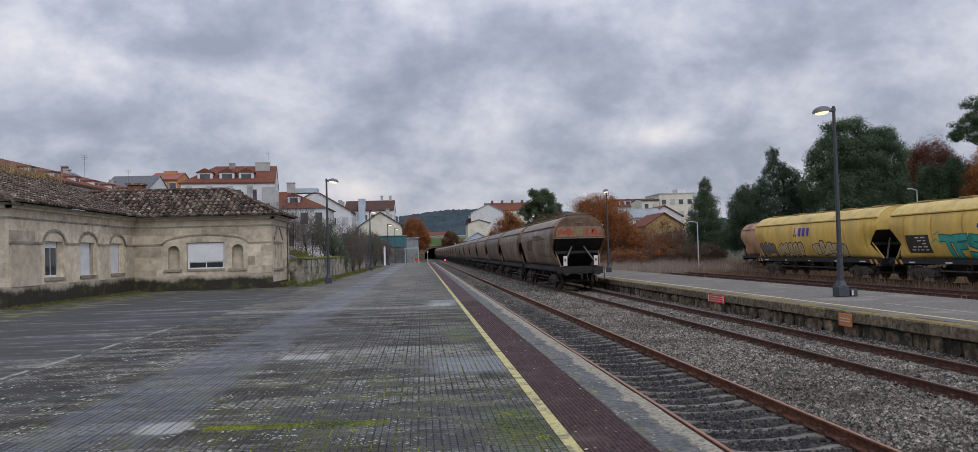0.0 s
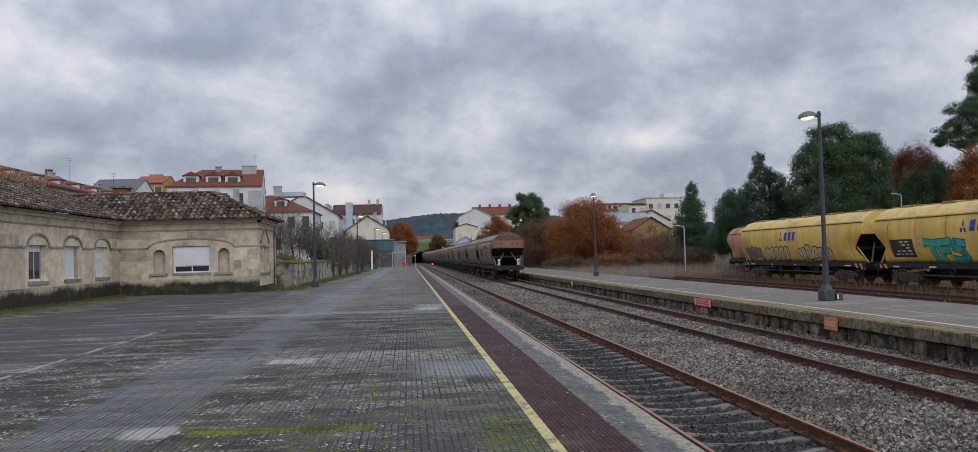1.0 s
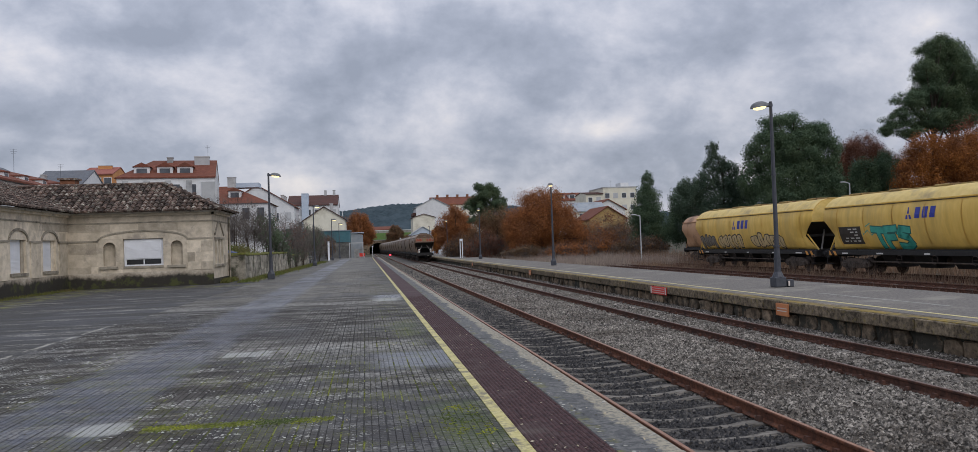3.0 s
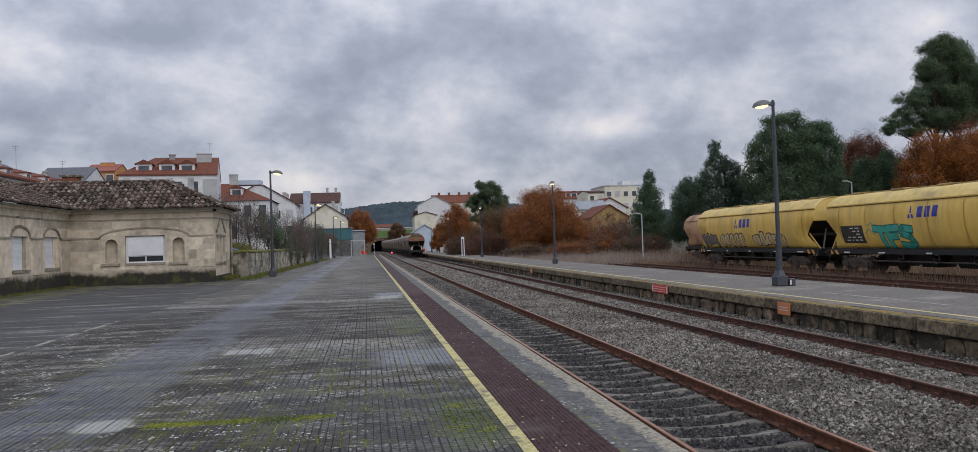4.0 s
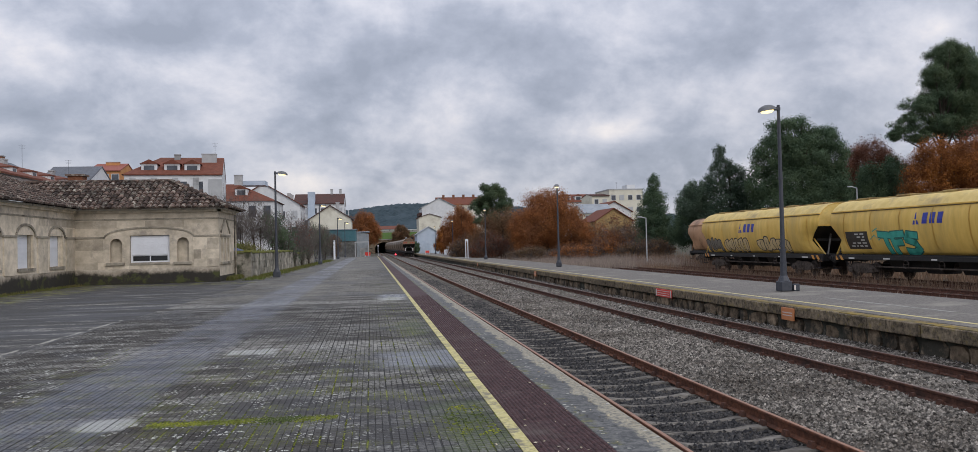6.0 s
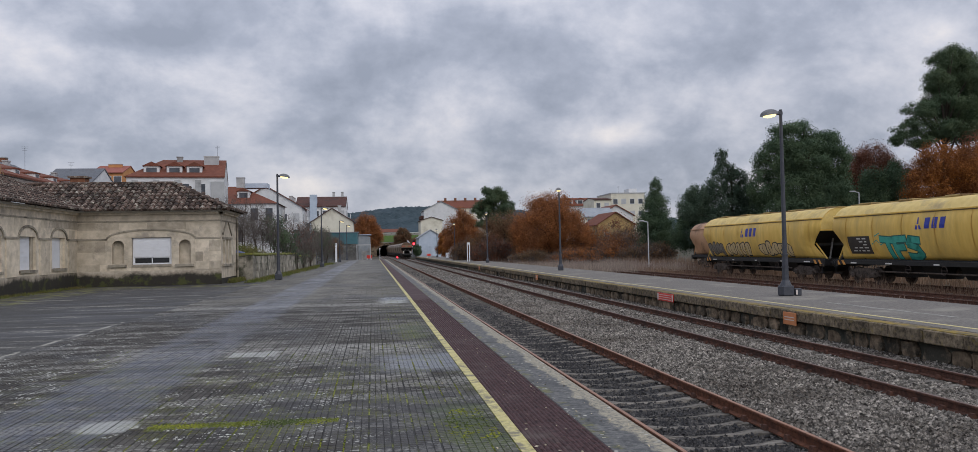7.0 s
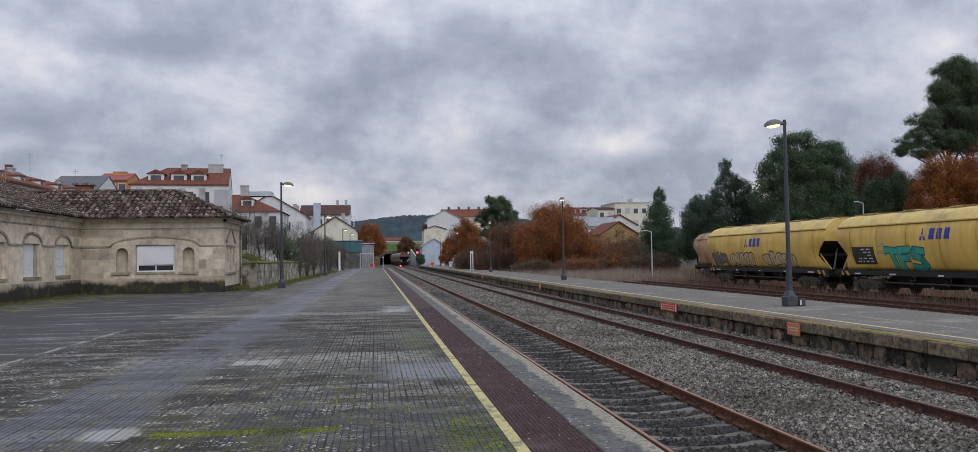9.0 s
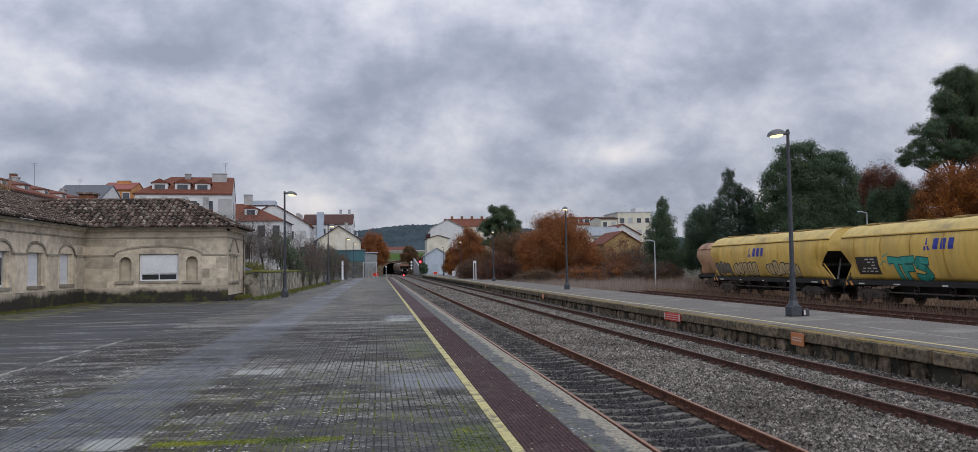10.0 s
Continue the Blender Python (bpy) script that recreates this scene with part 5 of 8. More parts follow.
def scrawl(w, y0, y1, z0, z1, fill, edge, seed, cells):
    """Sprayed bubble shapes on the side with a dark edge, no letters."""
    rng = random.Random(seed)
    step = (y1 - y0) / cells
    for i in range(cells):
        y, z = y0 + (i + 0.5) * step, (z0 + z1) / 2 + rng.uniform(-0.05, 0.05)
        ry, rz = step * 0.56, (z1 - z0) * 0.5
        dark, light = bmesh.new(), bmesh.new()
        st = rng.randint(0, 9999)
        side_blob(dark, y, z, ry, rz, random.Random(st), 0.008 + 0.001 * (i % 2))
        side_blob(light, y, z, ry * 0.82, rz * 0.84, random.Random(st), 0.013 + 0.001 * (i % 2))
        o = part("graffiti_shape", dark, edge, w, "sprayed graffiti shape with a dark edge")
        part("graffiti_fill", light, fill, o, "sprayed graffiti fill")
        bm = bmesh.new()
        x = y + rng.uniform(-0.3, 0.1) * ry
        path = [(x, z + 0.55 * rz), (x + rng.uniform(-0.1, 0.3) * ry, z + 0.1 * rz), (x + rng.uniform(0, 0.5) * ry, z - 0.15 * rz), (x + rng.uniform(-0.3, 0.3) * ry, z - 0.6 * rz)]
        side_patch(bm, strokes(path, 0.06), lift=0.018, n=1)
        part("graffiti_stroke", bm, edge, o)


def teal_letters(w, y, z, wide, tall):
    """Three fat sprayed letters, T F S, over a darker edge."""
    forms = ([[(-0.02, 0.98), (1.02, 0.90)], [(0.5, 0.92), (0.62, 0.05)]],
             [[(0.05, 0.95), (0.12, 0.02)], [(0.05, 0.95), (0.95, 0.98)], [(0.08, 0.52), (0.75, 0.55)]],
             [[(0.95, 0.88), (0.3, 0.95), (0.12, 0.68), (0.75, 0.5), (0.9, 0.2), (0.5, 0.02), (-0.05, 0.08)]])
    for i, form in enumerate(forms):
        o = None
        for width, mat, lift in ((0.40, "teal_dark", 0.008), (0.29, "teal_spray", 0.014)):
            bm = bmesh.new()
            for k, line in enumerate(form):
                pts = [(y - (i * 1.02 + u) * wide, z + v * tall) for u, v in line]
                side_patch(bm, strokes(pts, width), lift=lift + 0.0012 * k, n=9)
            o = part("graffiti_letter" if o is None else "letter_fill", bm, M[mat], w if o is None else o, "sprayed teal letter with a dark edge" if o is None else "sprayed teal fill")


def emblem(w, y, z, s, y_dir=-1):
    """A three-armed blue mark with three slanted blue blocks beside it; plain shapes only."""
    bm = bmesh.new()
    def P(u, v):
        return (y + y_dir * u * s, z + v * s)
    side_patch(bm, [tuple(P(*c) for c in ((0.0, 0.0), (0.28, 0.0), (0.34, 0.32), (0.14, 0.36)))], n=3)
    side_patch(bm, [tuple(P(*c) for c in ((0.5, 0.0), (0.78, 0.0), (0.66, 0.36), (0.46, 0.32)))], n=3)
    side_patch(bm, [tuple(P(*c) for c in ((0.28, 0.45), (0.5, 0.45), (0.5, 1.0), (0.38, 1.0)))], n=3)
    part("emblem", bm, M["blue_mark"], w, "blue three-armed mark")
    for k in range(3):
        u = 1.15 + 0.92 * k
        bm = bmesh.new()
        side_patch(bm, [tuple(P(*c) for c in ((u, 0.05), (u + 0.62, 0.05), (u + 0.8, 0.95), (u + 0.18, 0.95)))], n=3)
        part("mark_block", bm, M["blue_mark"], w, "blue slanted block")


def data_panel(w, y0, y1, z0, z1):
    bm = side_patch(bmesh.new(), [((y0, z0), (y1, z0), (y1, z1), (y0, z1))])
    p = part("data_panel", bm, M["panel_black"], w, "black panel with white marks")
    rng = random.Random(3)
    bm = bmesh.new()
    for r in range(5):
        z = z0 + (z1 - z0) * (0.14 + 0.17 * r)
        u = y0 + (y1 - y0) * (0.1 + 0.1 * rng.random())
        while u < y1 - 0.5:
            l = rng.uniform(0.12, 0.35)
            if rng.random() < 0.65:
                side_patch(bm, [((u, z), (u + l, z), (u + l, z + 0.06), (u, z + 0.06))], lift=0.014, n=2)
            u += l + 0.15
    part("mark_bar", bm, M["white_mark"], p, "white bars")


def frame_marks(w, L, rng):
    """Small white and yellow marks on the sole bar."""
    for y in (2.2, 5.1, L / 2, L - 5.5, L - 2.5):
        l = rng.uniform(0.25, 0.7)
        part("frame_mark", boxed(-1.288, -1.281, y, y + l, 1.08, 1.15), M["white_mark"], w)
    for y in (0.9, L - 1.5):
        for k in (0, 0.5):
            bm = bmesh.new()
            prism(bm, [(y + k, 1.0), (y + k + 0.22, 1.0), (y + k + 0.42, 1.24), (y + k + 0.2, 1.24)], -1.292, -1.284, axis="x")
            part("warning_stripe", bm, M["orange_mark"], w, "orange-yellow warning stripe")


def build_train():
    label = "brown weathered hopper wagon of a passing freight train"
    plain = build_wagon(M["wagon_brown"], label, "moving freight train", TRAIN_L)
    last = build_wagon(M["wagon_brown"], "brown last hopper wagon with graffiti and white tail plates", "moving freight train", TRAIN_L)
    # what the last wagon alone carries
    for s in (-1, 1):
        p = part("tail_plate", boxed(s * 0.87 - 0.11, s * 0.87 + 0.11, 0.46, 0.49, 1.36, 1.92, bevel=0.01), M["white_mark"], last, "white tail plate with red corners")
        part("tail_mark", boxed(s * 0.87 - 0.05, s * 0.87 + 0.05, 0.447, 0.459, 1.62, 1.76), M["red_spray"], p)
        part("tail_post", rod(bmesh.new(), (s * 0.87, 0.52, 1.25), (s * 0.87, 0.52, 1.9), 0.025, seg=6), M["black_steel"], last)
    bm = bmesh.new()
    pts = [(x * 0.96, z) for x, z in PROFILE if 2.95 <= z <= 4.1]
    prism(bm, pts, 0.592, 0.606)
    part("end_face", bm, M["end_rust"], last, "rust-stained end face")
    bm = bmesh.new()
    prism(bm, [(-1.36, 3.0), (1.36, 3.0), (1.33, 3.3), (1.2, 3.58), (-1.2, 3.58), (-1.33, 3.3)], 0.587, 0.5915)
    part("graffiti_ground", bm, M["end_band"], last, "pale pinkish sprayed band")
    part("number_plate", boxed(-0.27, 0.27, 0.575, 0.586, 3.12, 3.5), M["plate_ochre"], last, "ochre plate with faint bars")
    rng = random.Random(5)
    for lo, hi in ((-1.3, -0.3), (0.3, 1.3)):
        u = lo
        while u < hi - 0.1:
            bm = bmesh.new()
            l = rng.uniform(0.16, 0.3)
            z0, z1 = 3.03 + rng.uniform(0, 0.08), 3.44 + rng.uniform(-0.08, 0.08)
            t = rng.uniform(-0.12, 0.12)
            v = [(u, z0), (min(u + l, hi), z0 + 0.05), (min(u + l, hi) + t, z1), (u + t, z1 - 0.08)]
            prism(bm, v, 0.578, 0.586)
            u += l + 0.05
            part("graffiti_shape", bm, M["red_spray"], last, "red sprayed graffiti")
    part("end_ladder", boxed(-0.2, 0.2, 0.55, 0.6, 3.75, 3.8), M["strut"], last)
    part("top_rail", rod(bmesh.new(), (-0.75, 0.62, 4.3), (0.75, 0.62, 4.3), 0.025, seg=6), M["strut"], last)
    bm = bmesh.new()
    side_patch(bm, [((3.5, 2.9), (9.0, 2.9), (9.2, 3.25), (6.5, 3.2)), ((10, 2.2), (12.5, 2.3), (12.5, 2.9), (9.6, 3.0))], lift=0.006)
    part("faded_patch", bm, M["end_rust"], last, "paler faded paint patch")
    bm = bmesh.new()
    for k in range(4):
        c = 3.0 + 1.15 * k
        ring = [(c + 0.4 * math.cos(a), 2.25 + 0.38 * math.sin(a)) for a in np.linspace(0.3, 5.6, 9)]
        side_patch(bm, strokes(ring, 0.07), n=1)
    part("graffiti_outline", bm, M["ink"], last, "dark sprayed rings")
    made = [last, plain]
    for i in range(2, 22):
        made.append(copy_thing(plain, pose(0, TRAIN_L * i, 0)))
    return made


def build_parked():
    rng = random.Random(2)
    a = build_wagon(M["wagon_yellow"], "parked yellow hopper wagon with cream and black graffiti", "parked wagons", YELLOW_L, M["wagon_yellow_top"], M["wagon_cream"])
    b = copy_thing(a, pose(0, 0, 0))
    tagged(b, "parked yellow hopper wagon with teal graffiti and black panel")
    a.matrix_world = pose(26.7, 43.0, RAIL_Z)
    b.matrix_world = pose(26.7, 25.1, RAIL_Z)
    oy = 43.0
    emblem(a, 53.9 - oy, 2.68, 0.62)
    scrawl(a, 56.9 - oy, 59.6 - oy, 1.45, 2.35, M["grey_spray"], M["ink"], 1, 4)
    scrawl(a, 52.7 - oy, 56.5 - oy, 1.4, 2.3, M["cream_spray"], M["ink"], 2, 5)
    scrawl(a, 47.2 - oy, 51.3 - oy, 1.4, 2.3, M["cream_spray"], M["ink"], 3, 5)
    frame_marks(a, YELLOW_L, rng)
    oy = 25.1
    emblem(b, 35.4 - oy, 2.76, 0.56)
    teal_letters(b, 38.1 - oy, 1.42, 0.95, 0.94)
    bm = bmesh.new()
    side_patch(bm, strokes([(38.9 - oy, 2.1), (38.5 - oy, 2.3), (38.2 - oy, 2.05), (37.9 - oy, 2.2)], 0.05) + strokes([(38.6 - oy, 2.5), (38.2 - oy, 2.65)], 0.05), n=1)
    part("graffiti_scribble", bm, M["teal_spray"], b, "thin teal scribble")
    data_panel(b, 39.05 - oy, 41.0 - oy, 1.6, 2.52)
    frame_marks(b, YELLOW_L, rng)
    c = build_wagon(M["wagon_peach"], "parked peach-orange hopper wagon, faded and rusty", "parked wagons", TRAIN_L)
    c.matrix_world = pose(31.2, 58.6, RAIL_Z)


M["wagon_yellow_top"] = surf("wagon_yellow_top", (0.30, 0.22, 0.09), (0.42, 0.31, 0.13), 3.0, 0.8, 0.2, (0.16, 0.09, 0.05), 1.0, space="Object")


# ---- lamps, signs, posts ----
def build_lamp(x, y, z, h, turn, proto=[]):
    if not proto:
        l = thing("platform_lamp", "dark grey lamp post with a lit curved head", "lamp post", group="platform lamps")
        bm = bmesh.new()
        box(bm, -0.2, 0.2, -0.2, 0.2, 0, 0.34, bevel=0.03)
        part("pedestal", bm, M["lamp_grey"], l)
        bm = bmesh.new()
        rod(bm, (0, 0, 0.34), (0, 0, 0.52), 0.2, 0.12, 12)
        rod(bm, (0, 0, 0.52), (0, 0, 1.35), 0.115, 0.09, 12)
        part("base_sleeve", bm, M["lamp_grey"], l)
        part("pole", rod(bmesh.new(), (0, 0, 1.3), (0, 0, h), 0.078, 0.05, 12), M["lamp_grey"], l)
        for c in (0.92, 1.35, h * 0.6):
            part("collar", rod(bmesh.new(), (0, 0, c), (0, 0, c + 0.06), 0.12 if c < 2 else 0.085, seg=12), M["lamp_grey"], l)
        part("arm", boxed(-0.2, 0.06, -0.045, 0.045, h - 0.18, h - 0.06, bevel=0.015), M["lamp_grey"], l)
        bm = bmesh.new()
        bmesh.ops.create_uvsphere(bm, u_segments=20, v_segments=12, radius=1.0)
        bmesh.ops.bisect_plane(bm, geom=bm.verts[:] + bm.edges[:] + bm.faces[:], plane_co=(0, 0, 0), plane_no=(0, 0, -1), clear_outer=True)
        bmesh.ops.contextual_create(bm, geom=[e for e in bm.edges if e.is_boundary])
        bmesh.ops.transform(bm, matrix=Matrix.Translation((-0.40, 0, h - 0.19)) @ Matrix.Rotation(radians(-9), 4, "Y") @ Matrix.Diagonal((0.33, 0.2, 0.2, 1)), verts=bm.verts)
        head = part("head", bm, M["lamp_head"], l, "rounded grey lamp head", smooth=True)
        bm = bmesh.new()
        bmesh.ops.create_uvsphere(bm, u_segments=16, v_segments=8, radius=1.0)
        bmesh.ops.transform(bm, matrix=Matrix.Translation((-0.40, 0, h - 0.205)) @ Matrix.Rotation(radians(-9), 4, "Y") @ Matrix.Diagonal((0.23, 0.145, 0.075, 1)), verts=bm.verts)
        part("glass", bm, M["lamp_glow"], head, "warm glowing lamp glass", smooth=True)
        proto.append(l)
        l.matrix_world = pose(x, y, z, 0, 0, turn)
        return l
    return copy_thing(proto[0], pose(x, y, z, 0, 0, turn))


M["lamp_head"] = surf("lamp_head", (0.10, 0.105, 0.115), (0.15, 0.155, 0.165), 6.0, 0.45, 0.05)


def build_sign(label, y0, y1, z0, z1, mat, bars, bar_mat, ends=False):
    s = thing("warning_sign", label, "sign", group="signs on the platform edge")
    part("panel", boxed(10.80, 10.83, y0, y1, z0, z1, bevel=0.004), mat, s)
    for z in bars:
        part("text_bar", boxed(10.793, 10.799, y0 + 0.12 * (y1 - y0), y1 - 0.12 * (y1 - y0), z - 0.012, z + 0.012), bar_mat, s)
    if ends:
        for a in (y0 + 0.01, y1 - 0.13):
            part("end_panel", boxed(10.793, 10.799, a, a + 0.12, z0 + 0.02, z1 - 0.02), bar_mat, s)
    for a in (y0 + 0.1, y1 - 0.1):
        part("bracket", boxed(10.83, 10.86, a - 0.02, a + 0.02, z0 + 0.03, z1 - 0.03), M["lamp_grey"], s)


def build_signs():
    M["sign_red"] = surf("sign_red", (0.62, 0.03, 0.02), (0.7, 0.05, 0.035), 3.0, 0.5, 0.0)
    M["sign_orange"] = surf("sign_orange", (0.55, 0.19, 0.07), (0.62, 0.25, 0.10), 3.0, 0.5, 0.0)
    M["sign_pale"] = surf("sign_pale", (0.60, 0.52, 0.48), (0.66, 0.6, 0.55), 3.0, 0.5, 0.0)
    build_sign("red warning sign with white lines on the platform edge", 28.75, 30.4, -0.50, -0.215, M["sign_red"], (-0.28, -0.36, -0.44), M["sign_pale"], True)
    for y in (20.0, 53.6, 83.5):
        build_sign("small orange warning sign on the platform edge", y, y + 0.65, -0.56, -0.235, M["sign_orange"], (-0.36, -0.43), M["sign_pale"])
    # cable box beside the nearest lamp of the island platform
    c = thing("cable_box", "small dark cable box at the lamp's foot", "cable box", pose(14.03, 25.8, P2_Z))
    part("case", boxed(-0.1, 0.12, -0.08, 0.08, 0, 0.24, bevel=0.02), M["lamp_grey"], c)
    part("label_plate", boxed(-0.09, -0.03, -0.086, -0.08, 0.04, 0.2), M["sign_pale"], c)
    for y, h in ((114.0, 2.65),):
        p = thing("platform_board", "tall white sign board on two posts", "sign", pose(13.25, y, P2_Z))
        for s in (-0.15, 0.15):
            part("post", boxed(s - 0.055, s + 0.055, -0.04, 0.04, 0, h, bevel=0.01), M["white_pvc"], p)
        part("header", boxed(-0.207, 0.207, -0.05, 0.05, h - 0.3, h), M["white_pvc"], p)
    c = thing("platform_cabinet", "small white equipment cabinet on the island platform", "cabinet", pose(14.37, 159.5, P2_Z))
    part("case", boxed(-0.28, 0.28, -0.2, 0.2, 0.06, 1.05, bevel=0.02), M["white_pvc"], c)
    part("door", boxed(-0.24, 0.24, -0.215, -0.2, 0.12, 0.98), M["white_pvc"], c)
    part("foot", boxed(-0.24, 0.24, -0.17, 0.17, 0, 0.06), M["concrete"], c)
    b = thing("red_barrier", "small red barrier at the island platform's end", "barrier", pose(12.2, 180, P2_Z))
    part("board", boxed(-0.5, 0.5, -0.04, 0.04, 0.35, 0.85, bevel=0.01), M["sign_red"], b)
    for x in (-0.42, 0.42):
        part("leg", boxed(x - 0.04, x + 0.04, -0.15, 0.15, 0, 0.95, bevel=0.01), M["sign_pale"], b)
    p = thing("marker_post", "pale grey square post beside the platform", "post", pose(-5.05, 117, 0))
    part("shaft", boxed(-0.13, 0.13, -0.13, 0.13, 0, 2.75, bevel=0.01), M["white_pvc"], p)
    part("foot", boxed(-0.16, 0.16, -0.16, 0.16, 0, 0.1), M["concrete"], p)


def build_signals():
    d = thing("shunting_signal", "low shunting signal with a red light beside the track", "signal", pose(6.85, 232, BED_Z - 0.03))
    part("stand", boxed(-0.12, 0.12, -0.12, 0.12, 0, 0.35), M["black_steel"], d)
    part("case", boxed(-0.3, 0.3, -0.1, 0.1, 0.15, 0.75, bevel=0.05), M["black_steel"], d)
    part("red_lens", rod(bmesh.new(), (0, -0.1, 0.45), (0, -0.2, 0.45), 0.22, seg=14), M["red_glow"], d, "glowing red lens")
    s = thing("main_signal", "tall railway signal showing red", "signal", pose(13.0, 262, BED_Z - 0.12))
    part("mast", rod(bmesh.new(), (0, 0, 0), (0, 0, 5.3), 0.1, 0.08), M["lamp_head"], s)
    hd = part("signal_head", boxed(-0.38, 0.38, -0.12, 0.12, 3.95, 5.6, bevel=0.08), M["black_steel"], s)
    part("red_lens", rod(bmesh.new(), (0, -0.12, 4.48), (0, -0.25, 4.48), 0.36, seg=14), M["red_glow"], hd, "glowing red lens")
    part("lower_board", boxed(-0.5, 0.5, -0.12, 0.0, 2.7, 3.3, bevel=0.05), M["black_steel"], s)
    part("ladder", boxed(0.2, 0.55, 0.05, 0.1, 0, 4.5), M["lamp_head"], s)
    w = thing("diamond_board", "post with three white diamond boards by the track", "signal board", pose(12.6, 322, BED_Z - 0.12))
    part("mast", rod(bmesh.new(), (0, 0, 0), (0, 0, 5.2), 0.06), M["lamp_head"], w)
    for z in (2.4, 3.6, 4.8):
        bm = bmesh.new()
        prism(bm, [(-0.5, z), (0, z - 0.55), (0.5, z), (0, z + 0.55)], -0.1, -0.06)
        part("diamond", bm, M["white_pvc"], w, "white diamond board")
    t = thing("white_mast_board", "white post with a round white board near the tunnel", "signal board", pose(2.2, 255, BED_Z - 0.12))
    part("mast", rod(bmesh.new(), (0, 0, 0), (0, 0, 3.2), 0.07), M["white_pvc"], t)
    part("disc", rod(bmesh.new(), (0, -0.06, 3.1), (0, -0.02, 3.1), 0.24, seg=16), M["white_pvc"], t)


# ---- boundary wall beside the station ----
def build_boundary():
    rng = np.random.default_rng(6)
    w = thing("wall_boundary", "stained concrete boundary wall with moss along its top", "wall", kind="structure")
    me = mesh_of(boxed(-0.12, 0.12, -0.597, 0.597, 0, 0.472, bevel=0.012), "wall_block", M["wall_stain"])
    capm = mesh_of(boxed(-0.17, 0.17, -0.598, 0.598, 0, 0.15, bevel=0.03), "wall_cap", M["moss_top"])
    for i in range(36):
        y = 51.35 + 1.2 * i
        x, drop = -7.2 + 0.018 * (y - 51), (0.25 if i > 19 else 0)
        for k in range(4):
            o = new("wall_block" if k < 3 else "wall_cap", me if k < 3 else capm)
            o.parent = w
            o.location = (x + rng.normal(0, 0.008), y + (0.6 if k == 1 else 0), 0.475 * k - drop + rng.normal(0, 0.004 if k < 3 else 0.015))
    for i in range(4):
        for k in range(4):
            o = new("wall_block" if k < 3 else "wall_cap", me if k < 3 else capm)
            o.parent = w
            o.matrix_world = pose(-11.65 + 1.2 * i, 50.45, 0.475 * k, 0, 0, 90)
    part("end_block", boxed(-8.0, -7.05, 50.35, 50.75, 0, 1.5, bevel=0.01), M["wall_stain"], w)
    part("end_cap", boxed(-8.0, -7.0, 50.3, 50.8, 1.5, 1.62, bevel=0.02), M["moss_top"], w)
    # wire fence further on
    f = thing("fence", "low wire fence with thin grey posts", "fence", group="fences")
    for i in range(18):
        part("post", rod(bmesh.new(), (-6.3 + 0.01 * i, 95 + 3 * i, 0), (-6.3 + 0.01 * i, 95 + 3 * i, 1.6), 0.04, seg=6), M["lamp_head"], f)
    for z in (0.4, 0.9, 1.45):
        part("wire", rod(bmesh.new(), (-6.3, 95, z), (-6.12, 146, z), 0.015, seg=5), M["lamp_head"], f)


M["wall_stain"] = surf("wall_stain", (0.22, 0.205, 0.17), (0.42, 0.39, 0.33), 2.4, 0.9, 0.4, (0.07, 0.072, 0.05), 1.1, 0.48, 0.62, random_amount=0.25)
M["moss_top"] = surf("moss_top", (0.12, 0.135, 0.035), (0.22, 0.225, 0.06), 4.0, 0.95, 0.5, (0.12, 0.115, 0.09), 1.5)


# ---- houses and the distance ----
M["wall_white"] = surf("wall_white", (0.60, 0.615, 0.63), (0.70, 0.71, 0.715), 0.8, 0.9, 0.1, (0.56, 0.56, 0.55), 0.25)
M["wall_grey"] = surf("wall_grey", (0.38, 0.39, 0.40), (0.46, 0.47, 0.47), 0.8, 0.9, 0.1, (0.24, 0.24, 0.24), 0.25)
M["wall_cream"] = surf("wall_cream", (0.63, 0.605, 0.50), (0.71, 0.685, 0.58), 0.8, 0.9, 0.1, (0.5, 0.47, 0.38), 0.25)
M["wall_blue"] = surf("wall_blue", (0.42, 0.50, 0.60), (0.50, 0.57, 0.66), 0.8, 0.9, 0.1, (0.36, 0.43, 0.52), 0.25)
M["wall_orange"] = surf("wall_orange", (0.48, 0.22, 0.09), (0.55, 0.28, 0.12), 0.8, 0.9, 0.1, (0.40, 0.19, 0.09), 0.25)
M["wall_ochre"] = surf("wall_ochre", (0.44, 0.30, 0.12), (0.50, 0.36, 0.17), 0.8, 0.9, 0.1, (0.34, 0.24, 0.12), 0.4)
M["roof_red"] = surf("roof_red", (0.135, 0.048, 0.032), (0.20, 0.075, 0.048), 2.5, 0.9, 0.4, (0.14, 0.06, 0.04), 0.4)
M["roof_pink"] = surf("roof_pink", (0.27, 0.10, 0.08), (0.33, 0.125, 0.10), 2.5, 0.9, 0.3, (0.25, 0.09, 0.06), 0.4)
M["roof_slate"] = surf("roof_slate", (0.08, 0.09, 0.105), (0.13, 0.14, 0.16), 2.5, 0.7, 0.3, (0.1, 0.1, 0.11), 0.4)
M["roof_dark"] = surf("roof_dark", (0.07, 0.035, 0.03), (0.11, 0.055, 0.045), 2.5, 0.9, 0.3, (0.06, 0.045, 0.04), 0.4)
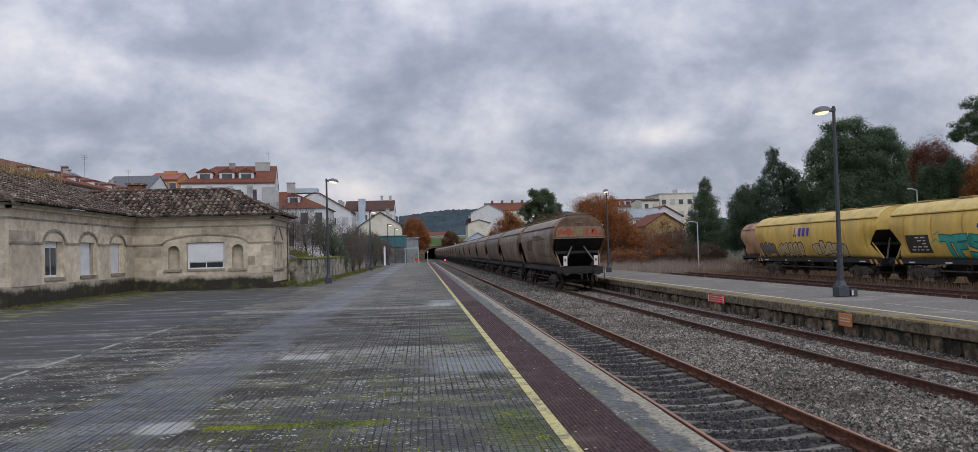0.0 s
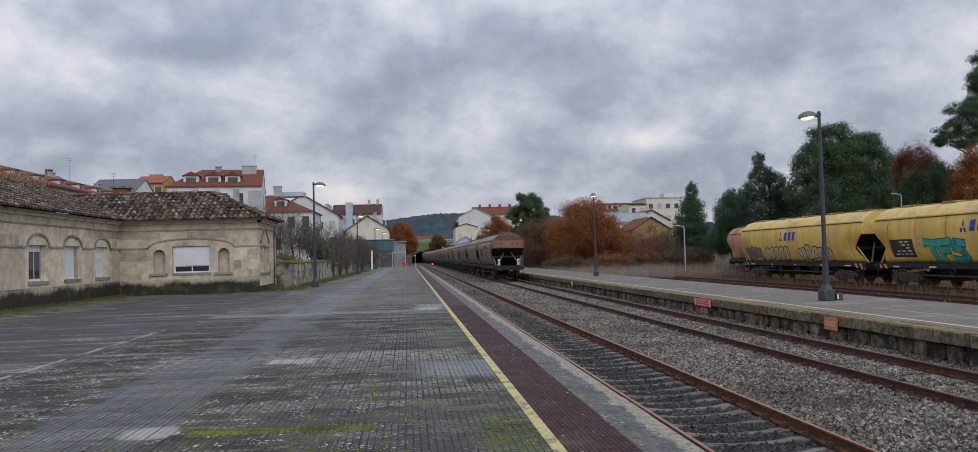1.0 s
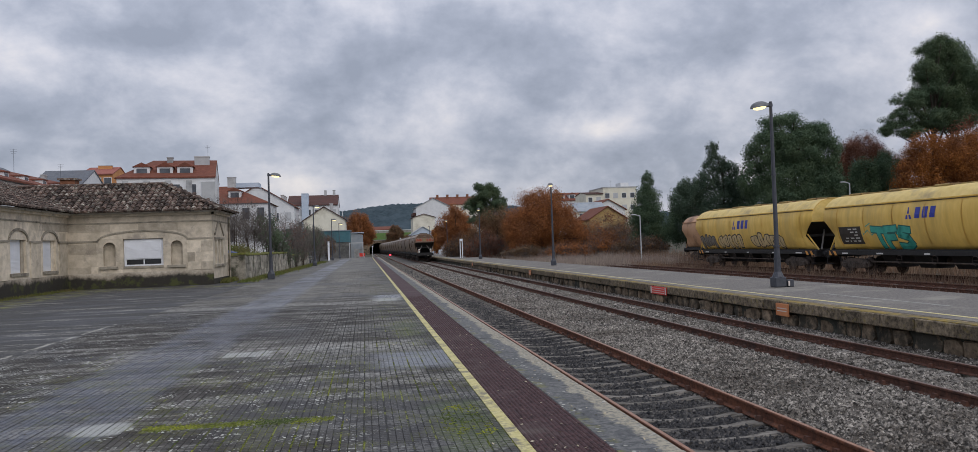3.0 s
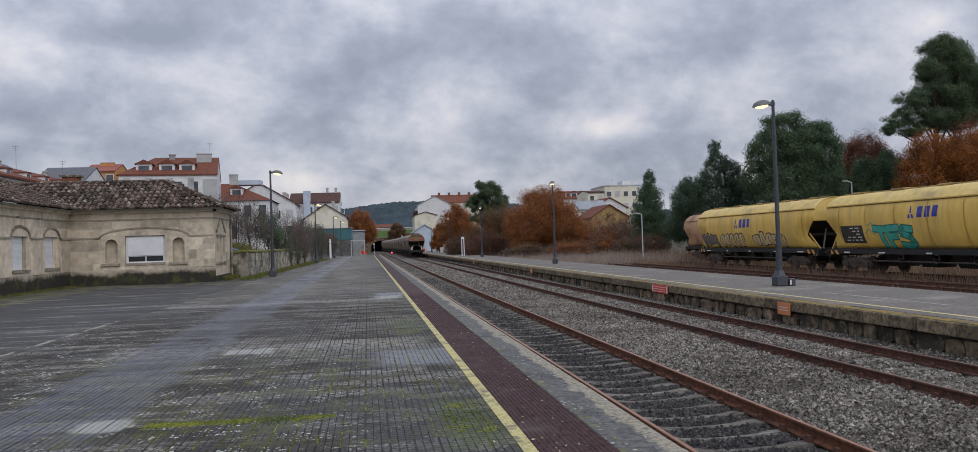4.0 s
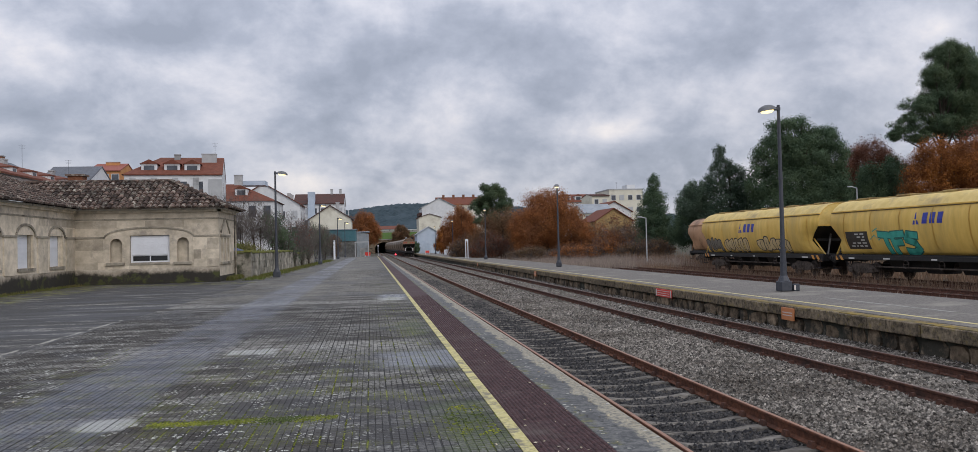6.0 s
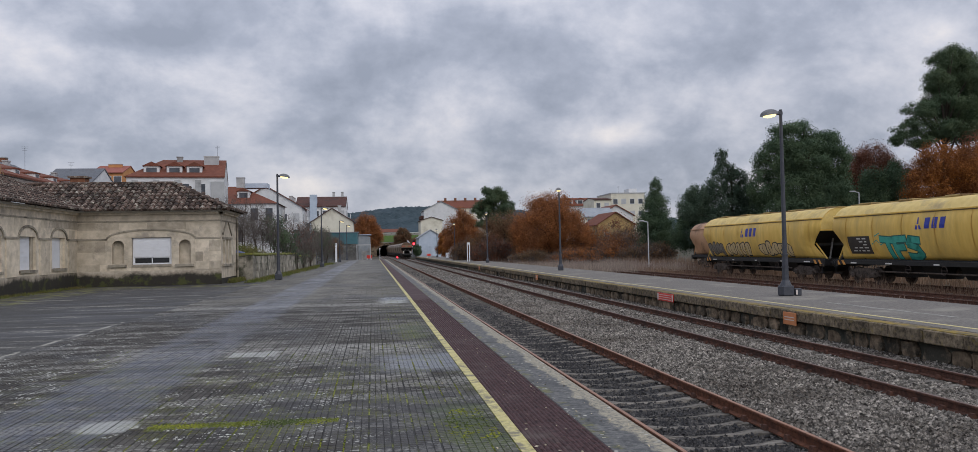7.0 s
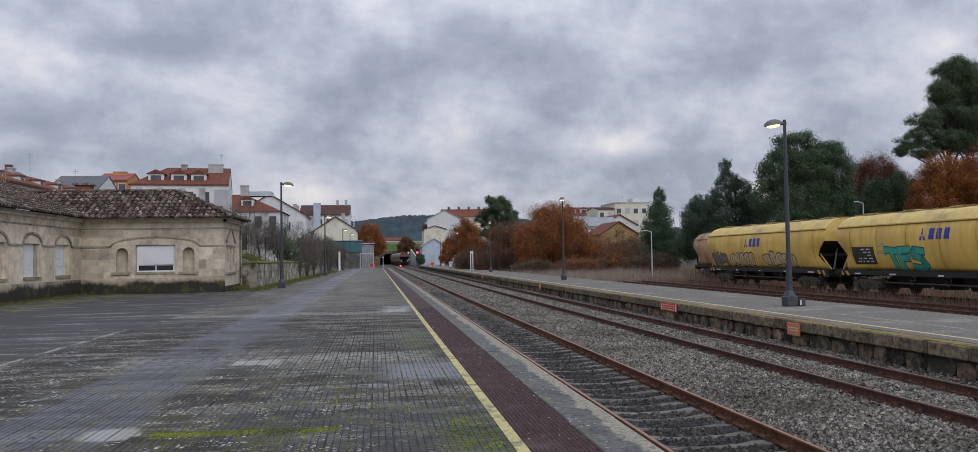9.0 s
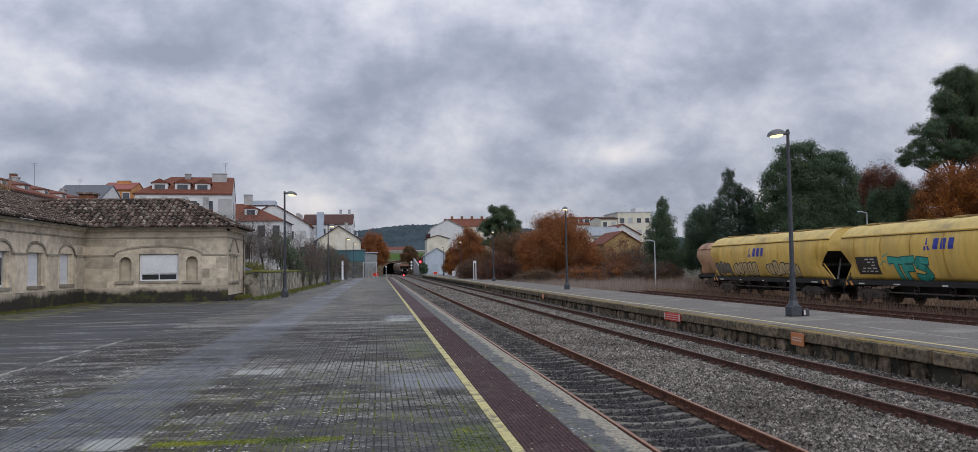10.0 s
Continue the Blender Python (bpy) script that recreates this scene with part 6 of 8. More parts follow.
M["teal_sheet"] = surf("teal_sheet", (0.04, 0.13, 0.16), (0.06, 0.17, 0.20), 1.0, 0.6, 0.1, (0.05, 0.1, 0.12), 0.5)
M["grey_sheet"] = surf("grey_sheet", (0.22, 0.25, 0.28), (0.32, 0.35, 0.38), 1.0, 0.6, 0.1, (0.17, 0.17, 0.17), 0.5)
M["grimy_block"] = surf("grimy_block", (0.09, 0.09, 0.088), (0.17, 0.168, 0.16), 1.2, 0.9, 0.3, (0.07, 0.072, 0.06), 0.5)
M["window_far"] = surf("window_far", (0.05, 0.055, 0.065), (0.11, 0.12, 0.14), 0.7, 0.2, 0.0)
M["shutter_far"] = surf("shutter_far", (0.38, 0.40, 0.42), (0.48, 0.49, 0.50), 0.9, 0.6, 0.0)


def house_window(parent, x0, x1, y, z0, z1, shut=False, axis="y"):
    """A framed window on a wall that faces -y (or +x)."""
    def bx(a0, a1, d0, d1, b0, b1):
        return boxed(a0, a1, y + d0, y + d1, b0, b1) if axis == "y" else boxed(y - d1, y - d0, a0, a1, b0, b1)
    w = part("window", bx(x0, x1, -0.06, 0.02, z0, z1), M["shutter_far"] if shut else M["wall_white"], parent)
    if not shut:
        part("pane", bx(x0 + 0.09, x1 - 0.09, -0.07, -0.055, z0 + 0.09, z1 - 0.09), M["window_far"], w)
    return w


def house(name, label, x0, x1, y0, y1, ze, zr, ridge, wall, roof, rows=(), cols=0, win=(1.1, 1.4), base=-1.0, side=0, over=0.35, category="house", group="houses behind the station", hip=0.0):
    """ridge: 'x' slopes face the camera, 'y' a gable faces it, 'hip', 'flat'."""
    h = thing(name, label, category, group=group)
    xm, ym = (x0 + x1) / 2, (y0 + y1) / 2
    bm = bmesh.new()
    def hip_end(b):
        """The ridge drawn in at the western end."""
        for v in b.verts:
            if hip and v.co.x < x0 + 0.1 and v.co.z > (ze + zr) / 2:
                v.co.x += hip
    if ridge == "y":
        prism(bm, [(x0, base), (x1, base), (x1, ze), (xm, zr), (x0, ze)], y0, y1)
    elif ridge == "x":
        prism(bm, [(y0, base), (y1, base), (y1, ze), (ym, zr), (y0, ze)], x0, x1, axis="x")
        hip_end(bm)
    else:
        box(bm, x0, x1, y0, y1, base, ze)
    part("wall", bm, wall, h)
    t = 0.18
    bm = bmesh.new()
    if ridge == "y":
        k = (zr - ze) / (xm - x0)
        for s, xe in ((-1, x0), (1, x1)):
            xo = xe + s * over
            prism(bm, [(xm, zr + 0.02), (xo, ze - k * over + 0.02), (xo, ze - k * over + t), (xm, zr + t)], y0 - over, y1 + over)
    elif ridge == "x":
        k = (zr - ze) / (ym - y0)
        for s, ye in ((-1, y0), (1, y1)):
            yo = ye + s * over
            prism(bm, [(ym, zr + 0.02), (yo, ze - k * over + 0.02), (yo, ze - k * over + t), (ym, zr + t)], x0 - over * 0.3, x1 + over * 0.3, axis="x")
        hip_end(bm)
        if hip:
            vs = [bm.verts.new(p) for p in ((x0 - 0.3, y0 - over, ze), (x0 - 0.3, y1 + over, ze), (x0 + hip, ym, zr + t))]
            bm.faces.new(vs)
    elif ridge == "hip":
        e = min((x1 - x0), (y1 - y0)) / 2
        a, b, c, d = [(x0 - over, y0 - over, ze), (x1 + over, y0 - over, ze), (x1 + over, y1 + over, ze), (x0 - over, y1 + over, ze)]
        if x1 - x0 > y1 - y0:
            p, q = (x0 + e, ym, zr), (x1 - e, ym, zr)
        else:
            p, q = (xm, y0 + e, zr), (xm, y1 - e, zr)
        vs = [bm.verts.new(v) for v in (a, b, c, d, p, q)]
        A, B, C, D, P, Q = vs
        if x1 - x0 > y1 - y0:
            fs = ((A, B, Q, P), (B, C, Q), (C, D, P, Q), (D, A, P))
        else:
            fs = ((A, B, P), (B, C, Q, P), (C, D, Q), (D, A, P, Q))
        for f in fs:
            bm.faces.new(f)
        bm.faces.new((D, C, B, A))
    else:
        box(bm, x0 - 0.1, x1 + 0.1, y0 - 0.1, y1 + 0.1, ze, ze + 0.25)
    rf = part("roof", bm, roof, h)
    for r, z in enumerate(rows):
        for c in range(cols):
            u = x0 + (x1 - x0) * (c + 0.5) / cols
            house_window(h, u - win[0] / 2, u + win[0] / 2, y0, z, z + win[1], shut=(r * 3 + c * 5) % 4 == 1)
        for c in range(side):
            u = y0 + (y1 - y0) * (c + 0.5) / side
            house_window(h, u - win[0] / 2, u + win[0] / 2, x1, z, z + win[1], shut=(r + c) % 3 == 1, axis="x")
    return h, rf


def dormer(h, x, y, z, roof):
    d = part("dormer", boxed(x - 0.9, x + 0.9, y, y + 2.5, z - 0.6, z + 0.75), M["wall_white"], h)
    bm = bmesh.new()
    prism(bm, [(x - 1.1, z + 0.75), (x + 1.1, z + 0.75), (x, z + 1.3)], y - 0.15, y + 2.6)
    part("dormer_roof", bm, roof, d)
    part("dormer_window", boxed(x - 0.6, x + 0.6, y - 0.03, y + 0.02, z - 0.35, z + 0.55), M["window_far"], d)


def chimney(h, x, y, z0, z1, w=0.5, mat="wall_grey"):
    c = part("chimney", boxed(x - w, x + w, y - 0.4, y + 0.4, z0, z1), M[mat], h)
    part("chimney_cap", boxed(x - w - 0.05, x + w + 0.05, y - 0.45, y + 0.45, z1, z1 + 0.12), M["wall_grey"], c)


def antenna(h, x, y, z0, z1):
    bm = rod(bmesh.new(), (x, y, z0), (x, y, z1), 0.015, seg=5)
    for k, l in ((0.08, 0.36), (0.26, 0.3), (0.44, 0.24)):
        rod(bm, (x - l, y, z1 - k), (x + l, y, z1 - k), 0.009, seg=4)
    part("antenna", bm, M["lamp_grey"], h)


def build_houses():
    # white block with a red roof and dormers
    h, rf = house("apartment_house", "white four-storey apartment house under a red tile roof with dormers", -29.2, -18.0, 105, 117, 11.05, 13.6, "x", M["wall_white"], M["roof_red"], (8.7, 5.7), 6, (1.3, 1.6), side=2, over=0.2, hip=3.6)
    for x in (-26.2, -23.6, -21.3):
        dormer(h, x * 1.012, 106.2, 11.75, M["roof_red"])
    chimney(h, -23.6, 110.5, 12.8, 14.0, 0.35)
    chimney(h, -19.7, 109.5, 12.3, 14.0, 0.9)
    part("grey_bay", boxed(-19.6, -18.02, 104.85, 105.02, -1, 10.5), M["wall_grey"], h, "grey clad corner bay")
    for k in range(4):
        part("pilaster", boxed(-28.6 + 2.4 * k, -27.9 + 2.4 * k, 104.9, 105.02, -1, 10.7), M["wall_grey"], h)
    antenna(h, -19.0, 110, 13.9, 15.6)
    # it stands slightly askew to the line
    h.matrix_world = pose(-18.0, 105, 0, 0, 0, 7.5) @ pose(18.0, -105, 0)
    # orange block
    h, rf = house("apartment_house", "orange apartment house with a pinkish roof", -51.0, -45.6, 160, 170, 17.0, 18.6, "x", M["wall_orange"], M["roof_pink"], (15.2, 12.2), 3, (1.4, 1.2))
    chimney(h, -48, 164, 18, 18.9, 1.2, "wall_orange")
    # long red roofs to the west
    h, rf = house("row_house", "long row house with a red tile roof and small dormers", -40, -29, 62, 101, 8.3, 10.3, "y", M["wall_white"], M["roof_red"], (), 0)
    for k in range(8):
        d = part("dormer", boxed(-31.0, -29.9, 66 + 4.2 * k, 67.0 + 4.2 * k, 8.3, 9.15), M["wall_white"], h)
        part("dormer_window", boxed(-29.91, -29.87, 66.2 + 4.2 * k, 66.8 + 4.2 * k, 8.6, 9.05), M["window_far"], d)
        part("dormer_roof", boxed(-31.2, -29.8, 65.9 + 4.2 * k, 67.1 + 4.2 * k, 9.15, 9.25), M["roof_red"], d)
    for y in (70, 84, 96):
        chimney(h, -34.5, y, 9.8, 10.8, 0.2)
    antenna(h, -34.4, 88, 10, 12.8)
    antenna(h, -33.8, 99, 10, 12.4)
    house("row_house", "grey slate-roofed house behind the row", -48.5, -41.5, 130, 142, 12.6, 15.2, "x", M["wall_white"], M["roof_slate"], (10.4,), 4)
    h, rf = house("row_house", "white house with a slate roof and a brick chimney", -46, -40, 100, 110, 10.8, 12.9, "hip", M["wall_white"], M["roof_slate"], (9.0,), 3)
    chimney(h, -43, 104, 12, 13.4, 0.3, "brick")
    # red hipped house and its neighbours
    h, rf = house("town_house", "white town house with a red hipped roof", -31.0, -14.0, 125, 137, 8.9, 11.9, "hip", M["wall_white"], M["roof_red"], (6.4, 3.2), 8, (1.2, 1.9), side=3)
    dormer(h, -19.0, 126.8, 10.1, M["roof_red"])
    chimney(h, -20.0, 131, 11.5, 13.2, 0.6)
    part("roof_tank", boxed(-19.5, -16.0, 131, 134, 11.7, 12.4), M["wall_blue"], h)
    h, rf = house("town_house", "tall white house with a bare side wall", -26.5, -13.2, 160, 172, 10.2, 14.2, "y", M["wall_white"], M["roof_red"], (7.4, 4.4), 6, (1.2, 1.6), side=3)
    for y in (163, 166, 169):
        chimney(h, -15.5, y, 10.6, 12.4, 0.3)
    h, rf = house("apartment_house", "pale blue and white apartment house with a dark roof", -18.0, -6.2, 200, 214, 12.4, 15.0, "x", M["wall_white"], M["roof_dark"], (9.9, 7.1, 4.3), 6, (1.2, 1.5), side=3)
    part("stair_tower", boxed(-14.6, -13.0, 199.3, 202, -1, 15.2), M["wall_blue"], h, "pale blue stair tower")
    for x in (-9.3, -7.2):
        chimney(h, x, 207, 14, 16.2, 0.3)
    for z in (6.9, 9.7):
        bl = part("balcony", boxed(-6.2, -5.2, 201, 208, z - 0.15, z), M["wall_grey"], h)
        part("balcony_rail", boxed(-5.25, -5.18, 201, 208, z, z + 0.9), M["wall_white"], bl)
    h, rf = house("gabled_house", "cream house with a blank gable and a red verge", -11.9, -3.8, 166, 178, 7.5, 10.1, "y", M["wall_cream"], M["roof_dark"], (), 0)
    chimney(h, -6.6, 172, 9.0, 11.0, 0.35)
    # sheds by the platform's end
    s = thing("shed", "teal sheet-metal shed over a grey base", "shed")
    part("wall", boxed(-9.5, -2.7, 153, 164, 2.9, 5.0), M["teal_sheet"], s)
    part("base_wall", boxed(-9.4, -2.75, 153.1, 164, -0.95, 2.9), M["grimy_block"], s)
    part("roof", boxed(-9.7, -2.5, 152.8, 164.2, 5.0, 5.12), M["grey_sheet"], s)
    for k in range(14):
        part("sheet_rib", boxed(-9.4 + 0.48 * k, -9.3 + 0.48 * k, 152.95, 153.0, 2.9, 5.0), M["teal_sheet"], s)
    s = thing("shed", "small pale grey shed with a blue roof", "shed")
    bm = bmesh.new()
    prism(bm, [(-3.2, -0.95), (-0.4, -0.95), (-0.4, 4.4), (-3.2, 5.0)], 168, 176)
    part("wall", bm, M["grey_sheet"], s)
    part("roof", boxed(-3.4, -0.2, 167.7, 176.2, 4.75, 4.9), M["wall_blue"], s)
    part("door", boxed(-2.2, -1.2, 167.95, 168.02, -0.9, 1.6), M["wall_grey"], s)
    g = thing("gantry_frame", "thin white metal frame at the platform's end", "frame", pose(-1.6, 151, 0))
    for x in (-1.2, 1.2):
        part("post", boxed(x - 0.06, x + 0.06, -0.06, 0.06, -0.9, 2.6), M["shutter_far"], g)
    part("top_bar", boxed(-1.3, 1.3, -0.07, 0.07, 2.6, 2.75), M["shutter_far"], g)
    b = thing("red_barrier", "small red and white barrier", "barrier", pose(-0.6, 156, BED_Z - 0.12))
    part("board", boxed(-0.5, 0.5, -0.05, 0.05, 1.1, 1.75), M["sign_red"], b)
    for x in (-0.4, 0.4):
        part("leg", boxed(x - 0.05, x + 0.05, -0.05, 0.05, 0, 1.2), M["white_pvc"], b)
    # houses beyond the tracks
    house("gabled_house", "pale blue shed with a low white gable", 12.6, 19.0, 225, 238, 4.9, 6.9, "y", M["wall_blue"], M["grey_sheet"], (), 0, group="houses beyond the tracks")
    house("gabled_house", "cream house with a blank gable end", 14.3, 20.8, 245, 257, 10.2, 11.2, "y", M["wall_cream"], M["roof_dark"], (), 0, group="houses beyond the tracks")
    h, rf = house("gabled_house", "tall white apartment block with a blank gable", 17.2, 28.7, 275, 290, 14.7, 17.6, "y", M["wall_white"], M["grey_sheet"], (), 0, group="houses beyond the tracks")
    for z in (6, 9, 12):
        part("balcony", boxed(16.2, 17.2, 276, 288, z, z + 1.0), M["roof_dark"], h)
    h, rf = house("apartment_house", "long apartment block with a red tile roof", 26, 46, 320, 334, 17.6, 20.8, "x", M["wall_cream"], M["roof_red"], (15.2, 12), 9, (1.1, 1.5), group="houses beyond the tracks")
    for x in (29, 33, 37, 41):
        chimney(h, x, 326, 19, 21.8, 0.45, "brick")
    h, rf = house("apartment_house", "white flat-roofed apartment block", 56.6, 64.9, 190, 202, 14.0, 14.0, "flat", M["wall_cream"], M["wall_grey"], (11.5, 8.6, 5.7), 4, (1.2, 1.3), group="houses beyond the tracks")
    antenna(h, 60, 195, 14.2, 16.2)
    part("parapet_box", boxed(62, 64, 193, 197, 14.2, 15.4), M["wall_white"], h)
    house("apartment_house", "narrow cream apartment block", 52.4, 56.5, 190, 200, 12.6, 13.2, "x", M["wall_cream"], M["roof_dark"], (10.5, 7.5), 2, (1.1, 1.4), group="houses beyond the tracks")
    h, rf = house("apartment_house", "white apartment block with a red tile roof", 50.5, 58.4, 212, 224, 12.4, 14.6, "x", M["wall_white"], M["roof_red"], (10.2, 7.4, 4.6), 5, (1.1, 1.4), group="houses beyond the tracks")
    for x in (52, 55):
        dormer(h, x, 213.2, 13.3, M["roof_red"])
    house("gabled_house", "white house with a red-edged gable", 44.5, 51.5, 158, 168, 7.6, 9.6, "y", M["wall_white"], M["roof_red"], (), 0, group="houses beyond the tracks")
    house("gabled_house", "pale house with a grey roof", 40.0, 46.0, 152, 160, 7.2, 8.9, "x", M["wall_cream"], M["grey_sheet"], (5.4,), 3, group="houses beyond the tracks")
    h, rf = house("gabled_house", "ochre house with a tiled gable roof", 36.4, 42.4, 130, 140, 5.1, 7.0, "y", M["wall_ochre"], M["roof_red"], (2.6,), 2, (0.9, 1.2), group="houses beyond the tracks")
    house("row_house", "reddish roofs above the oak trees", 60, 78, 255, 268, 14.0, 16.6, "x", M["wall_white"], M["roof_red"], (11.5,), 7, group="houses beyond the tracks")


def build_portal():
    """The road over the line: an abutment with an arched opening, a green bank and a parapet."""
    p = thing("overbridge", "stone overbridge with an arched opening under a green bank", "bridge")
    bm = bmesh.new()
    def fr(u, z, d):
        return (u, 350 + d, z - 1.0)
    wall_sheet(bm, -18, 30, 5.9, [(1.8, 9.9, 0.0, 2.3, 2.5)], fr, 26)
    part("portal_wall", bm, M["old_stone"], p)
    part("string_course", boxed(-18, 30, 349.8, 350.3, 4.75, 5.05), M["concrete"], p)
    bm = bmesh.new()
    prism(bm, [(350.3, 4.9), (359, 8.0), (372, 8.0), (376, 4.9)], -60, 70, axis="x")
    prism(bm, [(376, 4.95), (376, 7.9), (700, 7.9), (706, -1.0), (700.2, -1.0), (700.2, 4.95)], -14, 28, axis="x")
    for x0, x1 in ((-14, 1.7), (10.0, 28)):
        box(bm, x0, x1, 376.1, 706, -1.05, 4.9)
    part("green_bank", bm, M["grass"], p, "grassy bank above the opening")
    part("parapet", boxed(-10, 24, 360, 360.4, 8.0, 9.0), M["concrete"], p)
    part("parapet_top", boxed(-10, 24, 359.9, 360.5, 9.0, 9.25), M["wall_white"], p)
    house("row_house", "low dark red building behind the bridge parapet", -4, 15, 366, 378, 9.6, 11.0, "x", M["roof_dark"], M["roof_red"], (), 0, base=7.9)
    for s, x0, x1 in ((-1, -60, -1.0), (1, 16, 80)):
        bm = bmesh.new()
        outline = [(x0, -1.1), (x1, -1.1), (x1 if s > 0 else -7, 5.0), (x0, 7.0)] if s < 0 else [(x0, -1.1), (x1, -1.1), (x1, 7.0), (22, 5.5)]
        prism(bm, outline, 300 if s > 0 else 318, 349.7)
        part("cutting_bank", bm, M["grass_brown"], p, "overgrown bank of the cutting")
    r = thing("wall_retaining", "pale retaining wall beside the line", "wall", kind="structure")
    bm = bmesh.new()
    prism(bm, [(264, -1.0), (340, -1.0), (340, 5.5), (300, 2.6), (264, 0.2)], 14.1, 14.6, axis="x")
    part("wall", bm, M["wall_grey"], r)


M["grass"] = surf("grass", (0.045, 0.09, 0.02), (0.085, 0.14, 0.03), 1.5, 0.95, 0.5, (0.07, 0.085, 0.03), 0.2)
M["grass_brown"] = surf("grass_brown", (0.06, 0.05, 0.03), (0.12, 0.09, 0.05), 1.5, 0.95, 0.5, (0.05, 0.065, 0.025), 0.2)
# woodland green pushed towards blue: the distance haze is in the colour
M["hazy_forest"] = surf("hazy_forest", (0.020, 0.036, 0.045), (0.045, 0.070, 0.083), 0.16, 1.0, 0.5, (0.05, 0.074, 0.09), 0.012, 0.5, 0.62, bump_scale=0.12)


def build_hill():
    """A wooded ridge far behind the town; its outline is broken by tree tops."""
    nx, ny = 640, 70
    X = np.linspace(-1300, 1300, nx)
    Y = np.linspace(1000, 1750, ny)
    V = []
    for j in range(ny):
        f = math.sin(math.pi * 0.5 * min(1, (Y[j] - 1000) / 420))
        g = 1 - 0.6 * max(0, (Y[j] - 1450) / 300)
        for i in range(nx):
            u = X[i]
            e = 54 + 15 * math.exp(-((u - 60) / 210) ** 2) - 26 * math.exp(-((u + 330) / 260) ** 2) + 8 * math.sin(u / 170.0 + 1)
            k = noise.noise(Vector((u / 13, Y[j] / 14, 0))) * 4.0 + noise.noise(Vector((u / 4.6, Y[j] / 7, 3))) * 3.2
            V.append((u, Y[j], -1.2 + f * g * e + (k if f > 0.15 else 0)))
    Fc = [(j * nx + i, j * nx + i + 1, (j + 1) * nx + i + 1, (j + 1) * nx + i) for j in range(ny - 1) for i in range(nx - 1)]
    raw("hill", V, Fc, M["hazy_forest"], None, "distant wooded hill, its green shifted to blue for haze", "stuff", smooth=True)


# ---- plants ----
def leafmat(name, c1, c2, c3, amount=0.45):
    """Thin leaves that let part of the light through."""
    m = surf(name, c1, c2, 0.9, 0.75, 0.0, c3, 0.35, 0.45, 0.62, island=amount * 0.7)
    nt = m.node_tree
    b = nt.nodes["Principled BSDF"]
    thin = nt.nodes.new("ShaderNodeBsdfTranslucent")
    nt.links.new(b.inputs["Base Color"].links[0].from_socket, thin.inputs["Color"])
    mix = nt.nodes.new("ShaderNodeMixShader")
    mix.inputs["Fac"].default_value = 0.42
    nt.links.new(b.outputs[0], mix.inputs[1])
    nt.links.new(thin.outputs[0], mix.inputs[2])
    nt.links.new(mix.outputs[0], nt.nodes["Material Output"].inputs["Surface"])
    return m


M["leaf_dark"] = leafmat("leaf_dark", (0.061, 0.100, 0.057), (0.137, 0.191, 0.103), (0.091, 0.143, 0.087), 0.28)
M["leaf_pine"] = leafmat("leaf_pine", (0.067, 0.106, 0.057), (0.141, 0.184, 0.096), (0.088, 0.134, 0.079), 0.28)
M["leaf_euc"] = leafmat("leaf_euc", (0.056, 0.092, 0.066), (0.120, 0.163, 0.109), (0.083, 0.122, 0.083), 0.28)
M["leaf_orange"] = leafmat("leaf_orange", (0.21, 0.086, 0.036), (0.45, 0.185, 0.065), (0.29, 0.13, 0.06), 0.5)
M["leaf_gold"] = leafmat("leaf_gold", (0.200, 0.075, 0.022), (0.425, 0.169, 0.040), (0.175, 0.075, 0.035), 0.5)
M["leaf_maroon"] = leafmat("leaf_maroon", (0.126, 0.056, 0.039), (0.280, 0.119, 0.070), (0.182, 0.084, 0.053), 0.5)
M["leaf_brown"] = leafmat("leaf_brown", (0.135, 0.081, 0.049), (0.284, 0.155, 0.081), (0.176, 0.121, 0.070), 0.5)
M["twig"] = leafmat("twig", (0.098, 0.086, 0.078), (0.195, 0.173, 0.153), (0.128, 0.099, 0.087), 0.4)
M["bark"] = surf("bark", (0.04, 0.032, 0.026), (0.085, 0.07, 0.055), 5.0, 0.95, 0.7, stretch=(3, 3, 0.6))
M["reed"] = leafmat("reed", (0.216, 0.179, 0.153), (0.434, 0.363, 0.300), (0.281, 0.224, 0.198), 0.4)
M["weed_brown"] = leafmat("weed_brown", (0.169, 0.111, 0.078), (0.325, 0.234, 0.163), (0.221, 0.143, 0.104), 0.4)
M["grass_blade"] = leafmat("grass_blade", (0.098, 0.133, 0.031), (0.182, 0.210, 0.056), (0.196, 0.168, 0.070), 0.4)


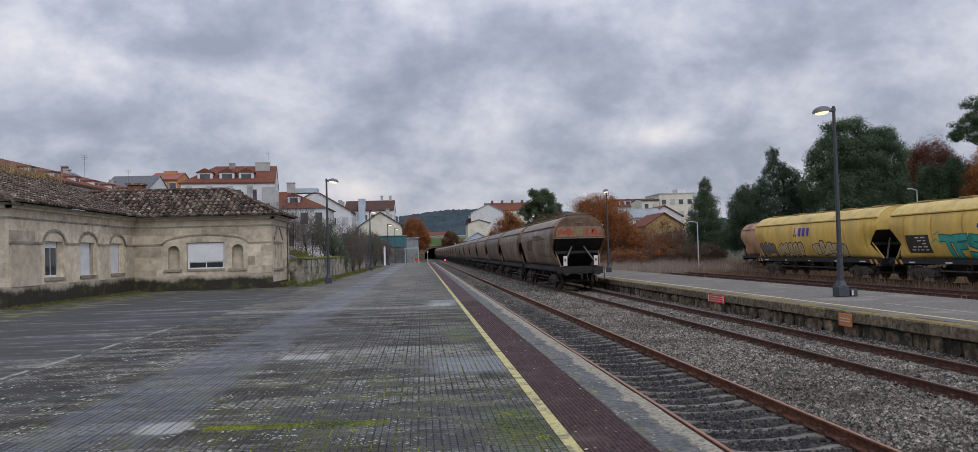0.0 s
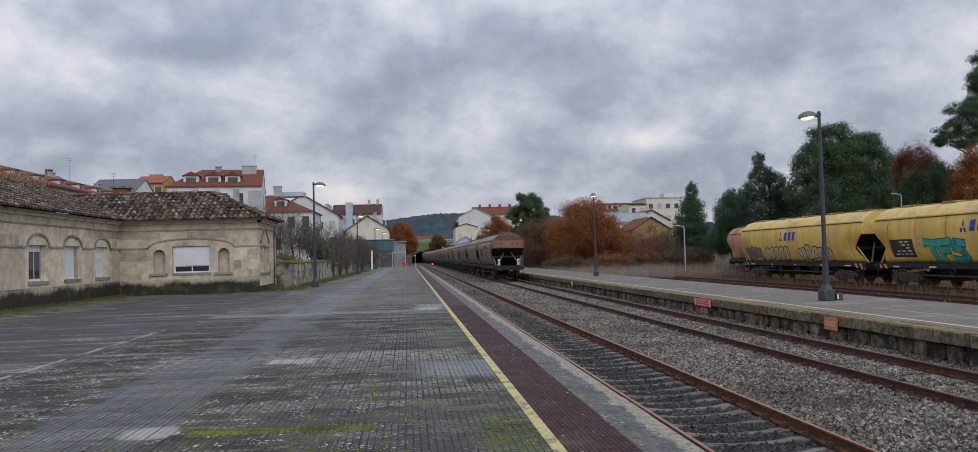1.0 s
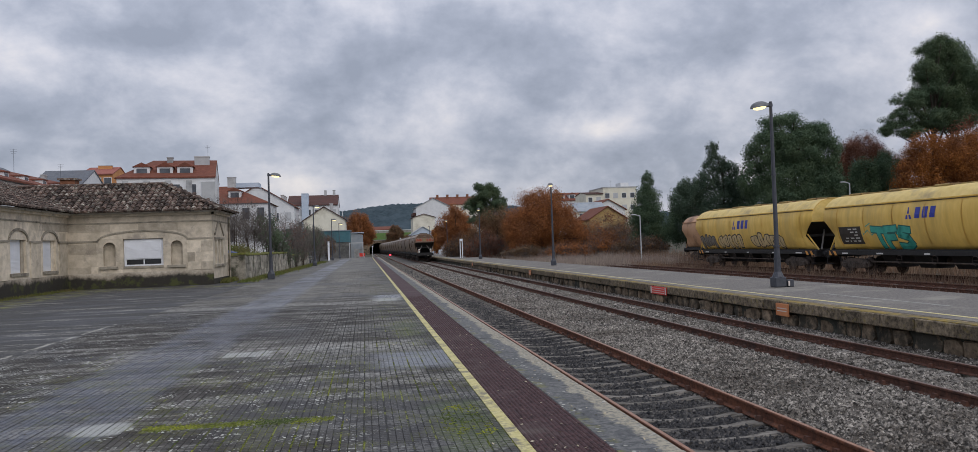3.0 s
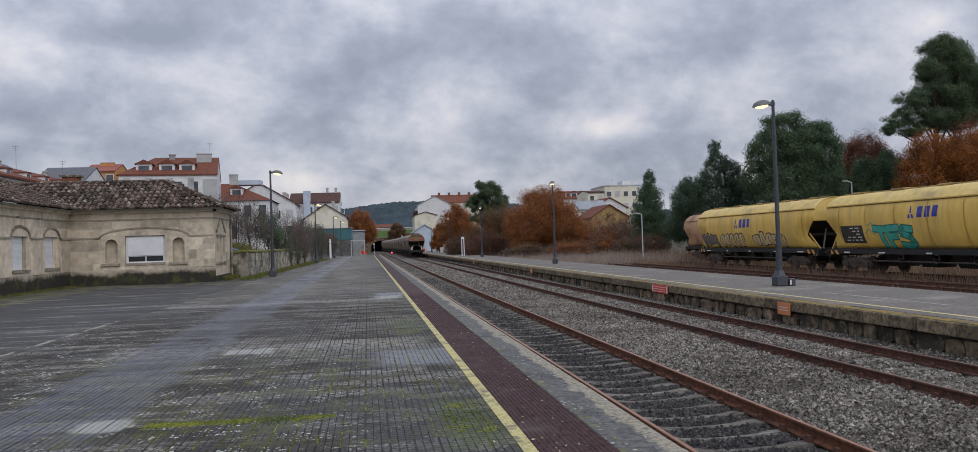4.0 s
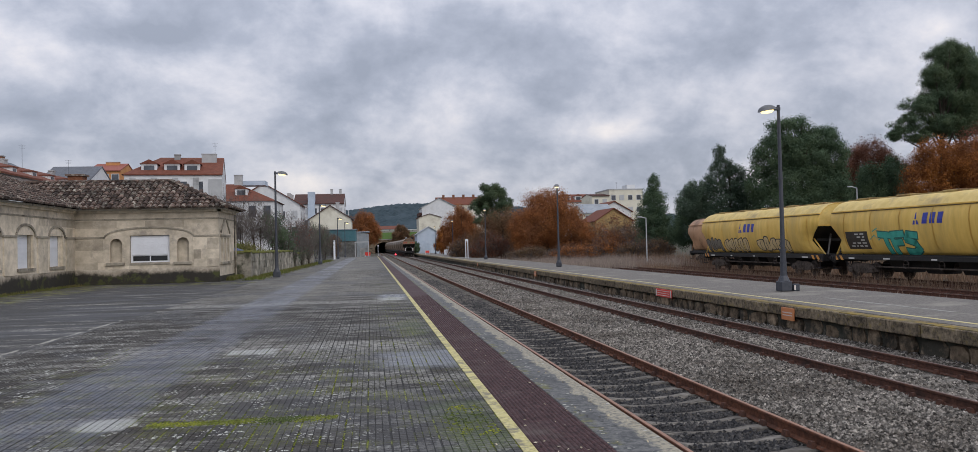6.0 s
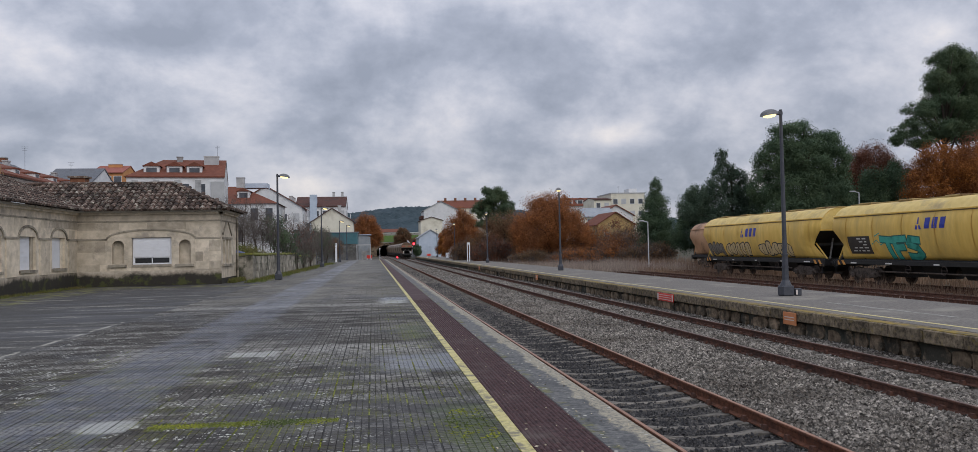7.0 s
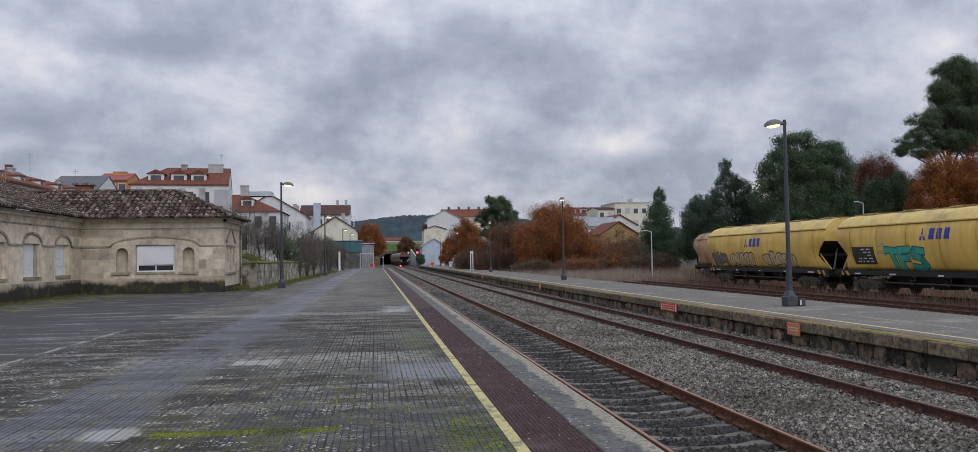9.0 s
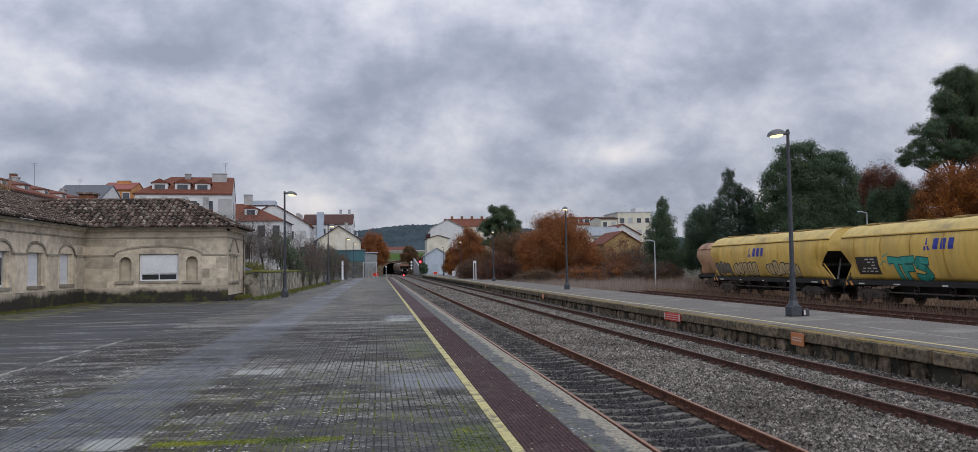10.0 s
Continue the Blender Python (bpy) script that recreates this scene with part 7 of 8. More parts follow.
def leaves(rng, blobs, n, size, clumps=40, spread=0.2, droop=0.0):
    """Leaf faces in clumps over the given ellipsoids (x, y, z, rx, ry, rz)."""
    vol = np.array([b[3] * b[4] * b[5] for b in blobs]) ** 0.75
    pick = rng.choice(len(blobs), size=n, p=vol / vol.sum())
    B = np.array(blobs, float)
    C = []
    for b in blobs:
        d = rng.normal(size=(clumps, 3))
        d /= np.linalg.norm(d, axis=1)[:, None]
        C.append(d * (rng.uniform(0.25, 1.0, (clumps, 1)) ** 0.5))
    C = np.array(C)
    k = rng.integers(0, clumps, n)
    g = rng.normal(0, 1, (n, 3))
    g /= np.linalg.norm(g, axis=1)[:, None] + 1e-6
    out = g.copy()
    g *= 1.35 * rng.uniform(0, 1, (n, 1)) ** 0.6
    P = C[pick, k] * 0.9 + g * spread * np.array([1.0, 1.0, 1.1])
    P = B[pick, :3] + P * B[pick, 3:]
    P[:, 2] -= droop * np.abs(rng.normal(0, 1, n))
    # most leaves face out of their clump
    face = out + C[pick, k] * 0.6 + rng.normal(0, 0.45, (n, 3))
    a = np.cross(face, rng.normal(size=(n, 3))); a /= np.linalg.norm(a, axis=1)[:, None]
    b = np.cross(a, face); b /= np.linalg.norm(b, axis=1)[:, None]
    s = size * rng.uniform(0.55, 1.4, n)[:, None]
    a, b = a * s, b * s * 0.58
    V = np.stack([P - a, P + a * 0.8 + b, P + a * 0.8 - b], 1).reshape(-1, 3)
    return V, np.arange(3 * n), B[:, None, :3] + C * B[:, None, 3:]


def build_tree(label, x, y, top, blobs, mat, n, size, trunk=0.22, z0=-0.98, seed=1, limbs=9, clumps=40, spread=0.27, name="tree", lean=0.0, tall=1.18, group="trees beyond the tracks"):
    """blobs are given from the trunk's foot; the crown is many leaf faces, the limbs run into it."""
    rng = np.random.default_rng(seed)
    blobs = [(a, b, c, d * 1.05, e, f * tall) for a, b, c, d, e, f in blobs]
    t = thing(name, label, "tree", pose(x, y, z0), group=group)
    V, L, C = leaves(rng, blobs, int(n * 6.2), size * 0.52, int(clumps * 1.7), spread * 0.95)
    quick_mesh("crown", V, L, 3, mat, t)
    bm = bmesh.new()
    pts = [Vector((lean * f * f + 0.15 * math.sin(3 * f + seed), 0.1 * math.cos(4 * f + seed), top * f)) for f in np.linspace(0, 0.85, 7)]
    for i, (p, q) in enumerate(zip(pts[:-1], pts[1:])):
        rod(bm, p, q, trunk * (1 - 0.12 * i), trunk * (1 - 0.12 * (i + 1)), 8)
    tr = part("trunk", bm, M["bark"], t)
    C = C.reshape(-1, 3)
    for i in range(limbs):
        c = Vector(C[int(rng.integers(len(C)))])
        f = min(0.8, max(0.22, c.z / top * 0.7))
        s = pts[0].lerp(pts[-1], f / 0.85 if f < 0.85 else 1)
        m = s.lerp(c, 0.5) + Vector((0, 0, 0.08 * (c - s).length))
        bm = rod(bmesh.new(), s, m, trunk * 0.38, trunk * 0.24, 6)
        rod(bm, m, c, trunk * 0.24, trunk * 0.08, 6)
        part("limb", bm, M["bark"], tr)
    return t


def twig_cloud(rng, n, blobs, length, width):
    B = np.array(blobs, float)
    pick = rng.choice(len(blobs), size=n)
    d = rng.normal(size=(n, 3)); d /= np.linalg.norm(d, axis=1)[:, None]
    P = B[pick, :3] + d * B[pick, 3:] * rng.uniform(0, 1, (n, 1)) ** 0.5
    foot = B[pick, :3] - np.stack([0 * P[:, 0], 0 * P[:, 0], B[pick, 5]], 1)
    g = P - foot
    g /= np.linalg.norm(g, axis=1)[:, None] + 1e-6
    g += rng.normal(0, 0.45, (n, 3))
    g /= np.linalg.norm(g, axis=1)[:, None]
    l = length * rng.uniform(0.5, 1.3, (n, 1))
    s = np.cross(g, rng.normal(size=(n, 3)))
    s = s / np.linalg.norm(s, axis=1)[:, None] * width
    return np.stack([P - g * l / 2 - s, P - g * l / 2 + s, P + g * l / 2], 1).reshape(-1, 3), np.arange(3 * n)


def build_shrub(label, x, y, blobs, n, length, width, mat="twig", seed=1, z0=-0.98, leafy=0, leafmat_name="leaf_brown", leaf=0.12, name="shrub", group="bare shrubs"):
    rng = np.random.default_rng(seed)
    t = thing(name, label, "shrub", pose(x, y, z0), group=group)
    V, L = twig_cloud(rng, n, blobs, length, width)
    quick_mesh("twig_mass", V, L, 3, M[mat], t, kind="stuff")
    bm = bmesh.new()
    for b in blobs:
        for i in range(4):
            a = rng.uniform(0, 6.28)
            rod(bm, (b[0] + 0.2 * math.cos(a), b[1] + 0.2 * math.sin(a), 0), (b[0] + b[3] * 0.6 * math.cos(a), b[1] + b[4] * 0.6 * math.sin(a), b[2] + b[5] * 0.5), 0.05, 0.015, 5)
    part("woody_base", bm, M["bark"], t, kind="stuff")
    if leafy:
        V, L, C = leaves(rng, blobs, int(leafy * 2), leaf * 0.85, 40, 0.27)
        quick_mesh("foliage", V, L, 3, M[leafmat_name], t)
    return t


def build_plants():
    # ---- beyond the tracks ----
    build_tree("broad oak with rust-orange autumn leaves", 24.0, 110, 9.5,
               [(0, 0, 5.6, 4.6, 4, 3.6), (-2.6, 0, 4.6, 3.0, 3, 2.8), (2.8, 0, 4.4, 3.2, 3, 2.8), (0.4, 0, 8.0, 2.8, 2.5, 1.9), (4.0, -1, 3.0, 2.4, 2, 2.0), (-3.6, -1, 3.2, 2.0, 2, 2.0)], M["leaf_orange"], 15000, 0.17, 0.35, seed=3, limbs=14, clumps=46)
    build_tree("pine with a flat dark green crown", 19.2, 130, 12,
               [(0, 0, 10.4, 2.6, 2.4, 1.7), (-1.8, 0, 8.6, 1.9, 1.8, 1.2), (1.9, 0, 8.8, 1.9, 1.8, 1.3), (0, 0, 6.6, 2.8, 2, 1.3)], M["leaf_pine"], 6500, 0.2, 0.26, seed=5, limbs=9, clumps=18, spread=0.25)
    build_tree("oak with brown-orange autumn leaves", 16.4, 150, 10,
               [(0, 0, 6.4, 2.9, 3, 3.0), (-1.3, 0, 4.0, 2.3, 2, 2.6), (1.6, 0, 4.2, 2.4, 2, 2.6)], M["leaf_orange"], 6500, 0.2, 0.25, seed=6, clumps=34)
    build_tree("half-bare tree with dull brown leaves", 19.6, 122, 8,
               [(0, 0, 4.8, 3.4, 2.5, 3.0), (-2.2, 0, 3.2, 2.6, 2, 2.6), (2.4, 0, 3.4, 2.6, 2, 2.6)], M["leaf_brown"], 6500, 0.17, 0.22, seed=7, clumps=40)
    build_tree("dark green conical conifer with dense foliage", 37.4, 105, 11.6,
               [(0, 0, 9.9, 0.9, 0.9, 1.5), (0, 0, 7.6, 1.9, 1.8, 1.9), (-0.2, 0, 5.2, 2.5, 2.2, 2.0), (0.3, 0, 2.8, 2.9, 2.5, 2.0)], M["leaf_dark"], 7500, 0.17, 0.22, seed=8, clumps=46)
    build_tree("dark evergreen with a ragged crown", 39.0, 96, 9.6,
               [(0, 0, 6.8, 2.0, 2, 2.4), (-1.2, 0, 4.0, 1.8, 2, 2.2), (1.4, 0, 4.2, 2.0, 2, 2.4)], M["leaf_dark"], 6000, 0.17, 0.22, seed=9, clumps=36)
    build_tree("tall eucalyptus with grey-green foliage", 41.4, 90, 13.2,
               [(-1.3, 0, 12.4, 0.8, 0.9, 1.3), (-1.0, 0, 10.8, 1.5, 1.4, 1.3), (0.4, 0, 10.1, 1.4, 1.4, 1.3), (-2.0, 0, 9.1, 1.7, 1.6, 1.5), (0.9, 0, 8.5, 1.8, 1.8, 1.7), (-4.1, 0, 8.0, 1.6, 1.6, 1.4),
                (-5.1, 0, 6.6, 1.7, 1.6, 1.5), (-1.2, 0, 6.7, 3.2, 2.4, 2.2), (1.9, 0, 6.0, 2.0, 2.0, 2.2), (-0.6, 0, 4.2, 4.6, 2.6, 2.4)], M["leaf_euc"], 11000, 0.17, 0.25, seed=10, clumps=30, tall=1.0)
    build_tree("very large dark evergreen with a domed crown", 47.2, 85, 15.6,
               [(-1.0, 0, 14.0, 2.9, 2.8, 2.0), (3.0, 0, 13.3, 2.3, 2.4, 1.6), (-3.3, 0, 11.7, 2.2, 2.4, 2.2), (0.7, 0, 11.4, 3.6, 3.2, 2.6), (4.0, 0, 10.9, 1.8, 2.2, 2.2), (-4.4, 0, 8.6, 1.9, 2.2, 2.4),
                (-0.3, 0, 8.3, 4.2, 3.4, 3.0), (3.7, 0, 8.2, 2.2, 2.6, 2.6), (-0.6, 0, 5.3, 5.2, 3.4, 3.0)], M["leaf_dark"], 22000, 0.19, 0.4, seed=11, limbs=14, clumps=40, spread=0.26, tall=1.0)
    build_tree("bare-branched tree with maroon leaves", 61.4, 94, 14.6,
               [(0, 0, 10.8, 3.4, 3, 3.2), (-3.0, 0, 8.8, 2.8, 2.4, 2.8), (3.2, 0, 9.2, 3.0, 2.4, 2.8), (0, 0, 5.6, 4.6, 3, 3.4)], M["leaf_maroon"], 15000, 0.18, 0.28, seed=12, limbs=14, clumps=48)
    build_tree("dark green bushy evergreen tree", 57.8, 88, 10.5,
               [(0, 0, 8.6, 2.2, 2, 2.2), (2.4, 0, 9.4, 1.9, 2, 2.0), (-1.6, 0, 5.8, 2.8, 2, 2.6), (3.6, 0, 6.0, 2.6, 2, 2.6)], M["leaf_dark"], 8000, 0.18, 0.25, seed=13, clumps=34)
    build_tree("tree with glowing orange autumn leaves", 51.6, 68, 11.6,
               [(-0.6, 0, 9.2, 2.2, 2.4, 2.2), (-1.9, 0, 7.0, 2.1, 2.2, 2.2), (1.8, 0, 8.6, 2.6, 2.4, 2.4), (4.2, 0, 9.0, 2.4, 2.4, 2.6), (0.5, 0, 5.4, 3.6, 2.5, 2.6), (3.8, 0, 6.0, 3.0, 2.5, 2.6)], M["leaf_gold"], 13000, 0.15, 0.26, seed=14, limbs=12, clumps=44, tall=1.0)
    build_tree("brown-leaved oak behind the parked wagons", 57.5, 70, 12.8,
               [(0, 0, 9.4, 3.0, 2.4, 3.0), (-2.0, 0, 6.0, 2.8, 2.4, 3.0), (2.4, 0, 6.6, 3.0, 2.4, 3.0)], M["leaf_maroon"], 9000, 0.16, 0.28, seed=15, limbs=12, clumps=44)
    build_tree("tall pine with rounded dark crown and bare lower trunk", 62.6, 82, 22.5,
               [(0.7, 0, 22.3, 2.2, 2.2, 1.6), (2.7, 0, 20.2, 2.5, 2.4, 2.2), (-0.9, 0, 19.7, 1.8, 2.0, 1.5), (1.0, 0, 17.3, 2.6, 2.4, 1.9), (-3.1, 0, 16.4, 1.9, 2.0, 1.4), (-0.9, 0, 14.6, 2.3, 2.2, 1.3),
                (-4.7, 0, 14.5, 1.7, 1.8, 1.1), (-5.7, 0, 13.5, 1.1, 1.4, 0.7), (-3.1, 0, 13.2, 1.5, 1.6, 0.8), (2.6, 0, 14.6, 2.6, 2.2, 1.9), (5.5, 0, 18.0, 3.2, 2.6, 3.4)], M["leaf_pine"], 18000, 0.17, 0.34, seed=16, limbs=18, clumps=22, spread=0.3, tall=1.0)
    build_tree("second pine beside the tall one", 67.8, 86, 23,
               [(0, 0, 21.4, 3.2, 2.6, 2.2), (-2.0, 0, 18.6, 3.0, 2.6, 1.8), (2.0, 0, 18.0, 3.0, 2.6, 1.8), (0, 0, 15.6, 3.2, 2.6, 1.5)], M["leaf_pine"], 9000, 0.2, 0.3, seed=17, limbs=12, clumps=20, spread=0.27, tall=1.35)
    k = 0
    for x, y, w, h in ((28.5, 112, 3.4, 4.2), (32.0, 108, 3.2, 4.4), (35.0, 100, 2.6, 3.2), (14.8, 128, 2.2, 4.6), (30.5, 104, 2.4, 3.0), (41.5, 84, 3.0, 3.8), (45.0, 78, 3.0, 3.6), (49.5, 78, 3.0, 4.2), (54, 66, 3.0, 5.0), (60, 64, 3.4, 5.5), (24.5, 100, 2.6, 2.6), (20.5, 105, 2.4, 2.4), (36.0, 119, 3.2, 7.2), (40.2, 117, 3.0, 7.4), (33.0, 98, 2.6, 3.0), (37.6, 114, 3.4, 6.6), (33.0, 115, 3.0, 6.0), (30.0, 116, 2.6, 5.0), (17.0, 116, 2.6, 4.6)):
        k += 1
        build_shrub("brown winter thicket of bare twigs and dead leaves", x, y, [(0, 0, h * 0.5, w, 1.4, h * 0.5), (w * 0.7, 0.5, h * 0.4, w * 0.7, 1.2, h * 0.4), (-w * 0.7, -0.4, h * 0.38, w * 0.7, 1.2, h * 0.38)],
                    2600, 0.9, 0.016, "twig", seed=30 + k, leafy=2600, leafmat_name=("leaf_brown", "leaf_maroon", "leaf_orange")[k % 3] if k % 4 else "leaf_brown", leaf=0.11, group="thickets beyond the tracks")
    rng = np.random.default_rng(50)
    V, L = blades(rng, 26000, lambda n: np.stack([rng.uniform(16.4, 30, n), rng.uniform(70, 118, n), np.full(n, -0.98)], 1), 0.3, 1.2, 0.016)
    thin = np.array([noise.noise(Vector((v[0] * 0.35, v[1] * 0.22, 2))) for v in V[::3]]).repeat(3)
    V[2::3, 2] += 0.9 * thin[2::3]
    V[::3, 2], V[1::3, 2] = -1.0, -1.0
    quick_mesh("tall_dry_grass", V, L, 3, M["reed"], None, "tall pale dry grass beyond the island platform", "stuff")
    V, L = blades(rng, 6000, lambda n: np.stack([rng.normal(24.75, 0.45, n), rng.uniform(14, 75, n), np.full(n, -0.92)], 1), 0.15, 0.85, 0.011)
    quick_mesh("siding_weeds", V, L, 3, M["weed_brown"], None, "brown dead weeds between the sidings", "stuff")
    V, L = blades(rng, 6000, lambda n: np.stack([rng.uniform(16.1, 21.2, n), rng.uniform(16, 90, n), np.full(n, -0.92)], 1), 0.06, 0.38, 0.014)
    quick_mesh("verge_weeds", V, L, 3, M["reed"], None, "sparse dry weeds at the island platform's back", "stuff")
    V, L = blades(rng, 7000, lambda n: np.stack([rng.uniform(27.9, 36, n), rng.uniform(24, 100, n), np.full(n, -0.98)], 1), 0.4, 1.5, 0.03)
    quick_mesh("wagon_weeds", V, L, 3, M["weed_brown"], None, "brown undergrowth behind the parked wagons", "stuff")
    # ---- beside the station ----
    build_shrub("large bare shrub of thin grey twigs", -10.0, 66, [(0, 0, 4.2, 2.4, 1.6, 2.2), (1.4, 0.6, 3.4, 1.6, 1.4, 1.8), (-1.5, 0, 3.4, 1.6, 1.4, 2.0)], 4200, 0.75, 0.012, seed=61, z0=0)
    build_shrub("dark evergreen bush behind the boundary wall", -7.9, 70, [(0, 0, 3.4, 1.3, 1.2, 1.7), (0.7, 0, 2.4, 1.3, 1.2, 1.3)], 900, 0.6, 0.012, seed=62, z0=0, leafy=1700, leafmat_name="leaf_dark", leaf=0.09, group="bushes by the wall")
    build_shrub("bare reddish-brown shrub behind the wall", -7.6, 78, [(0, 0, 2.8, 1.6, 1.6, 2.4), (1.0, 4, 2.6, 1.4, 2, 2.2), (0.8, 9, 2.4, 1.4, 2, 2.0)], 4600, 0.7, 0.013, seed=63, z0=0, leafy=500, leafmat_name="leaf_maroon", leaf=0.08)
    build_shrub("bare grey-brown shrub behind the fence", -7.2, 96, [(0, 0, 2.8, 1.6, 2, 2.4), (0.8, 6, 2.6, 1.4, 2, 2.2), (1.0, 14, 2.6, 1.4, 3, 2.2)], 4200, 0.8, 0.016, seed=64, z0=0, leafy=900, leafmat_name="leaf_dark", leaf=0.1)
    build_shrub("bare shrub near the sheds", -6.8, 120, [(0, 0, 2.6, 1.4, 3, 2.2), (1.2, 10, 2.2, 1.2, 3, 1.8)], 3000, 0.9, 0.02, seed=65, z0=0, leafy=800, leafmat_name="leaf_brown", leaf=0.12)
    build_shrub("low green hedge behind the wall", -9.2, 60, [(0, 0, 1.5, 1.8, 3, 0.7), (-0.8, 3, 1.6, 1.6, 3, 0.7)], 300, 0.3, 0.01, seed=66, z0=0, leafy=4200, leafmat_name="grass_blade", leaf=0.07, group="bushes by the wall")
    build_shrub("dark ivy and brambles hanging over the boundary wall", -6.75, 74, [(0, 0, 1.3, 0.35, 2.2, 0.8), (0.12, 6, 1.1, 0.35, 3.0, 0.9), (0.2, 13, 1.1, 0.4, 3.5, 1.0)], 2600, 0.5, 0.012, seed=68, z0=0, leafy=900, leafmat_name="leaf_dark", leaf=0.08, group="bushes by the wall")
    build_shrub("old bare pear tree with crooked limbs", -11.2, 62, [(0, 0, 3.9, 2.0, 1.6, 1.9), (-1.4, 0, 3.2, 1.4, 1.2, 1.6), (1.6, 0.5, 3.4, 1.6, 1.4, 1.6)], 4200, 0.6, 0.011, seed=67, z0=0)
    rng = np.random.default_rng(70)
    V, L = blades(rng, 7500, lambda n: np.stack([-6.9 + 0.016 * (rng.uniform(0, 1, n) * 0) + np.abs(rng.normal(0, 0.45, n)), rng.uniform(46, 112, n), np.full(n, -0.005)], 1), 0.04, 0.22, 0.02)
    V[:, 0] += 0.016 * (V[:, 1] - 50)
    quick_mesh("verge_grass", V, L, 3, M["grass_blade"], None, "green grass tufts along the foot of the wall", "stuff")
    V, L = blades(rng, 1800, lambda n: np.stack([rng.uniform(-8.2, -7.8, n), rng.uniform(46.5, 50.8, n), np.full(n, 0.0)], 1), 0.05, 0.3, 0.018)
    V[:, 0] += 0.35
    quick_mesh("corner_weeds", V, L, 3, M["grass_blade"], None, "green weeds at the building's corner", "stuff")
    V, L = blades(rng, 1600, lambda n: np.stack([-15.1 + np.abs(rng.normal(0, 0.25, n)), rng.uniform(31, 45, n), np.full(n, -0.004)], 1), 0.03, 0.14, 0.02)
    quick_mesh("wall_foot_grass", V, L, 3, M["grass_blade"], None, "thin grass along the station wall", "stuff")
    # ---- round the bridge ----
    build_tree("round tree with orange-brown autumn leaves", -2.0, 240, 13.4, [(0, 0, 8.6, 4.0, 3.5, 4.0), (-2.0, 0, 6.4, 3.0, 3, 3.0), (2.2, 0, 6.6, 3.0, 3, 3.0)], M["leaf_orange"], 8000, 0.26, 0.3, seed=81, clumps=44, group="trees round the bridge")
    build_tree("brown autumn thicket above the cutting", 12.6, 346, 5.5, [(0, 0, 3.4, 2.6, 2, 2.4), (1.6, 0, 1.4, 2.6, 2, 2.4), (-1.6, 0, 1.2, 2.2, 2, 2.4), (-2.4, 0, -1.4, 1.6, 2, 1.8)], M["leaf_brown"], 4500, 0.3, 0.2, z0=4.9, seed=82, group="trees round the bridge")
    build_tree("brown bush on the bank", 17.5, 330, 6, [(0, 0, 3.0, 3.0, 4, 2.6), (1.5, -8, 2.0, 2.6, 4, 2.0)], M["leaf_brown"], 4000, 0.3, 0.2, z0=0.5, seed=83, group="trees round the bridge")
    build_tree("small orange tree by the shed", 17.4, 200, 7.5, [(0, 0, 4.6, 1.8, 1.6, 2.6), (-0.6, 0, 2.6, 1.6, 1.4, 1.8)], M["leaf_gold"], 3500, 0.2, 0.16, seed=84, group="trees round the bridge")
    build_tree("dull brown tree by the platform's end", 20.5, 178, 10, [(0, 0, 6.4, 2.6, 2.4, 3.0), (-1.5, 0, 4.0, 2.4, 2, 2.6), (1.6, 0, 4.0, 2.4, 2, 2.6)], M["leaf_orange"], 5000, 0.2, 0.22, seed=85, group="trees round the bridge")
    build_tree("dark shrub beside the pale shed", 11.9, 222, 4.0, [(0, 0, 2.4, 1.2, 1.2, 1.4)], M["leaf_dark"], 1500, 0.2, 0.1, seed=86, group="trees round the bridge")


# ---- fallen leaves and litter on the main platform ----
def build_litter():
    rng = np.random.default_rng(90)
    n = 420
    P = np.stack([np.where(rng.random(n) < 0.7, rng.uniform(1.28, 2.3, n), rng.uniform(-5, 1.1, n)), 5.5 + 20 * rng.random(n) ** 1.7, np.full(n, 0.007)], 1)
    a = rng.uniform(0, 6.28, n)
    s = rng.uniform(0.008, 0.022, n)
    d = np.stack([np.cos(a) * s, np.sin(a) * s, rng.uniform(0, 0.006, n)], 1)
    e = np.stack([-np.sin(a) * s * 0.6, np.cos(a) * s * 0.6, rng.uniform(0, 0.006, n)], 1)
    V = np.stack([P - d, P + e, P + d, P - e], 1).reshape(-1, 3)
    quick_mesh("fallen_leaves", V, np.arange(4 * n), 4, M["litter"], None, "small pale fallen leaves scattered on the platform", "stuff")


M["litter"] = surf("litter", (0.30, 0.25, 0.16), (0.45, 0.40, 0.30), 5.0, 0.9, 0.0, island=0.4)


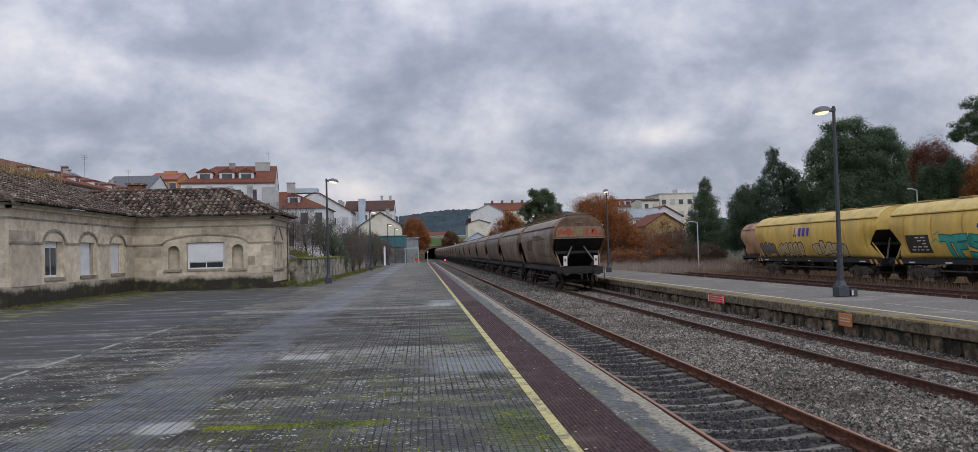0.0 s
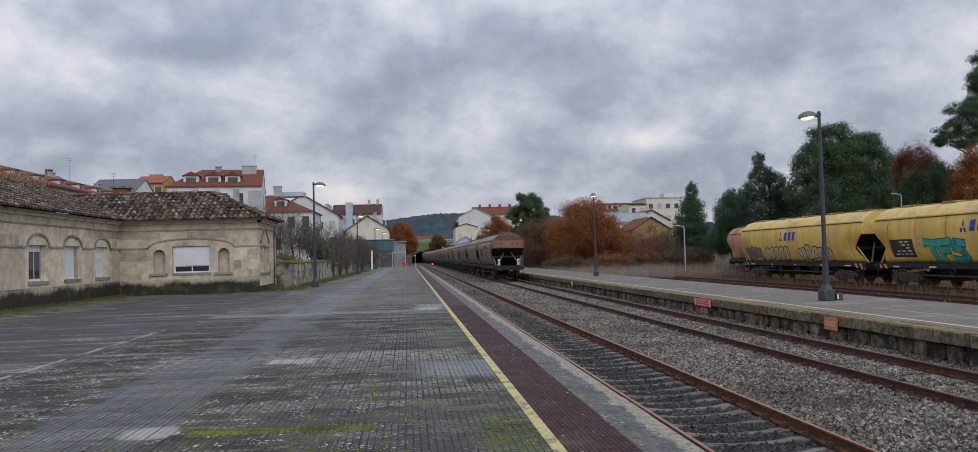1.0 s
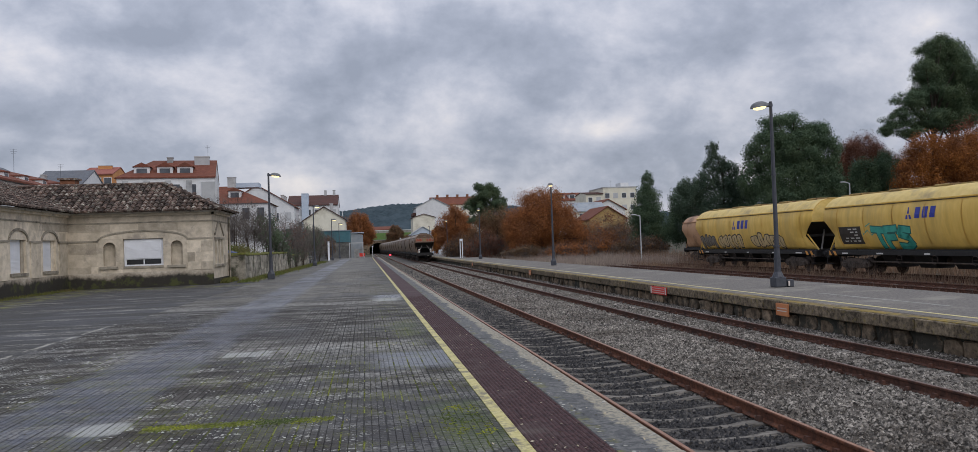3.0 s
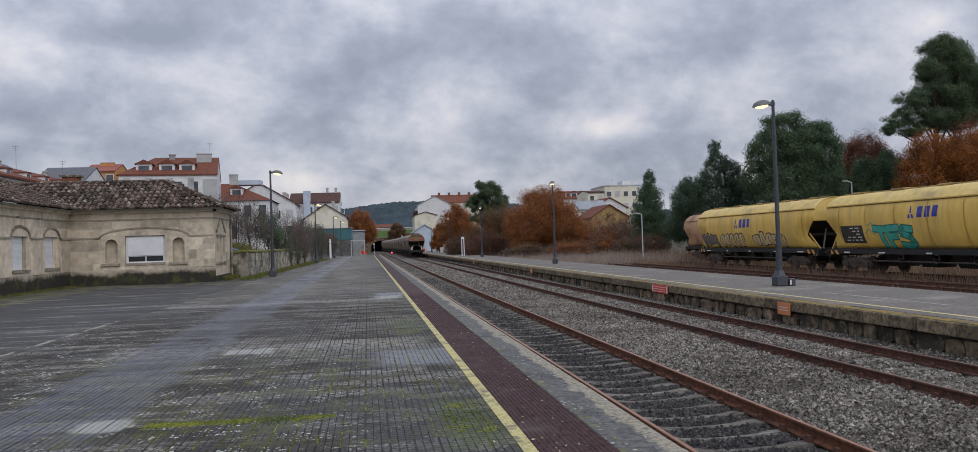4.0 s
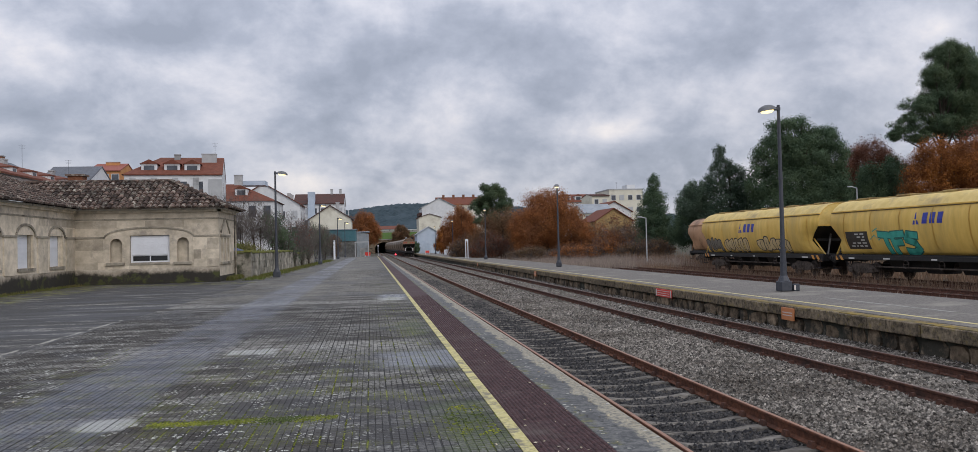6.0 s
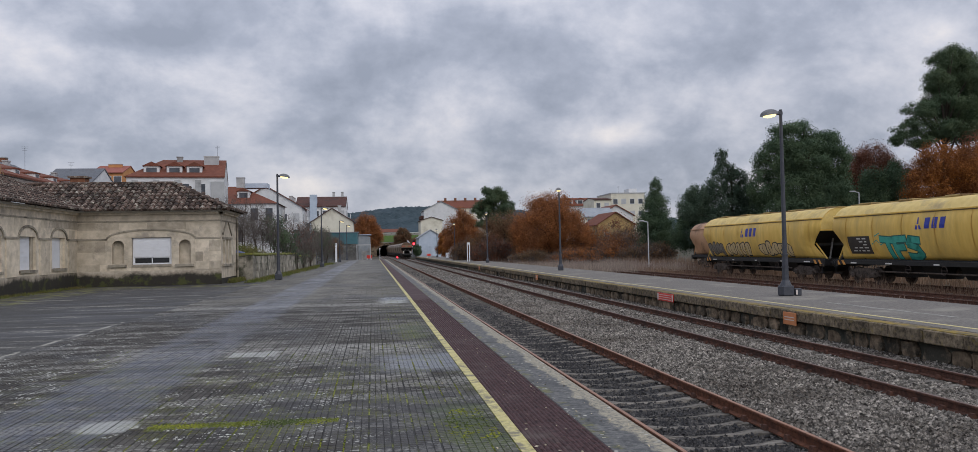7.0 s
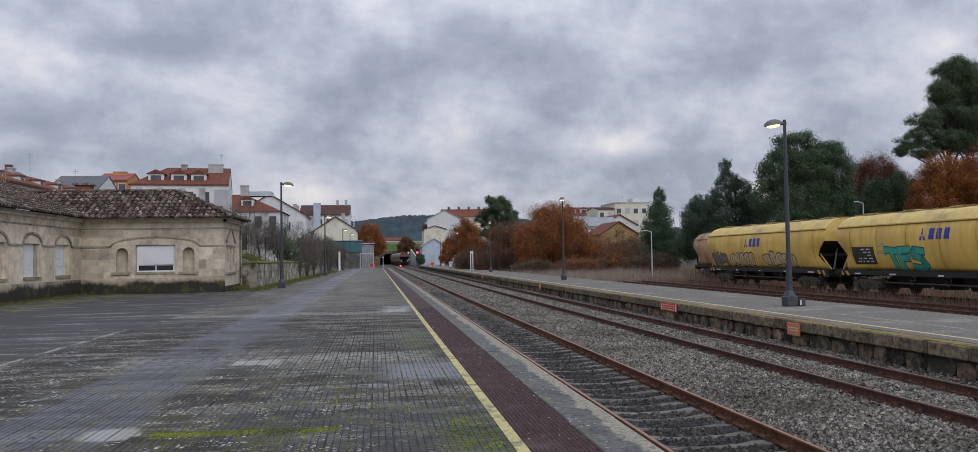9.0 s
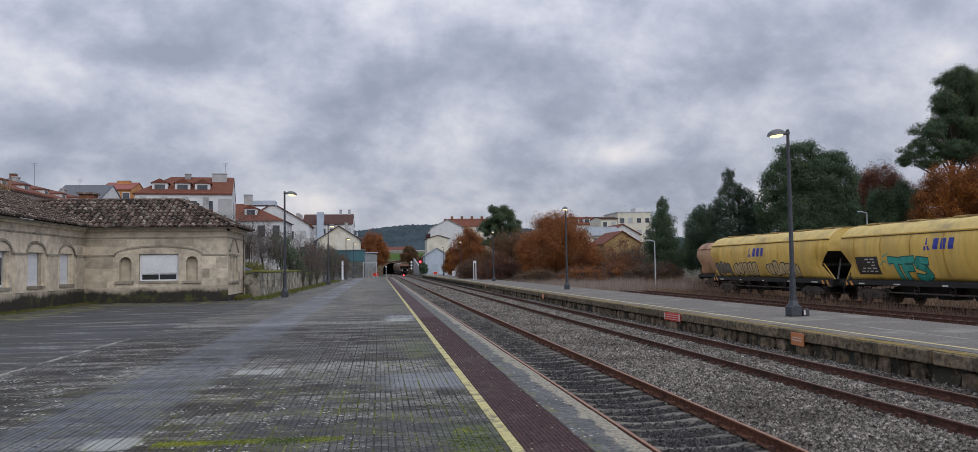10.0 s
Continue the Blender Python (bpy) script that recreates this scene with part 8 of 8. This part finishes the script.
def build_clutter():
    t = thing("covered_pile", "pile under a blue tarpaulin with an orange board behind the wall", "tarpaulin", pose(-8.9, 53.2, 0))
    part("crate", boxed(-0.9, 0.9, -0.5, 0.5, 0, 1.35, bevel=0.03), M["stone_dark"], t)
    bm = bmesh.new()
    bmesh.ops.create_uvsphere(bm, u_segments=14, v_segments=8, radius=1.0)
    bmesh.ops.transform(bm, matrix=Matrix.Translation((0.2, 0, 1.45)) @ Matrix.Diagonal((0.85, 0.55, 0.4, 1)), verts=bm.verts)
    for v in bm.verts:
        v.co += Vector((0, 0, 0.12 * noise.noise(v.co * 3)))
    part("tarpaulin", bm, M["tarp_blue"], t, "creased dark blue tarpaulin")
    part("board", boxed(-1.1, 0.2, -0.56, -0.52, 1.36, 1.62), M["sign_orange"], t)
    for x, y, h in ((27.6, 80, 4.9), (44.4, 70, 7.0)):
        l = thing("yard_lamp", "thin pale grey street lamp with a short arm", "lamp post", pose(x, y, -0.98), group="yard lamps")
        part("pole", rod(bmesh.new(), (0, 0, 0), (0, 0, h), 0.07, 0.05, 8), M["shutter_far"], l)
        part("arm", rod(bmesh.new(), (0, 0, h), (-0.5, 0, h + 0.12), 0.04, seg=6), M["shutter_far"], l)
        part("head", boxed(-0.9, -0.4, -0.1, 0.1, h + 0.08, h + 0.18, bevel=0.03), M["shutter_far"], l)


M["tarp_blue"] = surf("tarp_blue", (0.02, 0.035, 0.10), (0.035, 0.06, 0.15), 4.0, 0.5, 0.4)


# ---- put the place together ----
build_ground()
build_hill()
build_ballast()
build_track("main line track on worn sleepers beside the main platform", 4.25, -6, 420, near=(4, 90), curve=join)
build_track("second track on ballast beside the island platform", 8.98, -6, 420, near=(4, 90), curve=drift, dull=True)
build_track("rusty overgrown siding beyond the island platform", 22.6, -6, 250, rusty=True)
build_track("rusty siding under the parked yellow wagons", 26.7, -6, 250, rusty=True)
build_station()
TRAIN = build_train()
build_parked()
build_signs()
build_signals()
build_boundary()
build_houses()
build_portal()
for x, y, z, turn in ((-5.5, 49.7, 0, 180), (-5.2, 86.8, 0, 180), (-4.9, 126, 0, 180), (-4.5, 148, 0, 180),
                      (13.66, 25.87, P2_Z, 0), (14.1, 61, P2_Z, 72), (14.1, 101, P2_Z, 75), (14.1, 142, P2_Z, 75), (14.1, 181, P2_Z, 75)):
    build_lamp(x, y, z, 6.25, turn)
build_plants()
build_clutter()
build_litter()
build_platforms()
build_moss()


def motions():
    # the train leaves at 28 metres a second and slows a little
    rows = [(t, 45.3 + 28.0 * t - 0.48 * t * t) for t in range(11)]
    for i, w in enumerate(TRAIN):
        walk(w, [(t, pose(8.98 + drift(y + TRAIN_L * i), y + TRAIN_L * i, RAIL_Z, 0, 0, -math.degrees(math.atan2(drift(y + TRAIN_L * (i + 1)) - drift(y + TRAIN_L * i), TRAIN_L)))) for t, y in rows])


motions()
